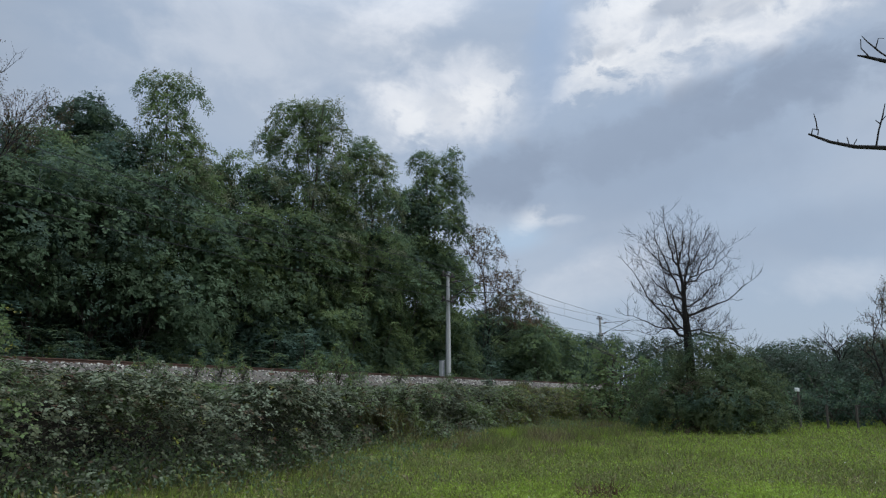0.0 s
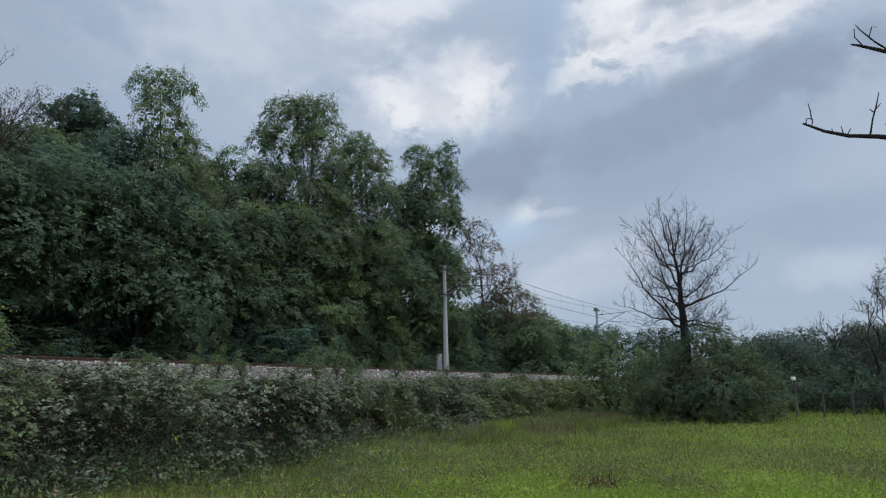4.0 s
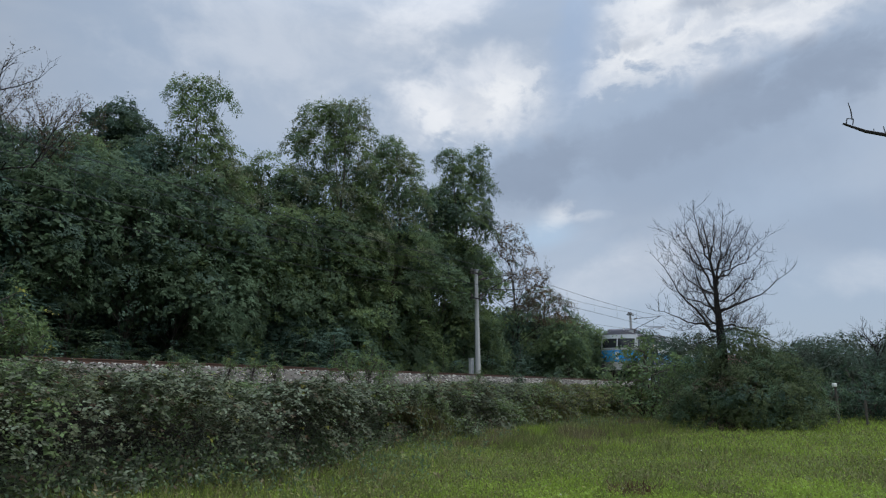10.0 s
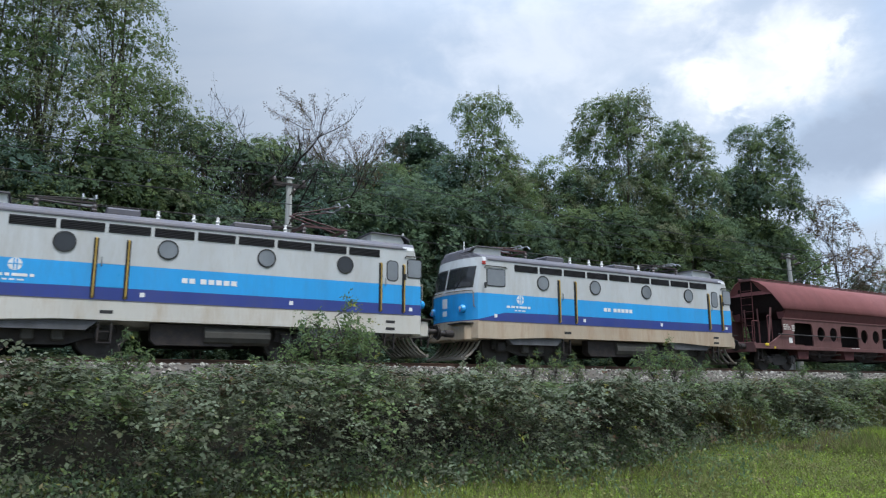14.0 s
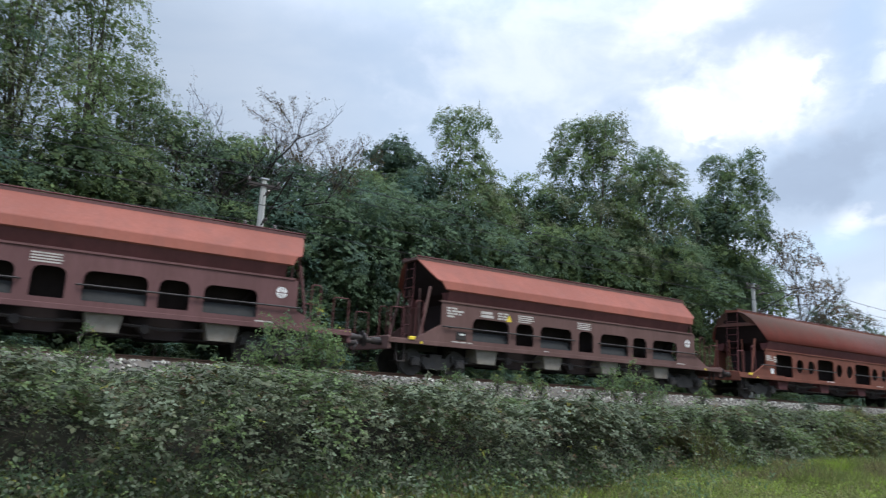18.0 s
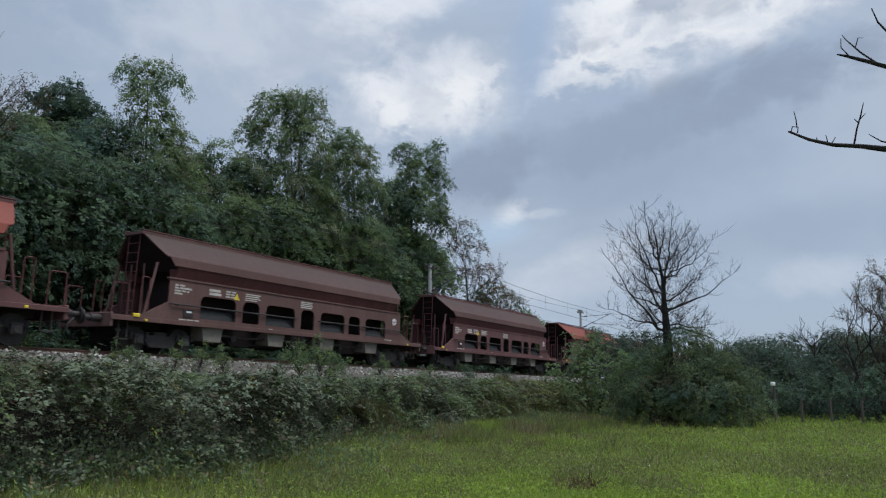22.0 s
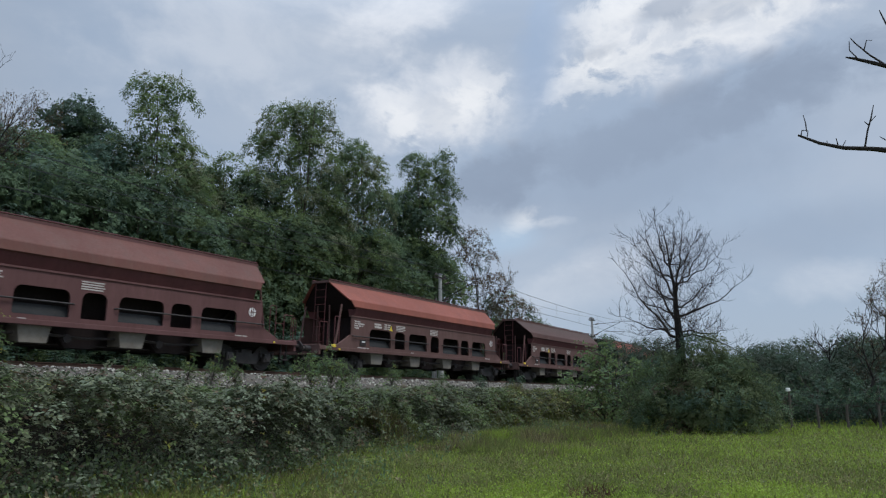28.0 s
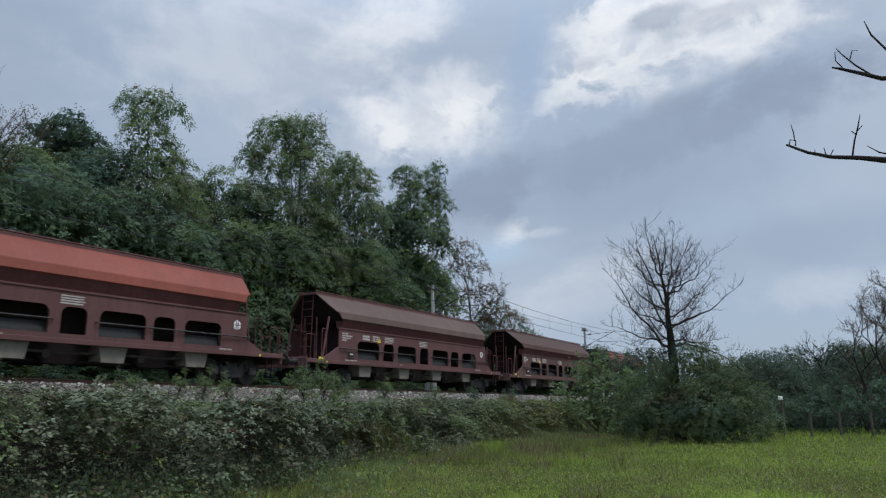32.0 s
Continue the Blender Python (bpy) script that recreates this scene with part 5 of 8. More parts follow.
    sh.box(-ridge - 0.05, ridge + 0.05, -ry - 0.05, ry + 0.05, rz - 0.05, rz + 0.05)
    part("ridge_beam", sh, SIDE_BROWN, w)
    sh = Shape()
    for y in (-ry - 0.03, ry + 0.03):
        sh.tube([(-ridge - 0.03, y, rz + 0.09), (ridge + 0.03, y, rz + 0.09)], 0.025, 6)
    part("ridge_rail", sh, UNDER_DARK, w)
    # hopper trough behind the openings; its near-black colour stands for the shade inside
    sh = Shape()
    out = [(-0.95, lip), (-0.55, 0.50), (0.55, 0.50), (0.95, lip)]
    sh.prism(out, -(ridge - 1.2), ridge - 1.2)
    part("hopper", sh, HOLLOW_SHADE, w, "sloping hopper trough with inner shade in its near-black colour")
    for e in (-1, 1):
        # sloping end sheet, drawn-in under the roof; the shade there is in its colour
        sh = Shape()
        top, bot = ridge - 0.55, ridge - 2.3
        q = [(e * (top - 0.35), -1.25, lip + 0.4), (e * (top - 0.35), 1.25, lip + 0.4), (e * bot, 0.9, 1.25), (e * bot, -0.9, 1.25)]
        sh.add(q + [(x - e * 0.06, y, z) for x, y, z in q], [(0, 1, 2, 3), (7, 6, 5, 4), (0, 3, 7, 4), (1, 5, 6, 2), (0, 4, 5, 1), (2, 6, 7, 3)])
        part("end_sheet", sh, HOLLOW_SHADE, w)
        # near-black sheet added across the open end, in place of the shade there
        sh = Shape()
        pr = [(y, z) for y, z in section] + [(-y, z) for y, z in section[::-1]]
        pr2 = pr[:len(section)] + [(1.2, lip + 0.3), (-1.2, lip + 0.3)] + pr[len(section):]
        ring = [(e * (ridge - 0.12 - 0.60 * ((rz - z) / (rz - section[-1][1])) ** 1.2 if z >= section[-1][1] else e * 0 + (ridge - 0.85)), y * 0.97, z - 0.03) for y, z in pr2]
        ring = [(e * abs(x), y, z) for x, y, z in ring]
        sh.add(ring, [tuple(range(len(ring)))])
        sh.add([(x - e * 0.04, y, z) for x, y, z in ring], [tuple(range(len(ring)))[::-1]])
        part("roof_end", sh, HOLLOW_SHADE, w)
        if round_roof:
            # painted plate that closes the top of the end
            n = 4
            cap = [(e * (ridge - 0.03 - 0.62 * (i / (len(section) - 1)) ** 1.2), side * section[i][0], section[i][1] - 0.02) for side in (1, -1) for i in (range(n) if side > 0 else range(n - 1, -1, -1))]
            cap += [(e * (ridge - 0.34), -0.55, section[n - 1][1] + 0.16), (e * (ridge - 0.34), 0.55, section[n - 1][1] + 0.16)]
            m = len(cap)
            sh = Shape()
            sh.add(cap + [(x - e * 0.03, y, z) for x, y, z in cap], [tuple(range(m)), tuple(range(m, 2 * m))[::-1]] + [(i, m + i, m + (i + 1) % m, (i + 1) % m) for i in range(m)])
            part("end_cap", sh, ROOF_SALMON, w)
        for y in (-1.05, -0.35, 0.35, 1.05):
            sh = Shape()
            sh.tube([(e * (ridge - 0.25), y, lip + 0.5), (e * (ridge + 0.1 if abs(y) > 1 else ridge - 0.3), y, 1.2)], 0.05 if abs(y) > 1 else 0.035, 6)
            part("end_post", sh, SIDE_BROWN, w)
        # platform and rails
        sh = Shape()
        sh.box(*(sorted((e * (ridge - 2.2), e * deck))), -1.36, 1.36, 1.12, 1.20)
        sh.soft(*(sorted((e * (deck - 0.12), e * deck))), -1.40, 1.40, 0.80, 1.24, 0.02)
        part("platform", sh, SIDE_BROWN, w)
        for y in (-1.28, 1.28):
            for xa, xb, h in ((deck - 0.62, deck - 0.1, 0.95), (ridge + 0.12, ridge + 0.42, 1.25)):
                sh = Shape()
                sh.tube([(e * xa, y, 1.2), (e * xa, y, 1.2 + h), (e * (xa + 0.05), y, 1.25 + h), (e * (xb - 0.05), y, 1.25 + h), (e * xb, y, 1.2 + h), (e * xb, y, 1.2)], 0.02, 6)
                part("guard_rail", sh, UNDER_DARK, w)
        sh = Shape()
        for y in (-0.3, 0.3):
            sh.tube([(e * (ridge + 0.02), y, 1.2), (e * (ridge - 0.02), y, rz)], 0.02, 5)
        for k in range(8):
            sh.tube([(e * (ridge + 0.02), -0.3, 1.45 + k * 0.33), (e * (ridge + 0.02), 0.3, 1.45 + k * 0.33)], 0.014, 5)
        part("ladder", sh, UNDER_DARK, w)
        for y in (-1.25, 1.25):
            sh = Shape()
            xs = deck - 0.55
            sh.box(*(sorted((e * (xs - 0.17), e * (xs - 0.13)))), y - 0.03, y + 0.03, 0.42, 1.1)
            sh.box(*(sorted((e * (xs + 0.13), e * (xs + 0.17)))), y - 0.03, y + 0.03, 0.42, 1.1)
            sh.box(*(sorted((e * (xs - 0.17), e * (xs + 0.17)))), y - 0.12, y + 0.12, 0.42, 0.46)
            part("shunter_step", sh, M["iron"], w)
        buffers(w, e * half)
        bogie(w, e * bogie_x, 1.8, 0.46)
    sh = Shape()
    sh.box(-deck + 0.4, deck - 0.4, -0.25, 0.25, 0.86, 1.12)
    sh.tube([(-1.0, 0.5, 0.72), (0.9, 0.5, 0.72)], 0.22, 10)
    sh.tube([(-bogie_x, -0.75, 0.55), (bogie_x, -0.75, 0.55)], 0.03, 5)
    part("centre_sill", sh, M["iron"], w)
    return w


def swap(ob, pairs):
    """Other paints on a copy, without touching the shared meshes."""
    for o in ob.children_recursive:
        if o.type != "MESH":
            continue
        for sl in o.material_slots:
            for a, b in pairs:
                if sl.material == a:
                    sl.link = "OBJECT"
                    sl.material = b
                    break


LETTERS_A = [(-6.45, 2.40, ((0.14, 0.2), (0.14, 0.5), (0.24, 0.16, 0.08), (0.3,)), 0.06), (-5.0, 2.40, ((0.5,), (0.55,)), 0.09), (-4.25, 2.42, ((0.22, 0.2), (0.2, 0.18), (0.2, 0.2)), 0.06),
             (-3.30, 2.42, ((0.75,), (0.7,), (0.78,), (0.6,)), 0.038), (-0.30, 2.44, ((0.72,), (0.7,), (0.75,), (0.7,)), 0.038), (-6.2, 1.24, ((0.3, 0.25, 0.2),), 0.04),
             (-2.0, 1.20, ((0.22,),), 0.06), (5.6, 1.24, ((0.3, 0.2),), 0.04)]
LETTERS_B = [(-7.6, 2.12, ((0.14, 0.2), (0.5,), (0.24, 0.16, 0.08)), 0.06), (-6.95, 2.1, ((0.22,), (0.22,), (0.22,)), 0.07), (-2.0, 1.14, ((0.3, 0.4),), 0.06), (3.4, 1.14, ((0.3, 0.4),), 0.06)]
OPEN_A = [(-5.34, -3.71, "a"), (-3.38, -2.54, "a"), (-2.19, -0.59, "a"), (-0.23, 0.57, "a"), (0.97, 2.57, "a"), (2.85, 3.68, "a"), (4.07, 5.62, "a")]
OPEN_B = [(-6.79, -5.27, "a"), (-4.90, -4.24, "o"), (-3.82, -3.16, "o"), (-2.88, -1.25, "a"), (-1.0, -0.34, "o"), (0.11, 0.77, "o"), (1.05, 2.7, "a"), (2.95, 3.61, "o"), (4.05, 4.71, "o"), (5.0, 6.5, "a")]
SECTION_A = [(0.45, 4.12), (0.76, 3.86), (1.08, 3.58), (1.38, 3.32), (1.41, 3.28), (1.50, 3.00)]
SECTION_B = [(0.30, 4.28), (0.62, 4.16), (0.92, 3.92), (1.18, 3.58), (1.38, 3.24), (1.48, 3.00), (1.50, 2.86)]


def GONE(t):
    """Metres that the train has gone at t seconds."""
    if t < 12:
        return -0.54 - 14.6 * (12 - t)
    if t < 15:
        return 13.85 + 14.39 * (t - 13)
    return 42.63 + 14.12 * (t - 15)


def set_off():
    """When each vehicle's middle passes: returns rows for walk()."""
    def rows(c):
        out = []
        for t in [0, 0.1] + list(range(1, 32)) + [31.9, 32]:
            s = c - GONE(t)
            x, y, a = line_at(s)
            out.append((t, Matrix.Translation(beside(s, 0)) @ Matrix.Rotation(a, 4, "Z") @ Matrix.Rotation(radians(CANT), 4, "X")))
        return out
    return rows


def build_train():
    loco = locomotive("electric_locomotive", "skirt", "blue and grey-white electric locomotive with round windows, lead engine", False, True)
    loco2 = locomotive("electric_locomotive", "skirt_dirty", "blue and grey-white electric locomotive with a rust-stained skirt, second engine", True, False)
    MOVING.append((loco, -0.57))
    MOVING.append((loco2, 14.90))
    a = hopper_wagon("hopper_wagon", "brown hopper wagon with salmon-red roof and arched side openings", 9.36, OPEN_A, 7.22, SECTION_A, 2.58, (1.15, 2.58 - 0.03), (-4.6, -1.45, 1.6, 4.72), 6.55, LETTERS_A)
    b = hopper_wagon("hopper_wagon", "maroon hopper wagon with pink-red curved roof and round side holes", 10.52, OPEN_B, 8.2, SECTION_B, 2.40, (1.08, 2.34), (-6.0, -2.05, 1.9, 5.8), 7.6, LETTERS_B, True)
    swap(b, ((ROOF_SALMON, ROOF_PINK), (SIDE_BROWN, SIDE_RED)))
    MOVING.append((b, 33.16))
    kinds = ["s", "S", "B", "r", "b", "B2", "R", "d", "m", "S", "b", "R", "d", "b", "s"]
    looks = {"s": (ROOF_SALMON, SIDE_BROWN, "brown hopper wagon with salmon-red roof and arched side openings"),
             "S": (ROOF_SALMON, SIDE_GREY, "grey-brown hopper wagon with salmon-red roof and arched side openings"),
             "r": (ROOF_RED, SIDE_RED, "red-brown hopper wagon with red roof and arched side openings"),
             "R": (ROOF_RED, SIDE_RED, "red-brown hopper wagon with red roof and arched side openings"),
             "b": (ROOF_BROWN, SIDE_GREY, "dark brown hopper wagon with dull brown roof and arched side openings"),
             "B2": (ROOF_BROWN, SIDE_BROWN, "brown hopper wagon with dull brown roof and arched side openings"),
             "m": (ROOF_RUST, SIDE_RED, "red-brown hopper wagon with dusty red-brown roof and arched side openings"),
             "d": (ROOF_DUST, SIDE_BROWN, "dusty brown hopper wagon with arched side openings")}
    c, first = 43.70, True
    for k in kinds:
        if k == "B":
            o = copy_thing(b, Matrix.Identity(4))
            swap(o, ((ROOF_PINK, ROOF_DUSTY_RED), (SIDE_RED, SIDE_ORANGE)))
            o["label"] = "orange-brown hopper wagon with curved red-brown roof and round side holes"
            MOVING.append((o, c + 10.5))
            c += 21.02
            continue
        o = a if first else copy_thing(a, Matrix.Identity(4))
        roof, side, text = looks[k]
        if not first:
            swap(o, ((ROOF_SALMON, roof), (SIDE_BROWN, side)))
        else:
            sh = Shape()
            for x, z, ww, h in ((-5.55, 2.26, 0.30, 0.34), (-5.32, 2.14, 0.22, 0.30), (-5.15, 2.2, 0.25, 0.2), (-5.4, 2.0, 0.5, 0.1)):
                sh.slab([(x, z - h), (x + ww, z - h * 0.8), (x + ww * 0.9, z), (x + ww * 0.2, z - 0.03)], -1.412, -1.407)
            GRAFFITI.append((o, sh, "yellow_paint"))
        if k == "r":
            for paint, z0, marks in (("cyan_paint", 2.16, [(-2.35 + 0.19 * q, 0.14 + 0.07 * (q * 7 % 3)) for q in range(7)]),):
                sh = Shape()
                for x, h in marks:
                    sh.slab([(x, z0 - 0.06), (x + 0.03, z0 - 0.07), (x + 0.09, z0 + h), (x + 0.06, z0 + h - 0.01)], -1.412, -1.407)
                    sh.slab([(x + 0.03, z0 + 0.04), (x + 0.18, z0 + 0.07), (x + 0.18, z0 + 0.10), (x + 0.03, z0 + 0.07)], -1.412, -1.407)
                    sh.slab([(x + 0.14, z0), (x + 0.17, z0 - 0.02), (x + 0.17, z0 + 0.7 * h), (x + 0.14, z0 + 0.7 * h)], -1.412, -1.407)
                GRAFFITI.append((o, sh, paint))
        if k == "R" and not any(p == "grey_paint" for _, _, p in GRAFFITI):
            sh = Shape()
            for q in range(6):
                x, h = -6.62 + 0.09 * q, 0.16 + 0.05 * (q * 5 % 3)
                sh.slab([(x, 1.34), (x + 0.025, 1.33), (x + 0.07, 1.34 + h), (x + 0.045, 1.35 + h)], -1.412, -1.407)
                sh.slab([(x, 1.47), (x + 0.10, 1.50), (x + 0.10, 1.525), (x, 1.495)], -1.412, -1.407)
            GRAFFITI.append((o, sh, "grey_paint"))
        o["label"] = text
        first = False
        MOVING.append((o, c + 9.36))
        c += 18.72


GRAFFITI = []
build_train()
for thing, shape, paint in GRAFFITI:
    part("graffiti", shape, M[paint], thing, paint.split("_")[0] + " spray-painted tag")


def wheel_rows(c, ob):
    """A wheelset's own turning while its vehicle is on the stretch in view."""
    base, r = ob.matrix_basis.copy(), ob.matrix_basis.translation.z
    step = radians(84)
    rows, t = [(0.0, base)], 0.05
    turn = lambda q: base @ Matrix.Rotation(-(GONE(q) - GONE(0)) / r, 4, "Y")
    while t < 31.95:
        if -42 < c - GONE(t) < 75:
            rows.append((t, turn(t)))
            t += step * r / 14.7
        else:
            t += 0.1
    if len(rows) > 1:
        t0, m0 = rows[1]
        rows[0] = (0.0, m0)
        if t0 > 0.4:
            rows.insert(1, (t0 - 0.15, m0))
    last = rows[-1]
    return rows + [(31.97, last[1]), (32.0, last[1])]


def motions():
    rows = set_off()
    for thing, c in MOVING:
        walk(thing, rows(c))
        for w in thing.children:
            if w.name.startswith("wheelset"):
                walk(w, wheel_rows(c, w))


# ---- woodland beyond the track ----
def behind(az, d, el, clear):
    """A tree's foot and height, far enough beyond the track to leave the wires free."""
    while True:
        p, h = tree_to(az, d, el)
        if nearest(p.x, p.y)[1] < -clear or d > 90:
            return p, h
        d += 0.5


def key_tree(az, d, el, lobes_rel, label, mats, shares, seed, sprays, length=0.15, width=0.062, per=9, reach=0.5, droop=0.15, radius=0.14, hollow=0.5, clear=6.4, full=130, slim=1.0):
    """A tree whose crown is told by lobes: (across, deep, height under the top, radius, height radius)."""
    sprays = int(sprays * 2.5)
    p, h = behind(az, d, el, clear)
    big = math.hypot(p.x, p.y) / d
    lobes = [(x * big * slim, y * big, h - z * big, r * big * (0.4 + 0.5 * slim), rh * big * 0.95) for x, y, z, r, rh in lobes_rel]
    return plant("tree", label, "tree", turned(p, -az), lobes, h, radius, sprays, per, reach, droop, length, width, mats, shares, seed, group="trees of the wood", hollow=hollow, full=full, core=22 if full > 30 else 0)


ROB = (("leaf_robinia", "leaf_light", "leaf_dark"), (0.42, 0.50, 0.08))
AIRY = (("leaf_robinia", "leaf_light", "leaf_pale"), (0.30, 0.42, 0.28))
DARK = (("leaf_dark", "leaf_robinia"), (0.75, 0.25))
BLUE = (("leaf_blue", "leaf_dark", "leaf_light"), (0.60, 0.28, 0.12))

# slender feathery tree with a narrow top
key_tree(-22.4, 37, 24.3, [(-0.6, 0, 1.1, 1.05, 0.8), (0.5, 0.3, 0.8, 1.0, 0.7), (1.1, -0.3, 1.5, 0.8, 0.6), (-0.1, 0, 2.4, 1.2, 1.1), (0.5, 0.2, 3.8, 1.6, 1.2), (1.5, 0.1, 4.9, 1.2, 1.0), (-1.3, 0.3, 4.4, 1.1, 0.8),
                           (0.2, -0.2, 5.6, 2.2, 1.5), (1.9, 0.4, 6.6, 1.3, 1.2), (-1.2, 0.6, 7.2, 2.2, 1.6), (0.8, -0.5, 8.6, 2.6, 2.0), (-0.6, -1, 11, 3.0, 2.5)],
         "slender light-green tree with feathery drooping leaves", *AIRY, 11, 2300, hollow=0.4)
key_tree(-27.9, 41, 21.3, [(0, 0, 1.1, 1.5, 1.1), (-1.0, 0.3, 1.6, 1.1, 0.9), (1.1, 0, 1.9, 1.2, 1.0), (0.2, 0.3, 2.8, 1.9, 1.3), (-0.9, 0, 4, 2.0, 1.6), (1.0, 0, 4.4, 2.0, 1.7), (0, 0.4, 7, 2.4, 2.2)],
         "dark-green round-headed broadleaf tree", *DARK, 12, 1700, 0.15, 0.09, 10, 0.45, 0.2)
key_tree(-11.4, 42, 23.4, [(-1.3, 0, 1.3, 1.5, 1.1), (1.3, 0.2, 1.0, 1.5, 1.0), (0.2, -0.4, 1.8, 1.6, 1.3), (-2.6, 0.3, 3.3, 1.3, 1.0), (2.3, 0.2, 2.7, 1.1, 1.2), (-0.8, 0.1, 3.6, 2.2, 1.8), (1.3, -0.3, 4.2, 2.1, 1.8), (-2.6, -0.3, 6.0, 1.7, 1.5),
                           (0.2, 0.2, 6.5, 2.8, 2.2), (2.5, 0.3, 6.8, 1.6, 1.6), (-1.5, 0, 9, 2.6, 2.3), (1.8, -0.2, 9.6, 2.6, 2.3), (0, 0.5, 12.5, 3.2, 2.6)],
         "tall robinia tree with an upright feathery crown", *AIRY, 13, 2900, slim=0.80)
key_tree(-6.4, 43, 20.6, [(0, 0, 1.0, 1.4, 1.0), (1.1, 0.2, 2.0, 1.2, 1.1), (-1.1, 0, 2.2, 1.4, 1.2), (0.2, -0.2, 3.4, 2.0, 1.6), (1.8, 0.2, 4.4, 1.2, 1.3), (-0.4, 0.2, 6.0, 2.3, 2.0), (1.4, -0.3, 7.5, 2.0, 1.8), (0, 0.2, 9.8, 2.8, 2.4)],
         "robinia tree with a full feathery crown", *AIRY, 14, 2000, slim=0.85)
key_tree(-0.5, 48, 19.9, [(1.4, 0, 0.7, 0.7, 0.7), (-1.0, 0.2, 1.2, 1.2, 1.0), (0.8, 0, 1.9, 1.2, 1.1), (-0.2, 0.2, 3.0, 1.9, 1.6), (1.7, 0, 3.4, 1.1, 1.2), (-1.8, 0, 4.0, 1.1, 1.2), (0.3, -0.2, 5.4, 2.2, 1.9), (1.7, 0.2, 6.2, 1.1, 1.3), (-0.8, 0, 8.4, 2.4, 2.2), (0.9, 0.2, 10, 2.0, 2.2), (0, 0, 13, 2.6, 2.4)],
         "tall dark-green robinia tree with a forked top", ("leaf_dark", "leaf_robinia", "leaf_light"), (0.10, 0.42, 0.48), 15, 2900, hollow=0.4, slim=0.92)
key_tree(-16.8, 40, 18.7, [(0, 0, 0.8, 1.2, 0.8), (-1.2, 0.2, 1.9, 1.4, 1.1), (1.4, 0, 1.7, 1.2, 0.9), (0, 0, 3.2, 2.2, 1.6), (0.5, 0, 6, 2.8, 2.4)], "light-green young robinia tree", *AIRY, 16, 1100)
# brownish thin tree at the end of the wood
key_tree(3.4, 54, 13.8, [(0.0, 0, 1.2, 1.0, 0.9), (0.9, 0.2, 2.6, 0.9, 0.8), (-0.7, 0, 2.8, 1.0, 1.2), (1.6, 0, 4.6, 1.1, 0.8), (0.2, 0, 5.0, 1.4, 1.2), (2.6, 0.2, 6.2, 1.2, 0.8), (0.8, 0, 7.2, 1.6, 1.2), (3.3, 0, 7.9, 1.0, 0.7)],
         "thin reddish-brown tree with sparse leaves", ("leaf_brown", "leaf_red", "leaf_dark"), (0.50, 0.38, 0.12), 17, 420, 0.13, 0.07, 9, 0.5, 0.2, 0.10, full=6)
key_tree(6.0, 52, 8.6, [(-0.5, 0, 0.9, 1.2, 0.8), (0.9, 0.2, 1.8, 1.3, 0.8), (-1.4, 0, 2.4, 1.4, 1.1), (1.9, 0, 3.2, 1.3, 0.9), (0.3, 0, 3.8, 2.0, 1.4)], "bushy brownish-green tree at the edge of the wood", ("leaf_brown", "leaf_dark", "leaf_robinia"), (0.5, 0.25, 0.25), 18, 900, full=25)

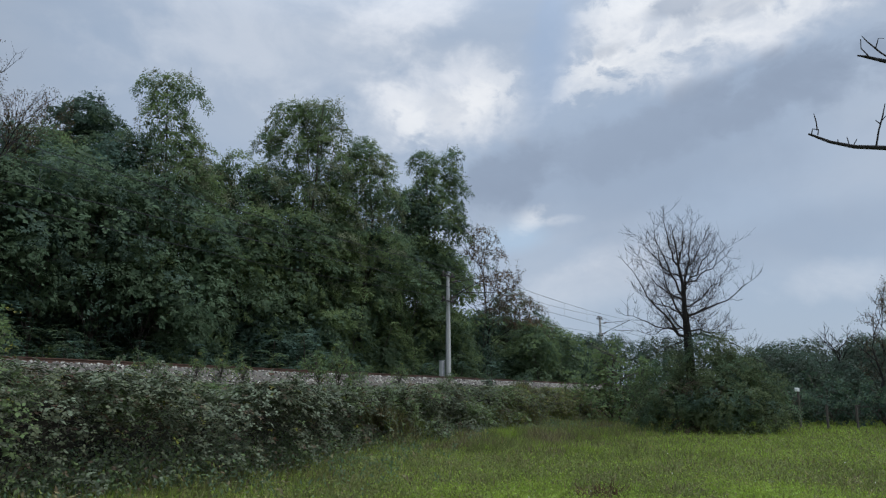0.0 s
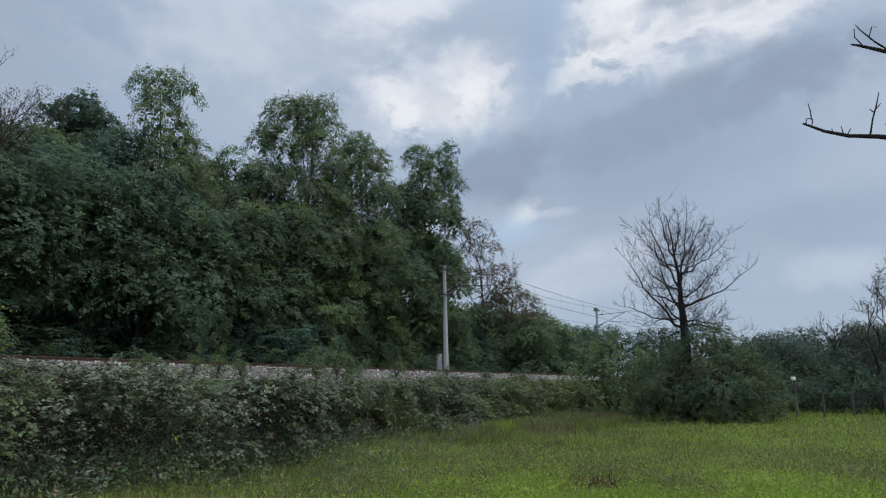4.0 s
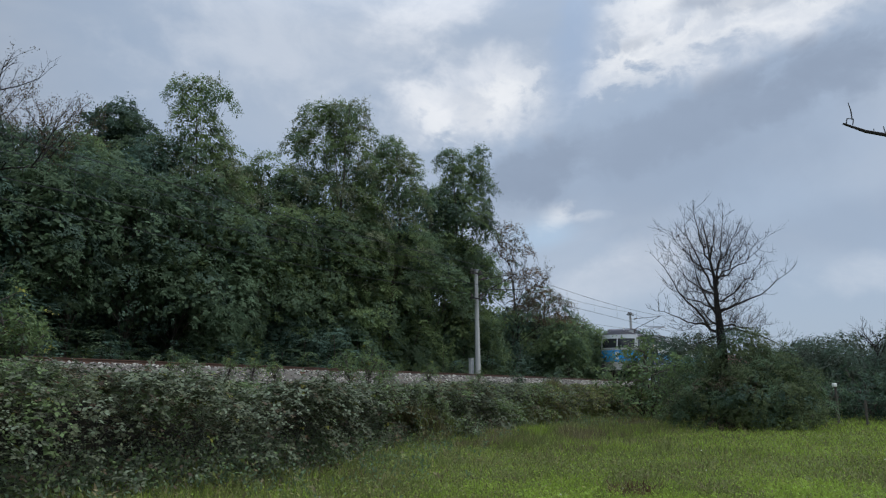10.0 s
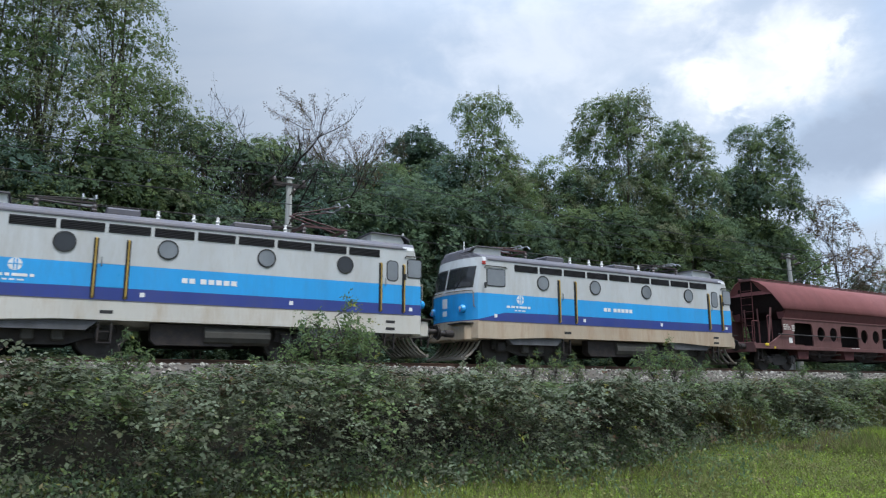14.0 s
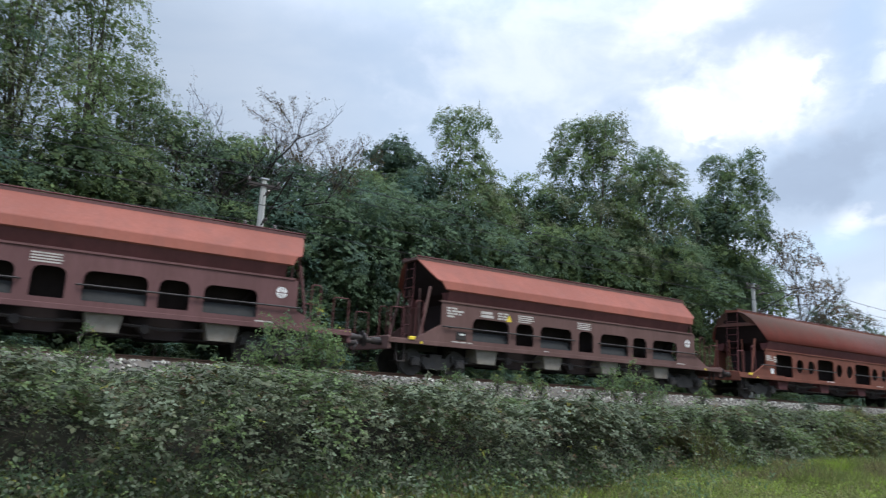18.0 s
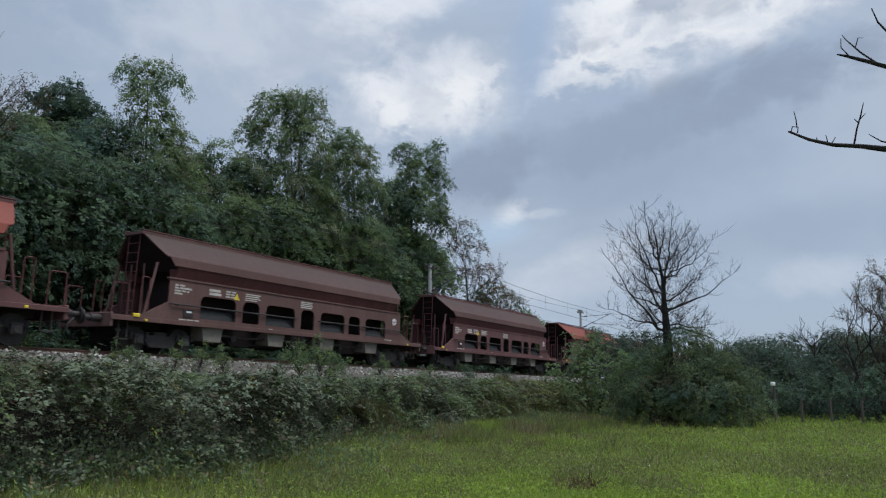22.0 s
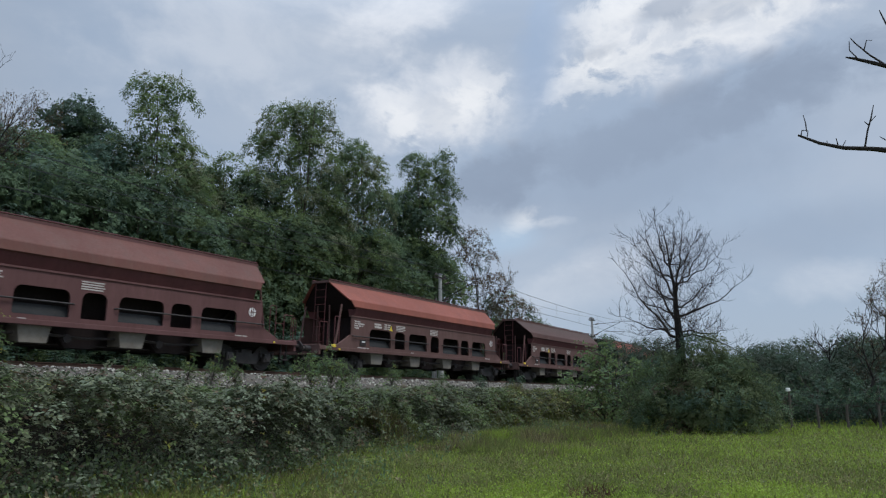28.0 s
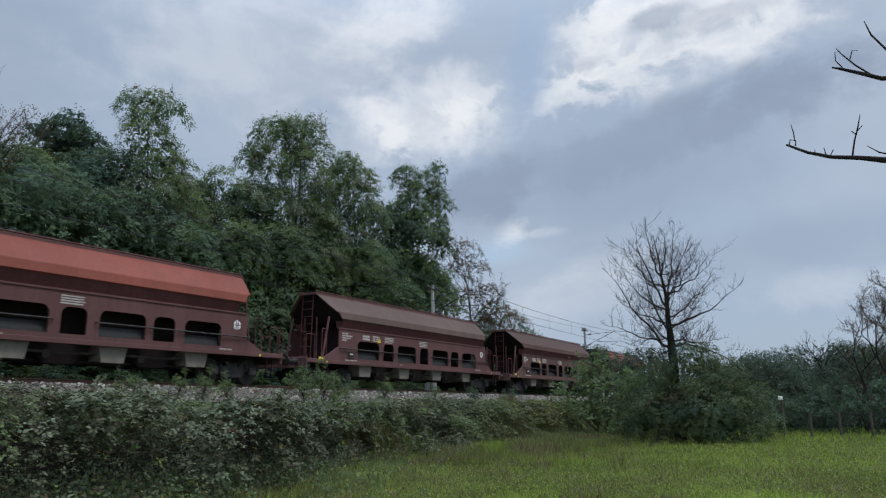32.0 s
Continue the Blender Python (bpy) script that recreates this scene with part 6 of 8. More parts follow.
# stock trees, planted again and again with their own turn and size
STOCK = []
for k, (hh, ww, mats, shares, label, sp, low, per, ll) in enumerate((
        (18.0, 8.0, *ROB, "tall mid-green robinia tree in full leaf", 1300, 0.52, 8, 0.22),
        (18.0, 8.0, *BLUE, "tall blue-green tree in full leaf", 1300, 0.52, 8, 0.22),
        (18.0, 8.5, *DARK, "tall dark-green leafy tree", 1300, 0.52, 8, 0.22),
        (5.6, 6.2, *BLUE, "low leafy tree with drooping boughs", 1100, 0.04, 8, 0.22),
        (5.6, 6.4, ("leaf_robinia", "leaf_light"), (0.6, 0.4), "low light-green leafy tree", 1100, 0.04, 8, 0.22),
        (2.2, 2.4, ("leaf_light", "leaf_robinia"), (0.6, 0.4), "leafy green shrub on a bank", 170, 0.10, 8, 0.10),
        (2.2, 2.6, *DARK, "small dark-green leafy shrub", 170, 0.08, 8, 0.10),
        (2.2, 1.9, ("leaf_light", "leaf_robinia", "leaf_yellow"), (0.5, 0.35, 0.15), "yellow-green leafy shrub on a bank", 170, 0.15, 8, 0.10),
        (11.5, 7.0, *ROB, "mid-green robinia tree in full leaf", 1600, 0.28, 8, 0.22),
        (11.5, 7.0, *BLUE, "blue-green leafy tree with dense boughs", 1600, 0.28, 8, 0.22),
        (11.5, 7.0, ("leaf_robinia", "leaf_dark"), (0.5, 0.5), "dark-green leafy tree of the wood", 1600, 0.28, 8, 0.22),
        (18.0, 6.8, ("leaf_light", "leaf_robinia", "leaf_pale"), (0.45, 0.15, 0.40), "tall airy light-green robinia tree", 3000, 0.24, 10, 0.125),
        (18.0, 6.4, ("leaf_light", "leaf_blue", "leaf_pale"), (0.45, 0.1, 0.45), "tall airy pale-green tree with thin boughs", 3000, 0.24, 10, 0.125),
        (5.6, 6.0, ("leaf_grey", "leaf_dark"), (0.6, 0.4), "dull grey-green hedgerow tree in full leaf", 1100, 0.04, 8, 0.15),
        (10.0, 9.0, *DARK, "dark-green leafy tree deep in the wood", 420, 0.06, 8, 0.28))):
    rng = np.random.default_rng(100 + k)
    lobes = auto_lobes(rng, hh, ww, low, 22 if hh > 10 else 17 if hh > 4 else 10, 0.45)
    if hh < 4:
        # ragged shrubs: shoots of uneven height
        lobes = [(x * 1.25, y * 1.25, z * rng.uniform(0.55, 1.05), r * 0.55, rh * 0.95) for x, y, z, r, rh in lobes + auto_lobes(rng, hh, ww, low, 8, 0.6)]
    t = plant("tree" if hh > 4 else "shrub", label, "tree" if hh > 4 else "shrub", turned(Vector((0, 0, 0))), lobes, hh, 0.010 * hh if hh > 4 else 0.015, sp, per, 0.5 if hh > 4 else 0.25, 0.5,
              ll, ll * 0.45, mats, shares, 200 + k, group="trees of the wood" if hh > 4 else "shrubs along the track", full=110 if ll < 0.12 and hh > 4 else 50, core=60 if k == 14 else 26 if hh > 4 else 4)
    STOCK.append([t, hh, False])


def put(k, p, height, deg):
    t, hh, used = STOCK[k]
    m = turned(p, deg, height / hh)
    if not used:
        t.matrix_basis = m
        STOCK[k][2] = True
        return t
    o = copy_thing(t, m)
    o.matrix_basis = m
    return o


rng = random.Random(7)
# back row: tall trees along the wood's skyline (direction, distance, elevation of the top, stock)
for az, d, el, k in ((-84, 29, 28, 12), (-79.5, 27, 27, 11), (-75, 28, 28, 12), (-70.5, 27, 30.8, 11), (-65.5, 28, 30, 12), (-60.5, 27.5, 31.0, 11), (-56.2, 28, 31.2, 12), (-52.6, 29, 31, 11), (-48.6, 30, 23.5, 12),
                     (-45.5, 31, 21.0, 0), (-42.8, 32, 19.6, 2), (-40.2, 32, 20.2, 0), (-38.0, 33, 18.8, 1), (-36.2, 33, 18.4, 2), (-32.5, 35, 18.4, 1), (-30.2, 36, 18.6, 0), (-25.4, 37, 18.8, 1), (-19.0, 40, 17.4, 0), (-14.2, 41, 17.5, 2), (-8.8, 43, 17.5, 1), (-3.9, 46, 16.5, 2), (-1.5, 47, 15.5, 0), (5.4, 54, 5.6, 1)):
    p, h = behind(az, d, el, 8.5)
    put(k, p, h, rng.uniform(0, 360))
# second row
for az, d, el, k in ((-82, 25, 20, 0), (-77, 24.5, 17, 0), (-72, 24.5, 19, 1), (-67.5, 24, 16, 0), (-63, 24, 19, 0), (-58, 24, 17, 1), (-53.5, 25, 19, 0), (-49.5, 25.5, 17, 0), (-45, 26.5, 15.5, 2), (-41, 27.5, 14.5, 0), (-37, 28.5, 16, 1),
                     (-33.5, 29.5, 16.5, 2), (-30, 30.5, 17, 2), (-26.5, 31.5, 16.5, 2), (-23, 32.5, 16.5, 2), (-19.5, 33.5, 14, 2), (-16, 34.5, 14.0, 0), (-12.5, 36, 14, 0), (-9.2, 37.5, 13.5, 0), (-6, 39.5, 13, 0), (-3.0, 41.5, 12.5, 0), (0, 44, 11.5, 0), (3, 47, 6.6, 1), (5.8, 49, 5.2, 0)):
    p, h = behind(az, d, el, 7.0)
    put(8 + k, p, h, rng.uniform(0, 360))
# low boughs right behind the track
for i in range(32):
    s = -47 + i * 2.8 + rng.uniform(-0.5, 0.5)
    for v, h, ks in ((-6.9, rng.uniform(2.6, 4.4), (3, 4, 3)), (-9.6, rng.uniform(5.0, 7.0), (3, 4))):
        if v > -8 and -32 < s < -9 and i % 4:
            continue
        p = beside(s + rng.uniform(-0.6, 0.6), v + rng.uniform(-0.5, 0.3))
        p.z = lay(s, v) - 0.3
        put(4 if s > -3 else rng.choice((3, 3, ks[1])), p, h, rng.uniform(0, 360))
for i in range(58):
    s = -46 + i * 1.5 + rng.uniform(-0.5, 0.5)
    if -32 < s < -9 and i % 3:
        continue
    p = beside(s, -4.9 + rng.uniform(-0.5, 0.3))
    p.z = lay(s, -5.0) - 0.15
    put(rng.choice((5, 5, 5, 6) if s > -24 else (5, 6, 6, 6)), p, rng.uniform(0.9, 1.9), rng.uniform(0, 360))


# young shoots with long feathered fronds, in front of the wood
def frond_shrub(seed, label, mats, shares):
    g = np.random.default_rng(seed)
    t = empty("shrub", turned(Vector((0, 0, 0))))
    tagged(t, label, "shrub", "fronded shrubs at the wood's edge")
    sh = Shape()
    pos, d, nm, L, kind = [], [], [], [], []
    for _ in range(7):
        foot = np.array([g.normal(scale=0.45), g.normal(scale=0.3), 0.0])
        top = foot + np.array([g.normal(scale=0.35), g.normal(scale=0.35), g.uniform(0.9, 1.9)])
        sh.tube([Vector(foot) - Vector((0, 0, 0.1)), Vector(top)], [0.016, 0.008], 5)
        slot = g.choice(len(mats), p=shares)
        for q in range(9):
            a = q * 2.4 + g.uniform(-0.4, 0.4)
            base = top + (foot - top) * g.uniform(0, 0.55) * (q / 8)
            out = np.array([math.cos(a), math.sin(a), 0.0])
            side = np.array([-out[1], out[0], 0.0])
            long, rise, sag = g.uniform(0.55, 0.95), g.uniform(0.25, 0.75), g.uniform(0.5, 1.0)
            for i in range(1, 11):
                w = i / 10
                mid = base + out * long * w + np.array([0, 0, long * (rise * w - sag * w * w)])
                for turn in (-1, 1):
                    pos.append(mid)
                    d.append(side * turn + out * 0.55 + np.array([0, 0, -0.22]) + g.normal(scale=0.10, size=3))
                    nm.append(np.array([0, 0, 1.0]) + out * 0.3 + g.normal(scale=0.12, size=3))
                    L.append(g.uniform(0.15, 0.19) * (0.55 + 0.9 * w * (1.25 - w)))
                    kind.append(slot)
    part("stem", sh, M["bark"], t)
    L = np.array(L)
    f = new("foliage", leaf_mesh("frond_leaves", np.array(pos), np.array(d), np.array(nm), L, L * 0.34, [M[k] for k in mats], np.array(kind), 0.08))
    f.parent = t
    return t


FRONDS = [[frond_shrub(61, "blue-green shrub with long feathered fronds", ("leaf_blue", "leaf_robinia"), (0.7, 0.3)), 2.2, False],
          [frond_shrub(62, "light-green shrub with long feathered fronds", ("leaf_light", "leaf_blue"), (0.5, 0.5)), 2.2, False]]
STOCK += FRONDS
edge_rng = random.Random(23)
for i in range(64):
    s = -46 + i * 1.15 + edge_rng.uniform(-0.5, 0.5)
    v = -4.7 - 0.75 * (i % 3) + edge_rng.uniform(-0.25, 0.25)
    if -31 < s < -22 and i % 4:
        continue
    p = beside(s, v)
    p.z = lay(s, v) - 0.1
    put(15 + (edge_rng.random() < 0.2), p, (1.9, 3.0, 4.3)[i % 3] * edge_rng.uniform(0.8, 1.15), edge_rng.uniform(0, 360))

# the wood goes on behind
for i in range(26):
    s = -52 + i * 4.2 + rng.uniform(-1, 1)
    p = beside(s, -17 - 4 * (i % 2))
    p.z = lay(s, -18) - 0.3
    put(14, p, rng.uniform(9.0, 11.0) if i < 18 else rng.uniform(6.0, 7.5), rng.uniform(0, 360))

for i in range(18):
    s = -46 + i * 4.0 + rng.uniform(-1, 1)
    p = beside(s, -12.5)
    p.z = lay(s, -12.5) - 0.3
    put(14, p, rng.uniform(6.0, 7.5), rng.uniform(0, 360))

# beyond the bend and the right-hand hedges
for az, d, el, k in ((7.6, 58, 5.0, 4), (9.2, 62, 4.6, 4), (10.8, 66, 4.3, 3), (12.4, 66, 4.2, 13), (14.0, 62, 4.3, 13), (16.0, 60, 4.0, 13), (18, 58, 3.8, 13), (21.5, 58, 2.8, 13), (24, 60, 3.2, 13), (26, 62, 2.6, 13), (27.6, 62, 3.5, 13), (29.2, 60, 2.8, 13), (30.8, 60, 3.6, 13), (33, 57, 3.4, 13), (35, 56, 4.0, 13), (37.5, 54, 5.2, 13), (22.6, 50, 2.6, 13), (23.8, 49, 2.5, 13), (25.1, 50, 3.0, 13), (26.4, 52, 3.3, 13), (27.3, 49, 2.4, 13), (28.5, 51, 2.1, 13), (29.8, 50, 1.9, 13), (31.0, 52, 3.7, 13), (32.2, 50, 2.7, 13), (33.5, 51, 3.2, 13), (34.8, 50, 2.6, 13), (36.3, 50, 3.4, 13)):
    p, h = tree_to(az, d, el)
    put(k, p, h + 0.3, rng.uniform(0, 360))
for az, d, el, k in ((13.9, 41, 4.7, 5), (12.6, 41.5, 3.6, 5), (15.3, 40, 3.0, 5), (26.0, 44, 1.5, 6), (28.2, 45, 1.9, 6), (29.9, 44, 1.2, 6), (31.6, 42, 2.0, 6), (33.8, 41, 2.4, 6), (36, 40, 3, 13)):
    p, h = tree_to(az, d, el)
    put(k, p, max(1.0, h), rng.uniform(0, 360))
# the round bush round the dead tree's foot
key_tree(20.1, 33.2, 4.5, [(sx * 1.08, sy, sz, sr, sh) for sx, sy, sz, sr, sh in [(0.2, 0, 0.8, 1.2, 0.8), (-1.3, 0.2, 1.5, 1.1, 0.9), (1.3, 0, 1.3, 1.1, 0.8), (0.2, -0.4, 2.0, 1.7, 1.2), (-1.9, 0, 2.6, 1.1, 1.0), (2.0, 0.1, 2.5, 1.1, 1.0), (0.3, 0.4, 3.0, 1.8, 1.3),
                           (-1.6, -0.3, 3.4, 1.3, 0.8), (1.7, -0.3, 3.4, 1.4, 0.8), (2.6, 0, 3.5, 0.9, 0.6), (-2.5, 0, 3.6, 0.8, 0.5), (0.1, -1.0, 3.4, 1.5, 0.8), (0.2, -1.3, 2.6, 1.4, 1.1), (-1.0, -1.0, 2.8, 1.2, 1.0), (1.2, -1.0, 2.7, 1.2, 1.0), (-0.9, -0.6, 4.1, 1.5, 0.9), (1.0, -0.6, 4.1, 1.5, 0.9)]],
         "dark rounded bush grown round a dead tree's foot", ("leaf_hedge", "leaf_robinia", "leaf_dark", "leaf_brown"), (0.68, 0.18, 0.09, 0.05), 19, 3200, 0.09, 0.045, 9, 0.35, 0.25, 0.05, clear=-99, full=150)


# ---- bare trees ----
def twigs(sh, rng, a, d, length, r, depth, up=0.25, spread=0.7):
    """A limb that forks into finer and finer twigs."""
    pts, p, q = [a], a.copy(), d.normalized()
    n = 4 if depth > 1 else 3
    for i in range(n):
        q = (q + Vector((rng.gauss(0, 0.16), rng.gauss(0, 0.16), rng.gauss(up * 0.35, 0.14)))).normalized()
        p = p + q * (length / n)
        pts.append(p.copy())
    sh.tube(pts, [r * (1 - 0.62 * i / n) for i in range(n + 1)], 6 if r > 0.04 else 4, cap=False)
    if depth == 0:
        return
    kids = rng.randint(3, 4)
    for k in range(kids):
        f = rng.uniform(0.3, 1.0) * n
        i = min(n - 1, int(f))
        o = pts[i].lerp(pts[i + 1], f - i)
        side = Vector((rng.gauss(0, 1), rng.gauss(0, 1), rng.gauss(0.2, 0.8))).normalized()
        twigs(sh, rng, o, q * (1 - spread * 0.6) + side * spread + Vector((0, 0, up)), length * rng.uniform(0.42, 0.68), max(0.005, r * rng.uniform(0.42, 0.58)), depth - 1, up, spread)


def dead_tree():
    d = 34.0
    p = polar(19.1, d)
    p.z = foot_of(p.x, p.y)
    t = empty("dead_tree", turned(p, -19.1))
    tagged(t, "bare dead tree with dark forked branches above a bush", "tree")
    r2 = random.Random(3)
    sh = Shape()
    trunk = [Vector((0.05, 0, -0.2)), Vector((0.0, 0, 2.2)), Vector((0.0, 0.05, 4.2)), Vector((-0.06, 0, 5.4)), Vector((-0.05, 0.05, 6.6)), Vector((-0.18, 0, 7.4)), Vector((-0.24, 0.1, 8.4)), Vector((-0.40, 0.1, 9.5))]
    sh.tube(trunk, [0.27, 0.23, 0.19, 0.12, 0.085, 0.055, 0.032, 0.010], 9)
    part("trunk", sh, M["deadbark"], t)
    main = []
    # where a limb leaves the trunk, how far out and how high it ends, how much it sags on the way
    limbs_of = [(5.3, -2.5, 6.3, 0.25), (4.15, -3.0, 8.0, 0.5), (4.9, -1.4, 8.7, 0.7), (5.2, 3.3, 6.5, 0.45), (6.7, 2.3, 7.9, 0.3), (4.2, 3.3, 3.1, -0.75), (4.1, 1.0, 4.9, 0.1), (4.1, -1.5, 3.5, -0.1), (4.3, -3.2, 5.3, 0.05),
                (6.0, -1.4, 9.4, 0.4), (6.2, 0.6, 9.5, 0.35), (7.2, -0.9, 9.8, 0.2), (6.5, 1.7, 8.5, 0.3), (5.6, 2.2, 7.0, 0.3), (4.5, 2.4, 4.6, 0.2), (4.6, -2.2, 4.4, -0.15), (7.6, 0.2, 9.8, 0.15), (5.9, -2.1, 7.4, 0.3), (5.0, 1.7, 6.6, 0.3), (6.9, -1.9, 8.6, 0.3), (7.0, 1.2, 9.0, 0.25), (4.4, -1.6, 6.6, 0.4)]
    for k, (z, out, high, sag) in enumerate(limbs_of):
        i = max(j for j in range(len(trunk) - 1) if trunk[j].z <= z)
        p = trunk[i].lerp(trunk[i + 1], (z - trunk[i].z) / (trunk[i + 1].z - trunk[i].z))
        end = Vector((0.84 * out, r2.uniform(-1.5, 1.5), high))
        pts = []
        for j in range(9):
            f = j / 8
            shift = Vector((math.copysign(0.15, out) * sag, 0, -0.6 * sag)) * (4 * f * (1 - f))
            pts.append(p.lerp(end, f) + shift + Vector((r2.gauss(0, 0.05), r2.gauss(0, 0.05), r2.gauss(0, 0.06))) * (1 if j else 0))
        main.append((pts, 0.022 + 0.010 * (end - p).length))
    # thinner limbs to and fro, out to a rounded crown
    for k in range(20):
        turn, z = k * 2.399, 4.4 + 0.2 * k
        i = max(j for j in range(len(trunk) - 1) if trunk[j].z <= z)
        p = trunk[i].lerp(trunk[i + 1], (z - trunk[i].z) / (trunk[i + 1].z - trunk[i].z))
        reach = 2.3 * math.sqrt(max(0.1, 1 - ((z - 5.6) / 4.6) ** 2)) * r2.uniform(0.65, 1.0)
        end = p + Vector((reach * math.cos(turn), reach * math.sin(turn), r2.uniform(0.3, 1.3)))
        main.append(([p.lerp(end, j / 6) + Vector((r2.gauss(0, 0.08), r2.gauss(0, 0.08), r2.gauss(0, 0.05) - 0.9 * j / 6 * (1 - j / 6))) * (1 if j else 0) for j in range(7)], 0.020))
    low = []
    for pts, r in main:
        sh = Shape()
        n = len(pts)
        sh.tube(pts, [r * (1 - 0.88 * i / (n - 1)) for i in range(n)], 6, cap=False)
        for i in range(2, n):
            dirn = (pts[i] - pts[i - 1])
            for _ in range(3):
                o = pts[i - 1].lerp(pts[i], r2.uniform(0.1, 1))
                side = Vector((r2.gauss(0, 1), r2.gauss(0, 1), r2.gauss(0.3, 0.8))).normalized()
                twigs(sh, r2, o, dirn.normalized() * 0.45 + side * 0.9 + Vector((0, 0, 0.25)), r2.uniform(0.4, 1.0), 0.0085, 1, 0.25, 0.65)
        e = pts[-1] - pts[-2]
        for _ in range(2):
            twigs(sh, r2, pts[-1], e.normalized() + Vector((r2.gauss(0, 0.3), r2.gauss(0, 0.3), r2.gauss(0.3, 0.2))), r2.uniform(0.3, 0.6), 0.010, 1)
        part("branch", sh, M["deadbark"], t)
        low += [q for q in sh.v if q[2] < 5.2 and abs(q[0]) < 1.6]
    # a few leaves that hang on low down
    g = np.random.default_rng(4)
    q = np.array(low)[g.integers(0, len(low), 150)] + g.normal(scale=0.05, size=(150, 3))
    cr = new("leaves", leaf_mesh("leaves", q, unit(g, 150), unit(g, 150), g.uniform(0.08, 0.13, 150), g.uniform(0.05, 0.07, 150), [M["leaf_brown"]]))
    cr.parent = t


dead_tree()


def bare_tree(az, d, el, seed, spread=0.6, label="thin bare tree", depth=3, leaves=0, stout=1.0):
    p, h = tree_to(az, d, el)
    t = empty("bare_tree", turned(p, -az))
    tagged(t, label, "tree", "bare trees")
    r2 = random.Random(seed)
    sh = Shape()
    pts = [Vector((0, 0, -0.2))]
    for i in range(1, 7):
        pts.append(Vector((r2.gauss(0, 0.15), r2.gauss(0, 0.15), h * 0.74 * i / 6)))
    sh.tube(pts, [stout * q for q in (0.13, 0.11, 0.09, 0.07, 0.05, 0.03, 0.012)], 7)
    part("trunk", sh, M["deadbark"], t)
    tips = []
    for k in range(13):
        sh = Shape()
        f = r2.uniform(1.6, 6)
        i = min(5, int(f))
        o = pts[i].lerp(pts[i + 1], f - i)
        a = r2.uniform(0, 6.28)
        twigs(sh, r2, o, Vector((math.cos(a) * spread, math.sin(a) * spread, 0.7)), h * r2.uniform(0.16, 0.3), 0.035 * stout, depth - 1, 0.2, 0.6)
        tips += sh.v[len(sh.v) // 5:]
        part("branch", sh, M["deadbark"], t)
    if leaves:
        g = np.random.default_rng(seed)
        tips = np.array(tips)
        q = tips[g.integers(0, len(tips), leaves * 3)] + g.normal(scale=0.08, size=(leaves * 3, 3))
        n = len(q)
        cr = new("leaves", leaf_mesh("leaves", q, unit(g, n), unit(g, n), g.uniform(0.05, 0.10, n), g.uniform(0.03, 0.05, n), [M["leaf_brown"], M["leaf_robinia"], M["leaf_red"]], g.choice(3, n, p=(0.60, 0.08, 0.32))))
        cr.parent = t
    return t


bare_tree(-42.0, 30.8, 23.2, 21, 1.3, "bare grey tree among the leafy trees of the wood", 4, stout=1.7)
bare_tree(-39.3, 31.3, 22.4, 22, 1.4, "bare grey tree with crooked branches", 4, stout=1.7)
bare_tree(-45.0, 30.5, 22.8, 23, 0.6, "half-bare tree with a few leaves on it", leaves=500)
bare_tree(-35.0, 34, 23.4, 24, 0.7, "thin brownish tree with sparse leaves", leaves=3800)
bare_tree(-33.2, 35, 22.8, 25, 0.7, "thin brownish tree with sparse leaves", leaves=3800)
bare_tree(3.6, 58, 13.5, 26, 0.8, "thin bare tree at the end of the wood", leaves=2400)
bare_tree(34.0, 42, 9.6, 30, 0.6, "tall thin tree with sparse grey twigs", 4, 1500)
bare_tree(32.6, 44, 8.4, 27, 0.7, "tall thin tree with sparse grey twigs", 4, 1300)
bare_tree(31.4, 45, 6.6, 28, 0.7, "thin tree with sparse grey twigs", leaves=500)
bare_tree(28.9, 50, 4.8, 29, 0.7, "small bare tree in a hedge")


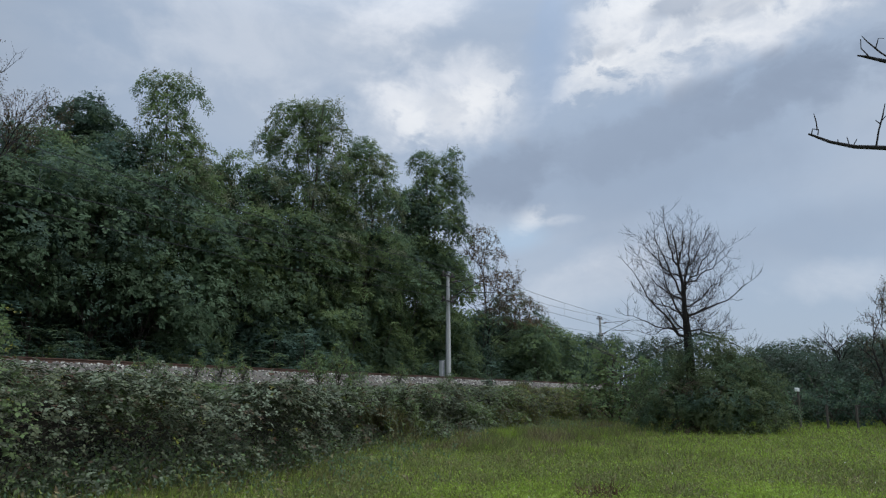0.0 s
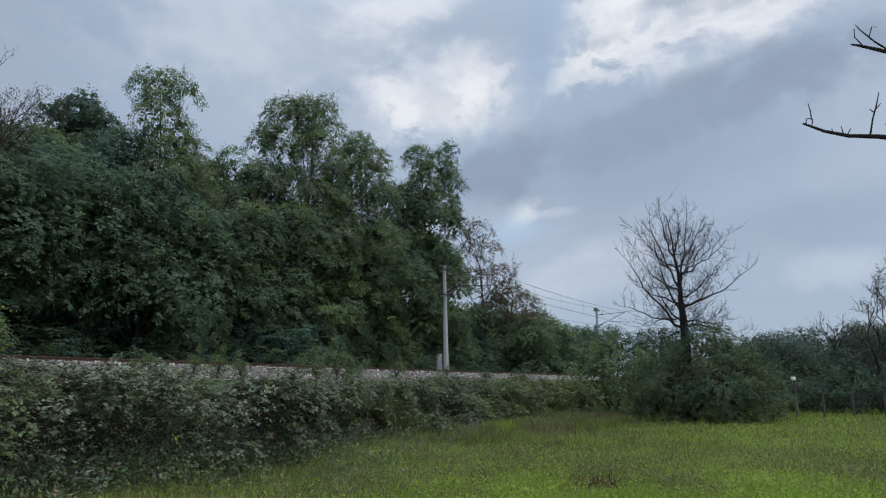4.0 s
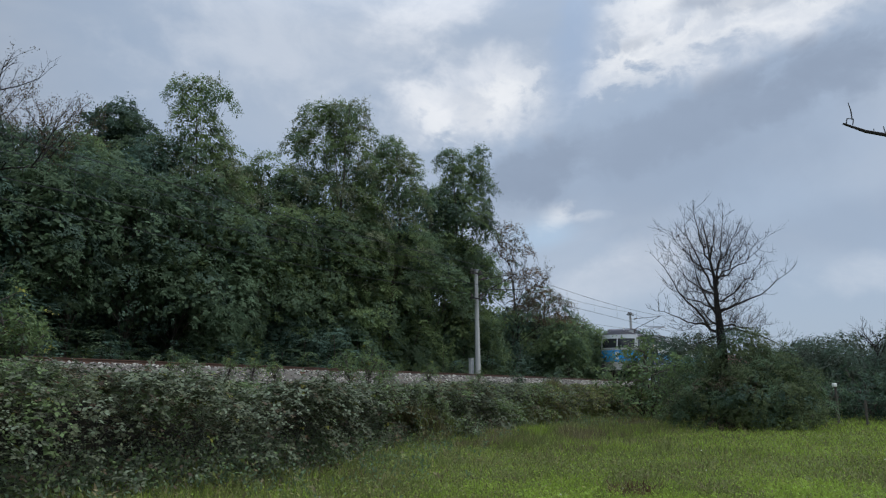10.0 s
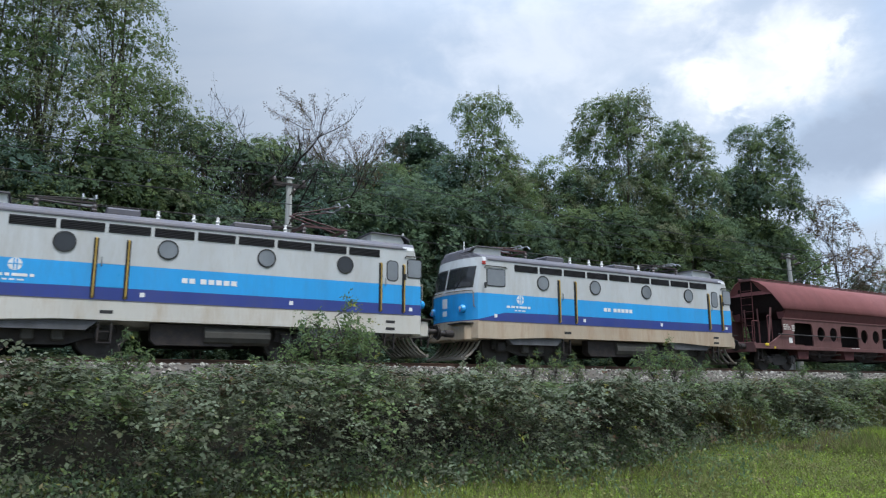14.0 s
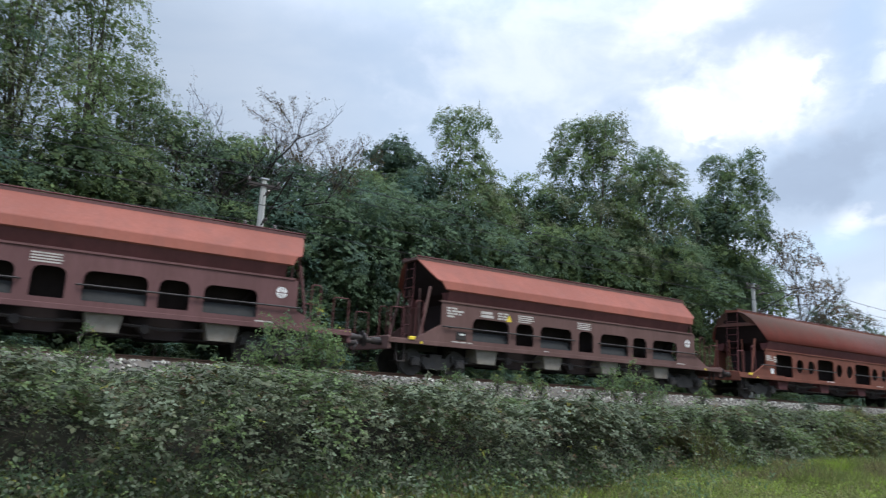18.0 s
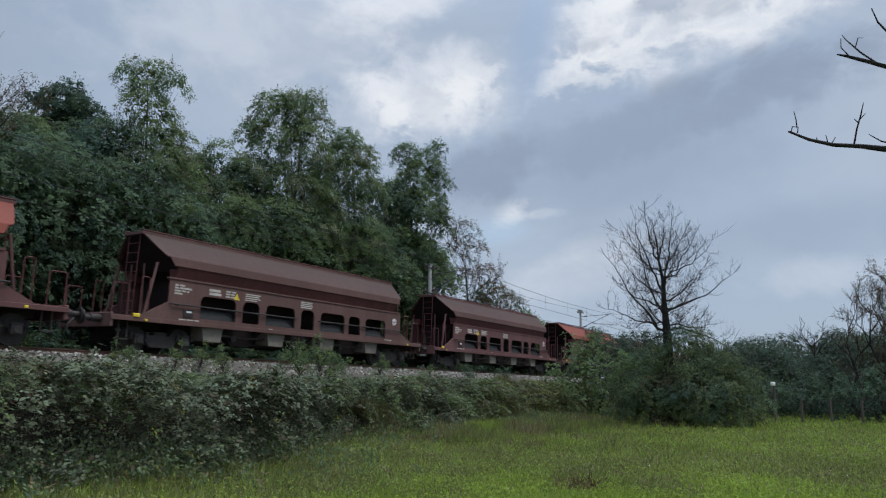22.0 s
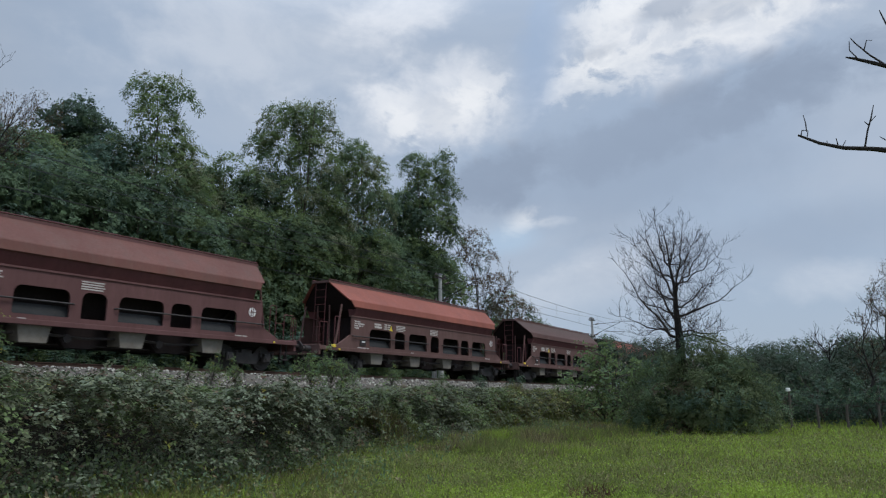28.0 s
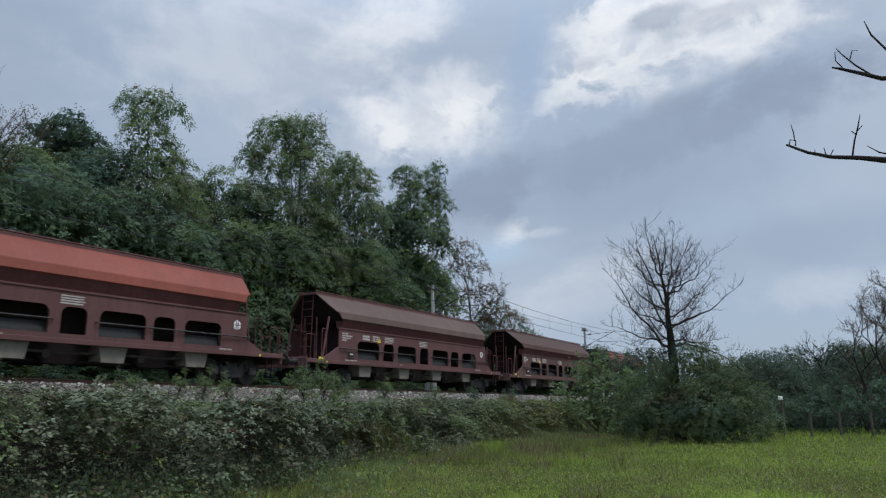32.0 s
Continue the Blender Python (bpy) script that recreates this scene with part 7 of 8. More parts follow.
def near_branches():
    """A bare tree that stands beside the camera; only its branch ends reach into the view."""
    foot = polar(52, 6.4)
    foot.z = 0.0
    t = empty("bare_tree", Matrix.Translation(foot))
    tagged(t, "bare dark tree whose branch tips hang into the view", "tree", "bare trees")
    r2 = random.Random(9)
    sh = Shape()
    sh.tube([Vector((0, 0, -0.2)), Vector((0.03, 0, 1.2)), Vector((0, 0.05, 2.4)), Vector((0.05, 0, 3.6)), Vector((0.0, 0.0, 4.6))], [0.12, 0.10, 0.08, 0.06, 0.0216], 9)
    part("trunk", sh, M["deadbark"], t)

    def at(az, el, d=4.5):
        return polar(az, d) + Vector((0, 0, EYE + d * math.tan(radians(el)))) - foot
    low = [Vector((0, 0.05, 2.3)), at(43, 14.6, 4.9), at(38.5, 15.4, 4.7), at(34.7, 16.35), at(33.4, 16.75), at(31.6, 17.15), at(30.1, 17.75), at(28.75, 18.55)]
    sh = Shape()
    sh.tube(low, [0.05, 0.032, 0.024, 0.017, 0.013, 0.011, 0.009, 0.006], 6)
    sh.tube([at(28.95, 18.5), at(29.05, 18.85), at(29.45, 18.75), at(29.35, 18.35)], [0.0036, 0.0036, 0.00288, 0.0036], 5)
    sh.tube([at(29.35, 18.7), at(29.35, 19.3), at(29.25, 19.9)], [0.0036, 0.0036, 0.00216], 5)
    sh.tube([at(32.9, 16.9), at(33.2, 18.0), at(33.55, 18.9), at(33.8, 19.7)], [0.00576, 0.00504, 0.00432, 0.00216], 5)
    sh.tube([at(33.35, 18.4), at(33.1, 18.7)], [0.0036, 0.00216], 4)
    sh.tube([at(33.45, 18.6), at(33.85, 18.95)], [0.0036, 0.00216], 4)
    sh.tube([at(31.3, 17.2), at(31.2, 17.9)], [0.0036, 0.00216], 4)
    sh.tube([at(31.5, 17.2), at(31.8, 17.65)], [0.0036, 0.00216], 4)
    sh.tube([at(30.6, 17.6), at(30.6, 17.85)], [0.00288, 0.00216], 4)
    part("branch", sh, M["deadbark"], t)
    sh = Shape()
    up = [Vector((0.05, 0, 3.5)), at(45, 21.55, 4.9), at(39, 21.15, 4.7), at(35.5, 21.75), at(34.2, 22.45), at(33.0, 23.05), at(32.5, 23.25)]
    sh.tube(up, [0.04, 0.026, 0.02, 0.013, 0.011, 0.008, 0.004], 6)
    sh.tube([at(35.0, 22.05), at(34.0, 23.05), at(33.2, 24.05), at(32.95, 24.45)], [0.00576, 0.00504, 0.0036, 0.00216], 5)
    sh.tube([at(33.2, 23.05), at(32.8, 23.65), at(32.85, 24.25)], [0.0036, 0.00288, 0.00216], 4)
    sh.tube([at(33.7, 23.45), at(33.95, 24.05), at(34.3, 23.95)], [0.0036, 0.00288, 0.00216], 4)
    sh.tube([at(38, 21.95, 4.6), at(36.2, 23.35), at(35.3, 24.75), at(35.0, 25.75)], [0.01008, 0.0072, 0.00504, 0.00288], 5)
    part("branch", sh, M["deadbark"], t)
    sh = Shape()
    sh.tube([at(40, 15.1, 4.75), at(36.4, 16.1), at(34.6, 16.9), at(33.9, 17.5)], [0.01152, 0.0072, 0.00432, 0.00216], 5)
    part("branch", sh, M["deadbark"], t)


near_branches()


# ---- brambles on the bank ----
def bramble_top(s, v):
    """Height of the thicket's surface, without its domes."""
    g = lay(s, v)
    foot = thicket_foot(s) + 0.45 + 0.8 * noise.noise((s * 0.6, 1, 1)) + 0.4 * noise.noise((s * 1.9, 2, 1))
    f = smooth((v - 3.3) / 0.6) * smooth((foot - v) / 0.55)
    mound = 2.0 * abs(noise.noise((s * 0.36, v * 0.42, 3))) + 0.5 * abs(noise.noise((s * 0.95, v * 1.05, 7)))
    cap = RAIL - 1.0 + 0.34 * smooth((-26 - s) / 4) - 0.20 * smooth((s - 4) / 10) + 0.30 * mound
    tall = 0.30 + 0.50 * mound + 0.35 * smooth((-12 - s) / 8)
    return max(g - 0.05, min(g + f * tall, cap))


def brambles():
    g = np.random.default_rng(31)
    step = 0.14
    gs, gv = np.arange(-51, 27, step), np.arange(3.0, 12.3, step)
    low = np.array([[bramble_top(a, b) for b in gv] for a in gs])
    bare = np.array([[lay(a, b) for b in gv] for a in gs])
    # rounded clumps with dark clefts between them
    lid = np.array([RAIL - 0.86 + 0.30 * smooth((-24 - a) / 4) + 0.20 * smooth((a + 17) / 7) + 0.14 * noise.noise((a * 1.3, 5, 5)) for a in gs])
    low = np.maximum(bare - 0.05, np.minimum(low, lid[:, None] - 0.42))
    dome, mood = np.zeros_like(low), np.zeros_like(low)
    for _ in range(1150):
        cs, cv, r = g.uniform(-50, 26), g.uniform(3.6, 11.8), g.choice((0.4, 0.6, 0.85, 1.15), p=(0.35, 0.3, 0.22, 0.13)) * g.uniform(0.8, 1.2)
        i0, i1 = np.searchsorted(gs, (cs - r, cs + r))
        j0, j1 = np.searchsorted(gv, (cv - r, cv + r))
        q = 1 - ((gs[i0:i1, None] - cs) ** 2 + (gv[None, j0:j1] - cv) ** 2) / r**2
        patch = dome[i0:i1, j0:j1]
        rise = 1.25 * r * np.sqrt(np.maximum(q, 0)) * g.uniform(0.6, 1.2)
        mood[i0:i1, j0:j1] = np.where(rise > patch, g.random(), mood[i0:i1, j0:j1])
        np.maximum(patch, rise, out=patch)
    ok = (low - bare) > 0.05
    dome *= np.clip((gv - 3.5) / 1.7, 0.2, 1)[None, :] * np.clip(1 - (gs + 5) / 14, 0.35, 1)[:, None]
    tab = low + dome * np.clip((low - bare) * 4, 0, 1)
    tab = np.minimum(tab, lid[:, None])
    hs, hv = np.gradient(tab, step)
    steep = np.sqrt(1 + hs**2 + hv**2)
    weight = np.minimum(steep, 3.0) * ok * np.clip(dome / 0.40, 0.20 + 0.35 * (gv[None, :] > 6.5), 1.0)
    n = 62000
    edge = np.array([thicket_foot(a) for a in gs])[:, None] - gv[None, :]
    weight = weight + 0.6 * ok * (edge < 1.5)
    cell = g.choice(tab.size, n, p=(weight / weight.sum()).ravel())
    i, j = np.unravel_index(cell, tab.shape)
    ss, vs = gs[i] + g.uniform(-0.5, 0.5, n) * step, gv[j] + g.uniform(-0.5, 0.5, n) * step
    line = np.array([line_at(a) for a in gs])
    px, py, pa = (np.interp(ss, gs, line[:, c]) for c in range(3))
    x, y = px + vs * np.sin(pa), py - vs * np.cos(pa)
    z = tab[i, j] + hs[i, j] * (ss - gs[i]) + hv[i, j] * (vs - gv[j])
    # normal of the surface, in the world
    along, across = np.stack([np.cos(pa), np.sin(pa), 0 * pa], 1), np.stack([np.sin(pa), -np.cos(pa), 0 * pa], 1)
    up = np.array([0, 0, 1.0]) - along * hs[i, j][:, None] - across * hv[i, j][:, None]
    up /= np.linalg.norm(up, axis=1, keepdims=True)
    root = np.stack([x, y, z], 1) - up * (0.02 + g.random(n) * 0.26)[:, None]
    # arching shoots that stand out of the mass as small leafy mounds
    many = 1500
    pick = g.choice(tab.size, many, p=(weight / weight.sum()).ravel())
    mi, mj = np.unravel_index(pick, tab.shape)
    ms, mv = gs[mi] + g.uniform(-0.5, 0.5, many) * step, gv[mj] + g.uniform(-0.5, 0.5, many) * step
    mx, my, ma = (np.interp(ms, gs, line[:, c]) for c in range(3))
    wide = g.choice((0.26, 0.40, 0.58), many, p=(0.40, 0.38, 0.22)) * g.uniform(0.8, 1.2, many)
    heart = np.stack([mx + mv * np.sin(ma), my - mv * np.cos(ma), np.minimum(tab[mi, mj] + g.uniform(-0.08, 0.12, many), lid[mi] + 0.04 - 0.5 * wide)], 1)
    lean = np.stack([np.cos(ma) * -hs[mi, mj] + np.sin(ma) * -hv[mi, mj], np.sin(ma) * -hs[mi, mj] - np.cos(ma) * -hv[mi, mj], np.ones(many)], 1)
    lean /= np.linalg.norm(lean, axis=1, keepdims=True)
    lean = lean * 0.6 + np.array([0, 0, 0.7])
    lean /= np.linalg.norm(lean, axis=1, keepdims=True)
    n2 = 62000
    k = g.choice(many, n2, p=wide**2 / (wide**2).sum())
    e1 = np.cross(lean[k], np.array([0.3, 0.9, 0.2]))
    e1 /= np.linalg.norm(e1, axis=1, keepdims=True)
    e2 = np.cross(lean[k], e1)
    rho, turn = np.sqrt(g.random((n2, 1))), g.random((n2, 1)) * 2 * np.pi
    ring, rise = e1 * np.cos(turn) + e2 * np.sin(turn), np.sqrt(1.02 - rho**2)
    shell = heart[k] + wide[k][:, None] * (ring * rho * g.uniform(0.9, 1.15, (n2, 1)) + lean[k] * (0.55 * rise)) + g.normal(scale=0.02, size=(n2, 3))
    shell[:, 2] -= 0.22 * wide[k] * rho[:, 0] ** 2
    face = ring * rho * 0.7 + lean[k] * (0.35 + 0.6 * rise)
    face /= np.linalg.norm(face, axis=1, keepdims=True)
    root, up = np.vstack([root, shell]), np.vstack([up, face])
    ss, vs = np.r_[ss, ms[k]], np.r_[vs, mv[k]]
    temper = g.random(many)[k]
    below, n = n, n + n2
    # leaves of three leaflets in one plane
    per = 3
    m = n * per
    size = g.uniform(0.7, 1.4, n)
    tilt = up * 0.55 + unit(g, n) * 0.50 + np.array([0, 0, 0.75])
    tilt /= np.linalg.norm(tilt, axis=1, keepdims=True)
    lead = unit(g, n) + np.array([0.2, -0.3, -0.2])
    lead -= tilt * (lead * tilt).sum(1, keepdims=True)
    lead /= np.linalg.norm(lead, axis=1, keepdims=True) + 1e-9
    cross = np.cross(tilt, lead)
    fan = np.tile(np.radians([-80, 0, 80]), n) + g.normal(scale=0.15, size=m)
    d = np.repeat(lead, per, 0) * np.cos(fan)[:, None] + np.repeat(cross, per, 0) * np.sin(fan)[:, None]
    nm = np.repeat(tilt, per, 0) + unit(g, m) * 0.16
    pos = np.repeat(root, per, 0) + d * 0.012
    L = np.tile([0.066, 0.078, 0.066], n) * g.uniform(0.85, 1.15, m) * np.repeat(size, per)
    tone = np.array([noise.noise((a * 0.35, b * 0.5, 11)) for a, b in zip(ss, vs)])
    rusty = np.array([noise.noise((a * 0.8, b * 0.8, 17)) for a, b in zip(ss, vs)])
    # leaves under the mounds mostly take the darker kind, as shade in their colour
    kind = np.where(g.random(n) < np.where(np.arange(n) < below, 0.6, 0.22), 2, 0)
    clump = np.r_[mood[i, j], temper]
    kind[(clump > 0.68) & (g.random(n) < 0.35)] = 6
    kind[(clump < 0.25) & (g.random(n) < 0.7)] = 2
    kind[(clump > 0.48) & (clump < 0.56) & (g.random(n) < 0.5)] = 5
    kind[(tone > 0.18) & (g.random(n) < 0.4)] = 1
    kind[(tone < -0.15) & (g.random(n) < 0.6)] = 2
    kind[g.random(n) < 0.02] = 3
    kind[(vs > 6.0) & (rusty < -0.22) & (g.random(n) < 0.5)] = 1
    kind[(vs > 5.8) & (rusty > 0.26) & (g.random(n) < 0.30)] = 5
    kind[(vs > 5.8) & (rusty > 0.34) & (g.random(n) < 0.22)] = 4
    kind[(vs > 7.0) & (g.random(n) < 0.05)] = 5
    # towards the bend the thicket thins into rank olive grass and herbs
    rank = np.clip((ss + 6) / 11, 0, 1) * np.clip((vs - 3.7) / 0.9, 0, 1)
    kind[g.random(n) < 0.55 * rank] = 7
    kind[g.random(n) < 0.22 * rank] = 5
    kind[g.random(n) < 0.14 * rank] = 8
    o = new("bramble_thicket", leaf_mesh("bramble_leaves", pos, d, nm, L, L * 0.68, [M["leaf_bramble"], M["leaf_light"], M["leaf_bramble_shade_tone"], M["leaf_yellow"], M["leaf_red"], M["leaf_brown"], M["leaf_pale"], M["grass_olive"], M["drygrass"]], np.repeat(kind, per), 0.12))
    tagged(o, "dense dark bramble thicket with rusty patches covering the bank", "brambles", kind="stuff")
    sh = Shape()
    r2 = random.Random(12)
    for _ in range(500):
        s, v = r2.uniform(-48, 24), r2.uniform(3.8, 9.5)
        if v > thicket_foot(s):
            continue
        a = beside(s, v)
        a.z = bramble_top(s, v) - 0.25
        b = beside(s + r2.gauss(0, 0.7), v + r2.gauss(0.2, 0.5))
        b.z = a.z + r2.uniform(0.1, 0.45)
        c = b + Vector((r2.gauss(0, 0.4), r2.gauss(0, 0.4), -0.2))
        sh.tube([a, a.lerp(b, 0.5) + Vector((0, 0, 0.15)), b, c], [0.008, 0.007, 0.006, 0.003], 4, cap=False)
    st = part("bramble_stems", sh, M["bark"])
    tagged(st, "thin arching bramble stems on the bank", "brambles", kind="stuff")


brambles()

# saplings that rise out of the brambles, in front of the track
for s, v, h, k in ((-25.8, 4.4, 1.8, 7), (-25.3, 4.2, 1.3, 7), (-26.3, 4.3, 1.5, 5), (-27.5, 4.6, 0.8, 5), (-31.0, 4.6, 1.0, 7), (-36.0, 4.8, 1.2, 7), (-21.3, 4.2, 0.35, 7), (-20.8, 4.1, 0.25, 5), (-19.3, 3.9, 0.35, 7), (-18.4, 3.9, 0.4, 7), (-17.6, 4.0, 0.35, 7),
                   (-14.3, 4.0, 0.8, 5), (-13.4, 4.2, 1.05, 7), (-12.6, 4.2, 0.7, 5), (-9.4, 4.0, 0.5, 7), (-40, 5.0, 1.3, 5), (-44, 5.2, 1.3, 6), (-6.0, 4.2, 0.5, 5), (-2.0, 4.0, 0.5, 6), (2.0, 4.0, 0.6, 6)):
    p = beside(s, v)
    p.z = lay(s, v) + 0.1
    put(k, p, h + (0.6 if -28 < s < -8 else 0.45), rng.uniform(0, 360))


# ---- meadow ----
def turf(g, x, y, past):
    """Kind of growth at each place, past metres from the thicket's foot: 0 lush grass, 1 dry stalks, 3 olive, 4 brownish."""
    d, az = np.hypot(x, y), np.degrees(np.arctan2(x, y))
    n1 = np.array([noise.noise((p * 0.28, q * 0.22, 71)) for p, q in zip(x, y)])
    n2 = np.array([noise.noise((p * 0.9, q * 0.6, 72)) for p, q in zip(x, y)])
    lush = np.clip((14.6 + 4 * n1 + 2 * n2 - d) / 3, 0, 1) * np.clip((past - 2.2 + 2.5 * n1) / 1.6, 0, 1)
    green = np.clip((d - 18) / 4, 0, 1) * np.clip((az - 14) / 4, 0, 1) * 0.35
    poor = (1 - lush) * (1 - green)
    r = g.random(len(x))
    out = np.zeros(len(x), int)
    brown = poor * np.clip(0.09 - 0.4 * n2 - 0.2 * n1, 0.02, 0.3)
    olive = brown + 0.08 + 0.55 * poor
    out[r < olive] = 3
    out[r < brown] = 4
    out[r > 1 - 0.07 * poor] = 1
    return out


def meadow():
    g = np.random.default_rng(41)
    n = 225000
    az = np.radians(g.uniform(-62, 40, n))
    d = 8.5 + 44 * g.random(n) ** 1.85
    x, y = d * np.sin(az), d * np.cos(az)
    a = radians(HEAD)
    v = x * math.sin(a) - (y - Y0) * math.cos(a)
    s = x * math.cos(a) + (y - Y0) * math.sin(a)
    foot = np.interp(s, np.arange(-60, 61, 2.0), [thicket_foot(q) for q in np.arange(-60, 61, 2.0)])
    ok = v > foot - 1.4
    x, y, v, s, d, foot = x[ok], y[ok], v[ok], s[ok], d[ok], foot[ok]
    n = len(x)
    gx = np.array([lay(p, q) for p, q in zip(s, v)])
    tall = np.array([noise.noise((p * 0.12, q * 0.12, 5)) + 0.6 * noise.noise((p * 0.8, q * 0.6, 6)) for p, q in zip(x, y)])
    edge = np.clip(1 - (v - foot) / 3.0, 0, 1)
    L = (0.07 + 0.10 * np.clip(tall + 0.4, 0, 1) + 0.16 * edge + 0.004 * np.maximum(0, d - 14)) * g.uniform(0.6, 1.4, n)
    pos = np.stack([x, y, gx - 0.01], 1)
    dd = g.normal(scale=0.62, size=(n, 3))
    dd[:, 2] = 1.0
    slot = turf(g, x, y, v - foot)
    spot = np.hypot(x - 2.5, y - 11.9) < 0.42 * g.uniform(0.5, 1.3, n)
    slot[spot] = g.choice((2, 2, 4), spot.sum())
    L[spot] *= 1.7
    o = new("meadow_grass", leaf_mesh("meadow_grass", pos, dd, unit(g, n), L, 0.008 + 0.0010 * d[:] * g.uniform(0.7, 1.5, n), [M["grass"], M["drygrass"], M["leaf_red"], M["grass_olive"], M["grass_brown"]], slot))
    tagged(o, "bright green meadow grass with drier stalks", "grass", kind="stuff")
    # broad low weeds
    m = 95000
    az = np.radians(g.uniform(-60, 38, m))
    d = 8.5 + 24 * g.random(m) ** 2.1
    x, y = d * np.sin(az), d * np.cos(az)
    v = x * math.sin(a) - (y - Y0) * math.cos(a)
    s = x * math.cos(a) + (y - Y0) * math.sin(a)
    past = v - np.interp(s, np.arange(-60, 61, 2.0), [thicket_foot(q) for q in np.arange(-60, 61, 2.0)])
    ok = (past > -0.3) & (np.hypot(x - 2.5, y - 11.9) > 0.38)
    x, y, v, s, past = x[ok], y[ok], v[ok], s[ok], past[ok]
    m = len(x)
    z = np.array([lay(p, q) for p, q in zip(s, v)]) + g.uniform(0.02, 0.22, m)
    nm = unit(g, m) * 0.42 + np.array([0, 0, 1.0])
    kind = turf(g, x, y, past)
    kind[g.random(m) < 0.0015] = 2
    o = new("meadow_weeds", leaf_mesh("meadow_weeds", np.stack([x, y, z], 1), unit(g, m) + np.array([0, 0, 0.4]), nm, g.uniform(0.025, 0.06, m), g.uniform(0.014, 0.032, m), [M["grass"], M["drygrass"], M["flower"], M["grass_olive"], M["grass_brown"]], kind))
    tagged(o, "low broad-leaved weeds with tiny pale flowers", "weeds", kind="stuff")


meadow()


def foot_weeds():
    """Knee-high weeds and coarse grass between the thicket and the meadow."""
    g = np.random.default_rng(43)
    n = 7600
    s = g.uniform(-46, 24, n)
    v = np.array([thicket_foot(q) for q in s]) + np.abs(g.normal(0, 1.5, n)) - 0.7
    x, y, z, tall = np.empty(n), np.empty(n), np.empty(n), np.empty(n)
    for i in range(n):
        p = beside(s[i], v[i])
        x[i], y[i], z[i] = p.x, p.y, lay(s[i], v[i])
        tall[i] = 0.5 + noise.noise((s[i] * 0.5, v[i] * 0.5, 23))
    keep = tall > 0.35
    x, y, z, tall = x[keep], y[keep], z[keep], tall[keep]
    n, per = len(x), 9
    h = 0.6 * tall * g.uniform(0.4, 1.2, n)
    o = np.repeat(np.stack([x, y, z], 1), per, 0)
    t = np.tile(np.linspace(0.15, 1, per), n)
    o[:, 2] += np.repeat(h, per) * t
    o[:, :2] += g.normal(scale=0.06, size=(n * per, 2))
    m = len(o)
    L = g.uniform(0.05, 0.13, m)
    w = new("foot_weeds", leaf_mesh("foot_weeds", o, unit(g, m) + np.array([0, 0, 0.5]), unit(g, m) * 0.6 + np.array([0, 0, 1.0]), L, L * 0.4, [M["leaf_light"], M["leaf_robinia"], M["grass_olive"], M["grass_brown"]], np.repeat(g.choice(4, n, p=(0.15, 0.40, 0.30, 0.15)), per)))
    tagged(w, "knee-high green weeds along the thicket's foot", "weeds", kind="stuff")


foot_weeds()


def rank_grass():
    """Tussocks of long olive and dry grass between the thicket, the bush and the mown meadow."""
    g = np.random.default_rng(59)
    n = 21000
    s = g.uniform(-15, 22, n)
    v = np.array([thicket_foot(q) for q in s]) - 0.6 + np.abs(g.normal(0, 2.6, n))
    climb = (g.random(n) < 0.30) & (s > -6)
    v[climb] = g.uniform(3.9, 6.6, climb.sum())
    root, size = np.empty((n, 3)), np.empty(n)
    for i in range(n):
        p = beside(s[i], v[i])
        root[i] = p.x, p.y, max(lay(s[i], v[i]), bramble_top(s[i], v[i]) - 0.1)
        size[i] = 0.55 + noise.noise((s[i] * 0.45, v[i] * 0.5, 61)) + 0.5 * noise.noise((s[i] * 1.7, v[i] * 1.7, 62))
    keep = size > 0.42
    root, size, v, s = root[keep], size[keep], v[keep], s[keep]
    n, per = len(root), 9
    m = n * per
    o = np.repeat(root, per, 0)
    o[:, :2] += g.normal(scale=0.07, size=(m, 2))
    d = g.normal(scale=0.42, size=(m, 3))
    d[:, 2] = 1.0
    L = np.repeat(size, per) * g.uniform(0.25, 0.62, m)
    tone = np.array([noise.noise((a * 0.5, b * 0.6, 63)) for a, b in zip(s, v)])
    kind = np.where((tone > 0.22) & (v > 7.5), 1, np.where(tone < -0.12, 2, 0))
    kind = np.where(g.random(n) < 0.25, g.integers(0, 4, n), kind)
    w = new("rank_grass", leaf_mesh("rank_grass", o, d, unit(g, m), L, g.uniform(0.014, 0.030, m), [M["grass_olive"], M["grass"], M["grass_brown"], M["drygrass"]], np.repeat(kind, per)))
    tagged(w, "tussocks of long olive grass with dry brown stalks", "grass", kind="stuff")


rank_grass()


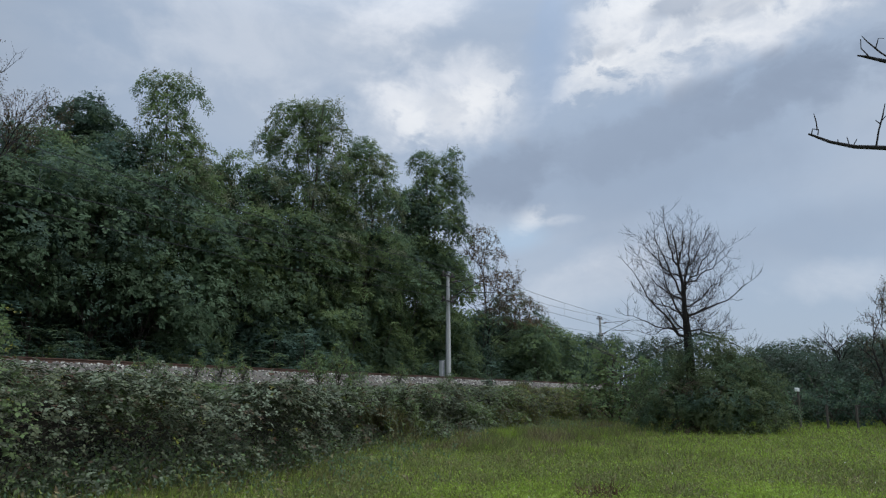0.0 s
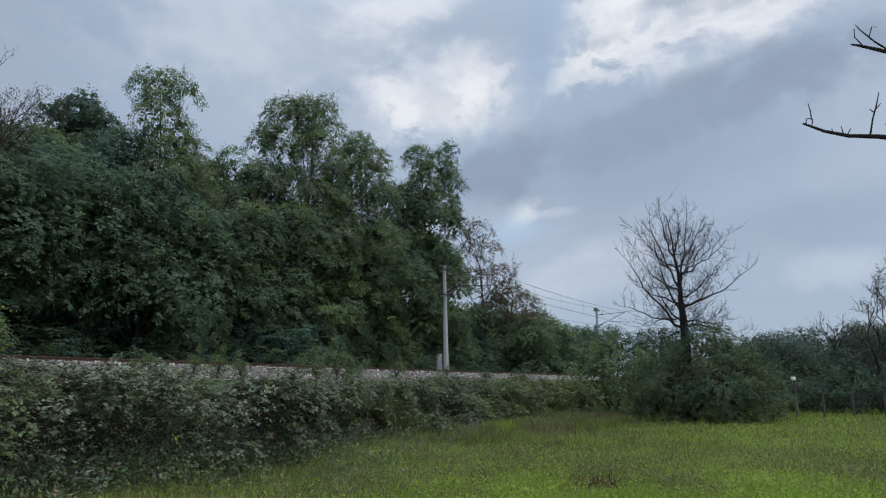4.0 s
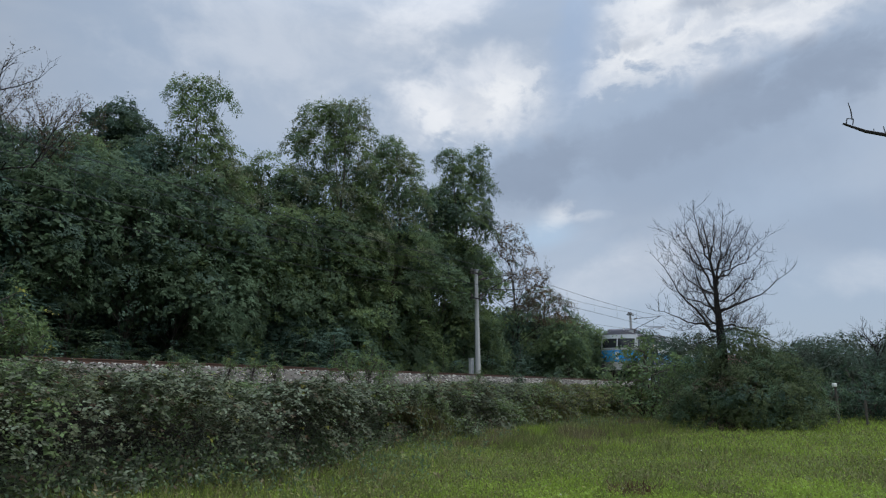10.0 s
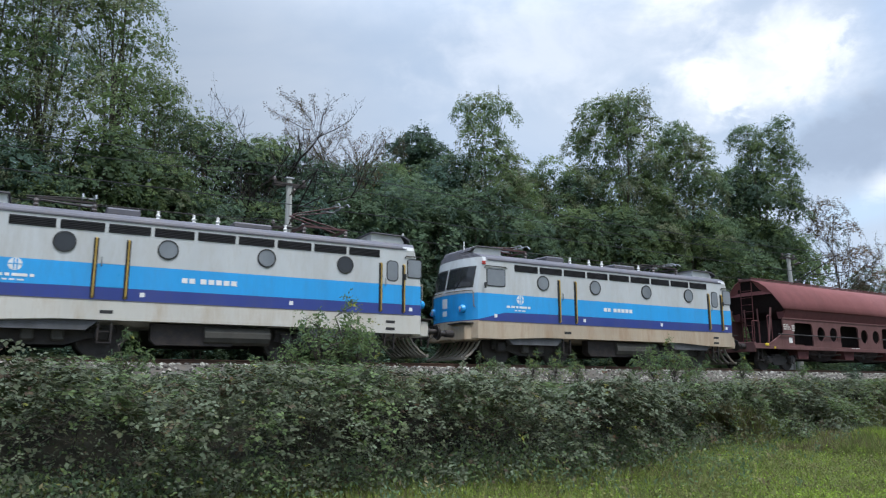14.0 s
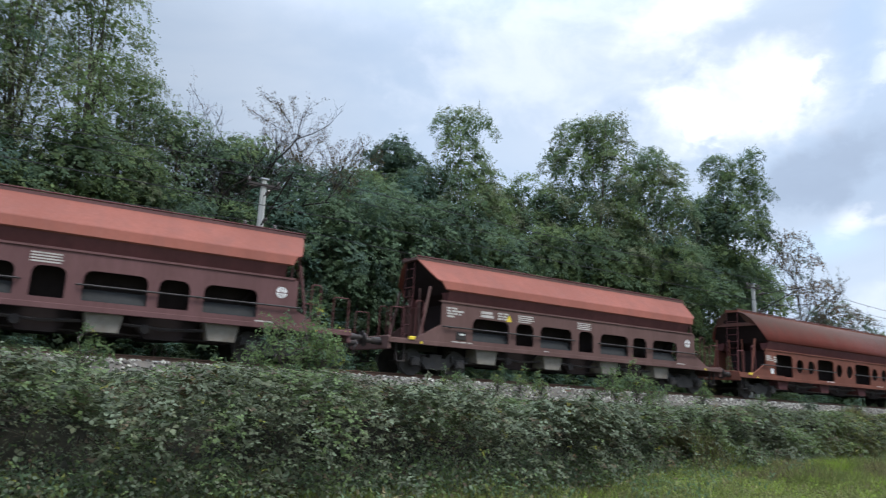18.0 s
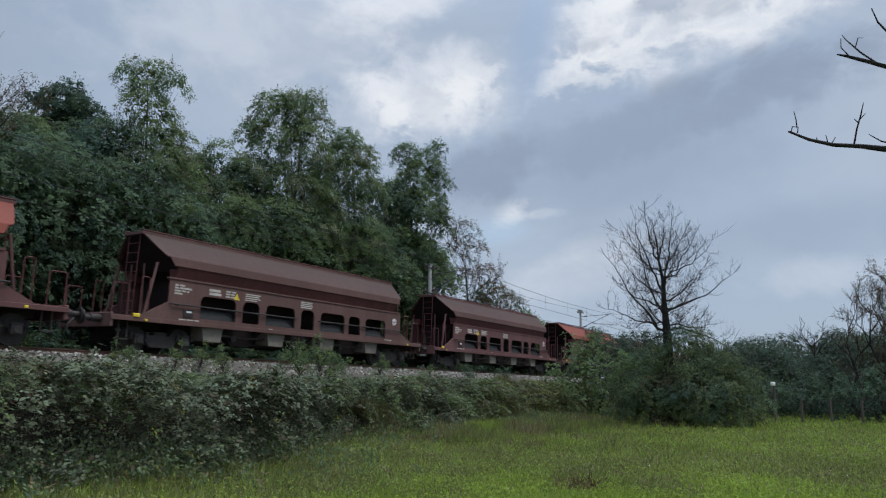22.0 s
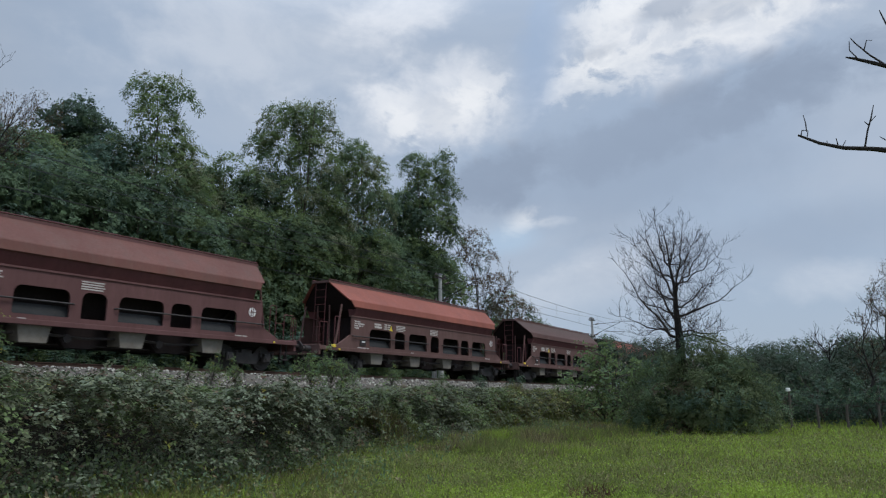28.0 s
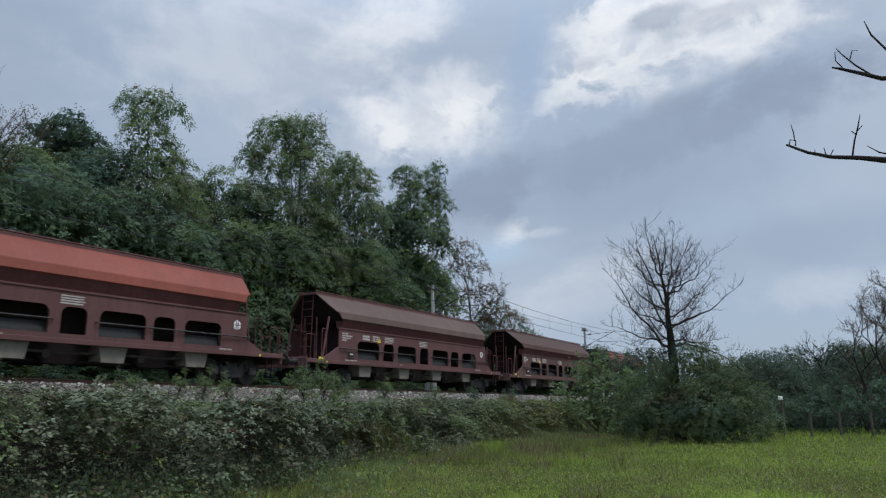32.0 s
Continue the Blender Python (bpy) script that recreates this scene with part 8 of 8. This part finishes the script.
def bank_foot():
    """Bramble runners and nettles that close the thicket's foot."""
    g = np.random.default_rng(53)
    n = 9600
    s = g.uniform(-50, -6, n)
    foot = np.array([thicket_foot(q) for q in s])
    v = np.where((g.random(n) < 0.45) | (s > -14), foot + g.uniform(-2.2, 0.5, n), 4.3 + (foot - 4.3) * g.random(n))
    root = np.empty((n, 3))
    for i in range(n):
        p = beside(s[i], v[i])
        root[i] = p.x, p.y, lay(s[i], v[i])
    per = 10
    h = g.uniform(0.25, 0.75, n)
    o = np.repeat(root, per, 0)
    o[:, 2] += np.repeat(h, per) * np.tile(np.linspace(0.2, 1, per), n)
    o[:, :2] += g.normal(scale=0.12, size=(n * per, 2))
    m = len(o)
    L = g.uniform(0.05, 0.10, m)
    w = new("bank_foot_plants", leaf_mesh("bank_foot_plants", o, unit(g, m) + np.array([0.1, -0.2, -0.1]), unit(g, m) * 0.6 + np.array([0.1, -0.4, 0.8]), L, L * 0.6,
                                          [M["leaf_bramble"], M["leaf_robinia"], M["leaf_light"], M["leaf_brown"]], np.repeat(np.where(s < -18, g.choice(4, n, p=(0.42, 0.16, 0.30, 0.12)), g.choice(4, n, p=(0.62, 0.14, 0.08, 0.16))), per)))
    tagged(w, "bramble runners and nettles at the foot of a bank", "brambles", kind="stuff")


bank_foot()


def meadow_clumps():
    """Loose clumps of taller herbs scattered over the meadow."""
    g = np.random.default_rng(47)
    n = 10500
    az = np.radians(g.uniform(-50, 40, n))
    d = 9 + 28 * g.random(n) ** 1.2
    x, y = d * np.sin(az), d * np.cos(az)
    keep, z, hh, past = np.zeros(n, bool), np.zeros(n), np.zeros(n), np.zeros(n)
    for i in range(n):
        s, v = nearest(x[i], y[i])
        q = noise.noise((x[i] * 0.25, y[i] * 0.18, 33)) + 0.5 * noise.noise((x[i] * 0.9, y[i] * 0.7, 34))
        keep[i] = math.hypot(x[i] - 2.5, y[i] - 11.9) > 0.4 and v > thicket_foot(s) + 0.2 and q > (-0.05 if y[i] < 17 else -0.2)
        z[i], hh[i], past[i] = lay(s, v), 0.10 + 0.28 * max(0, q), v - thicket_foot(s)
    x, y, z, hh, past = x[keep], y[keep], z[keep], hh[keep], past[keep]
    n, per = len(x), 14
    o = np.repeat(np.stack([x, y, z], 1), per, 0)
    hh = hh * g.uniform(0.6, 1.4, n)
    o[:, 2] += np.repeat(hh, per) * np.tile(np.linspace(0.1, 1, per), n)
    o[:, :2] += g.normal(scale=0.07, size=(n * per, 2))
    m = len(o)
    L = g.uniform(0.03, 0.075, m)
    w = new("meadow_herbs", leaf_mesh("meadow_herbs", o, unit(g, m) + np.array([0, 0, 0.6]), unit(g, m) * 0.5 + np.array([0, 0, 1.0]), L, L * 0.45,
                                      [M["grass"], M["drygrass"], M["flower"], M["grass_olive"], M["grass_brown"]], np.repeat(turf(g, x, y, past), per)))
    tagged(w, "uneven clumps of taller herbs in the meadow", "weeds", kind="stuff")


meadow_clumps()


def fence():
    fe = empty("fence", Matrix.Identity(4))
    tagged(fe, "weathered wooden fence posts with wire, one capped white", "fence")
    spots = []
    for i, az in enumerate((24.6, 26.2, 27.9, 29.7, 31.6, 33.5)):
        p = polar(az, 36.5 + 0.1 * i)
        p.z = foot_of(p.x, p.y)
        spots.append(p)
        sh = Shape()
        h = 1.75 if i == 1 else 1.15
        sh.tube([p + Vector((0, 0, -0.3)), p + Vector((0.02, 0, h * 0.6)), p + Vector((0.03, 0, h))], [0.06, 0.055, 0.05], 7)
        po = part("post", sh, M["bark"], fe)
        if i == 1:
            part("cap", Shape().soft(p.x - 0.08, p.x + 0.08, p.y - 0.08, p.y + 0.08, p.z + h - 0.02, p.z + h + 0.14, 0.02), M["marking"], po, "white cap")
    for z in (0.4, 0.8, 1.1):
        sh = Shape()
        sh.tube([p + Vector((0, 0, z)) for p in spots], 0.006, 4)
        part("wire", sh, M["wire"], fe)


fence()
motions()
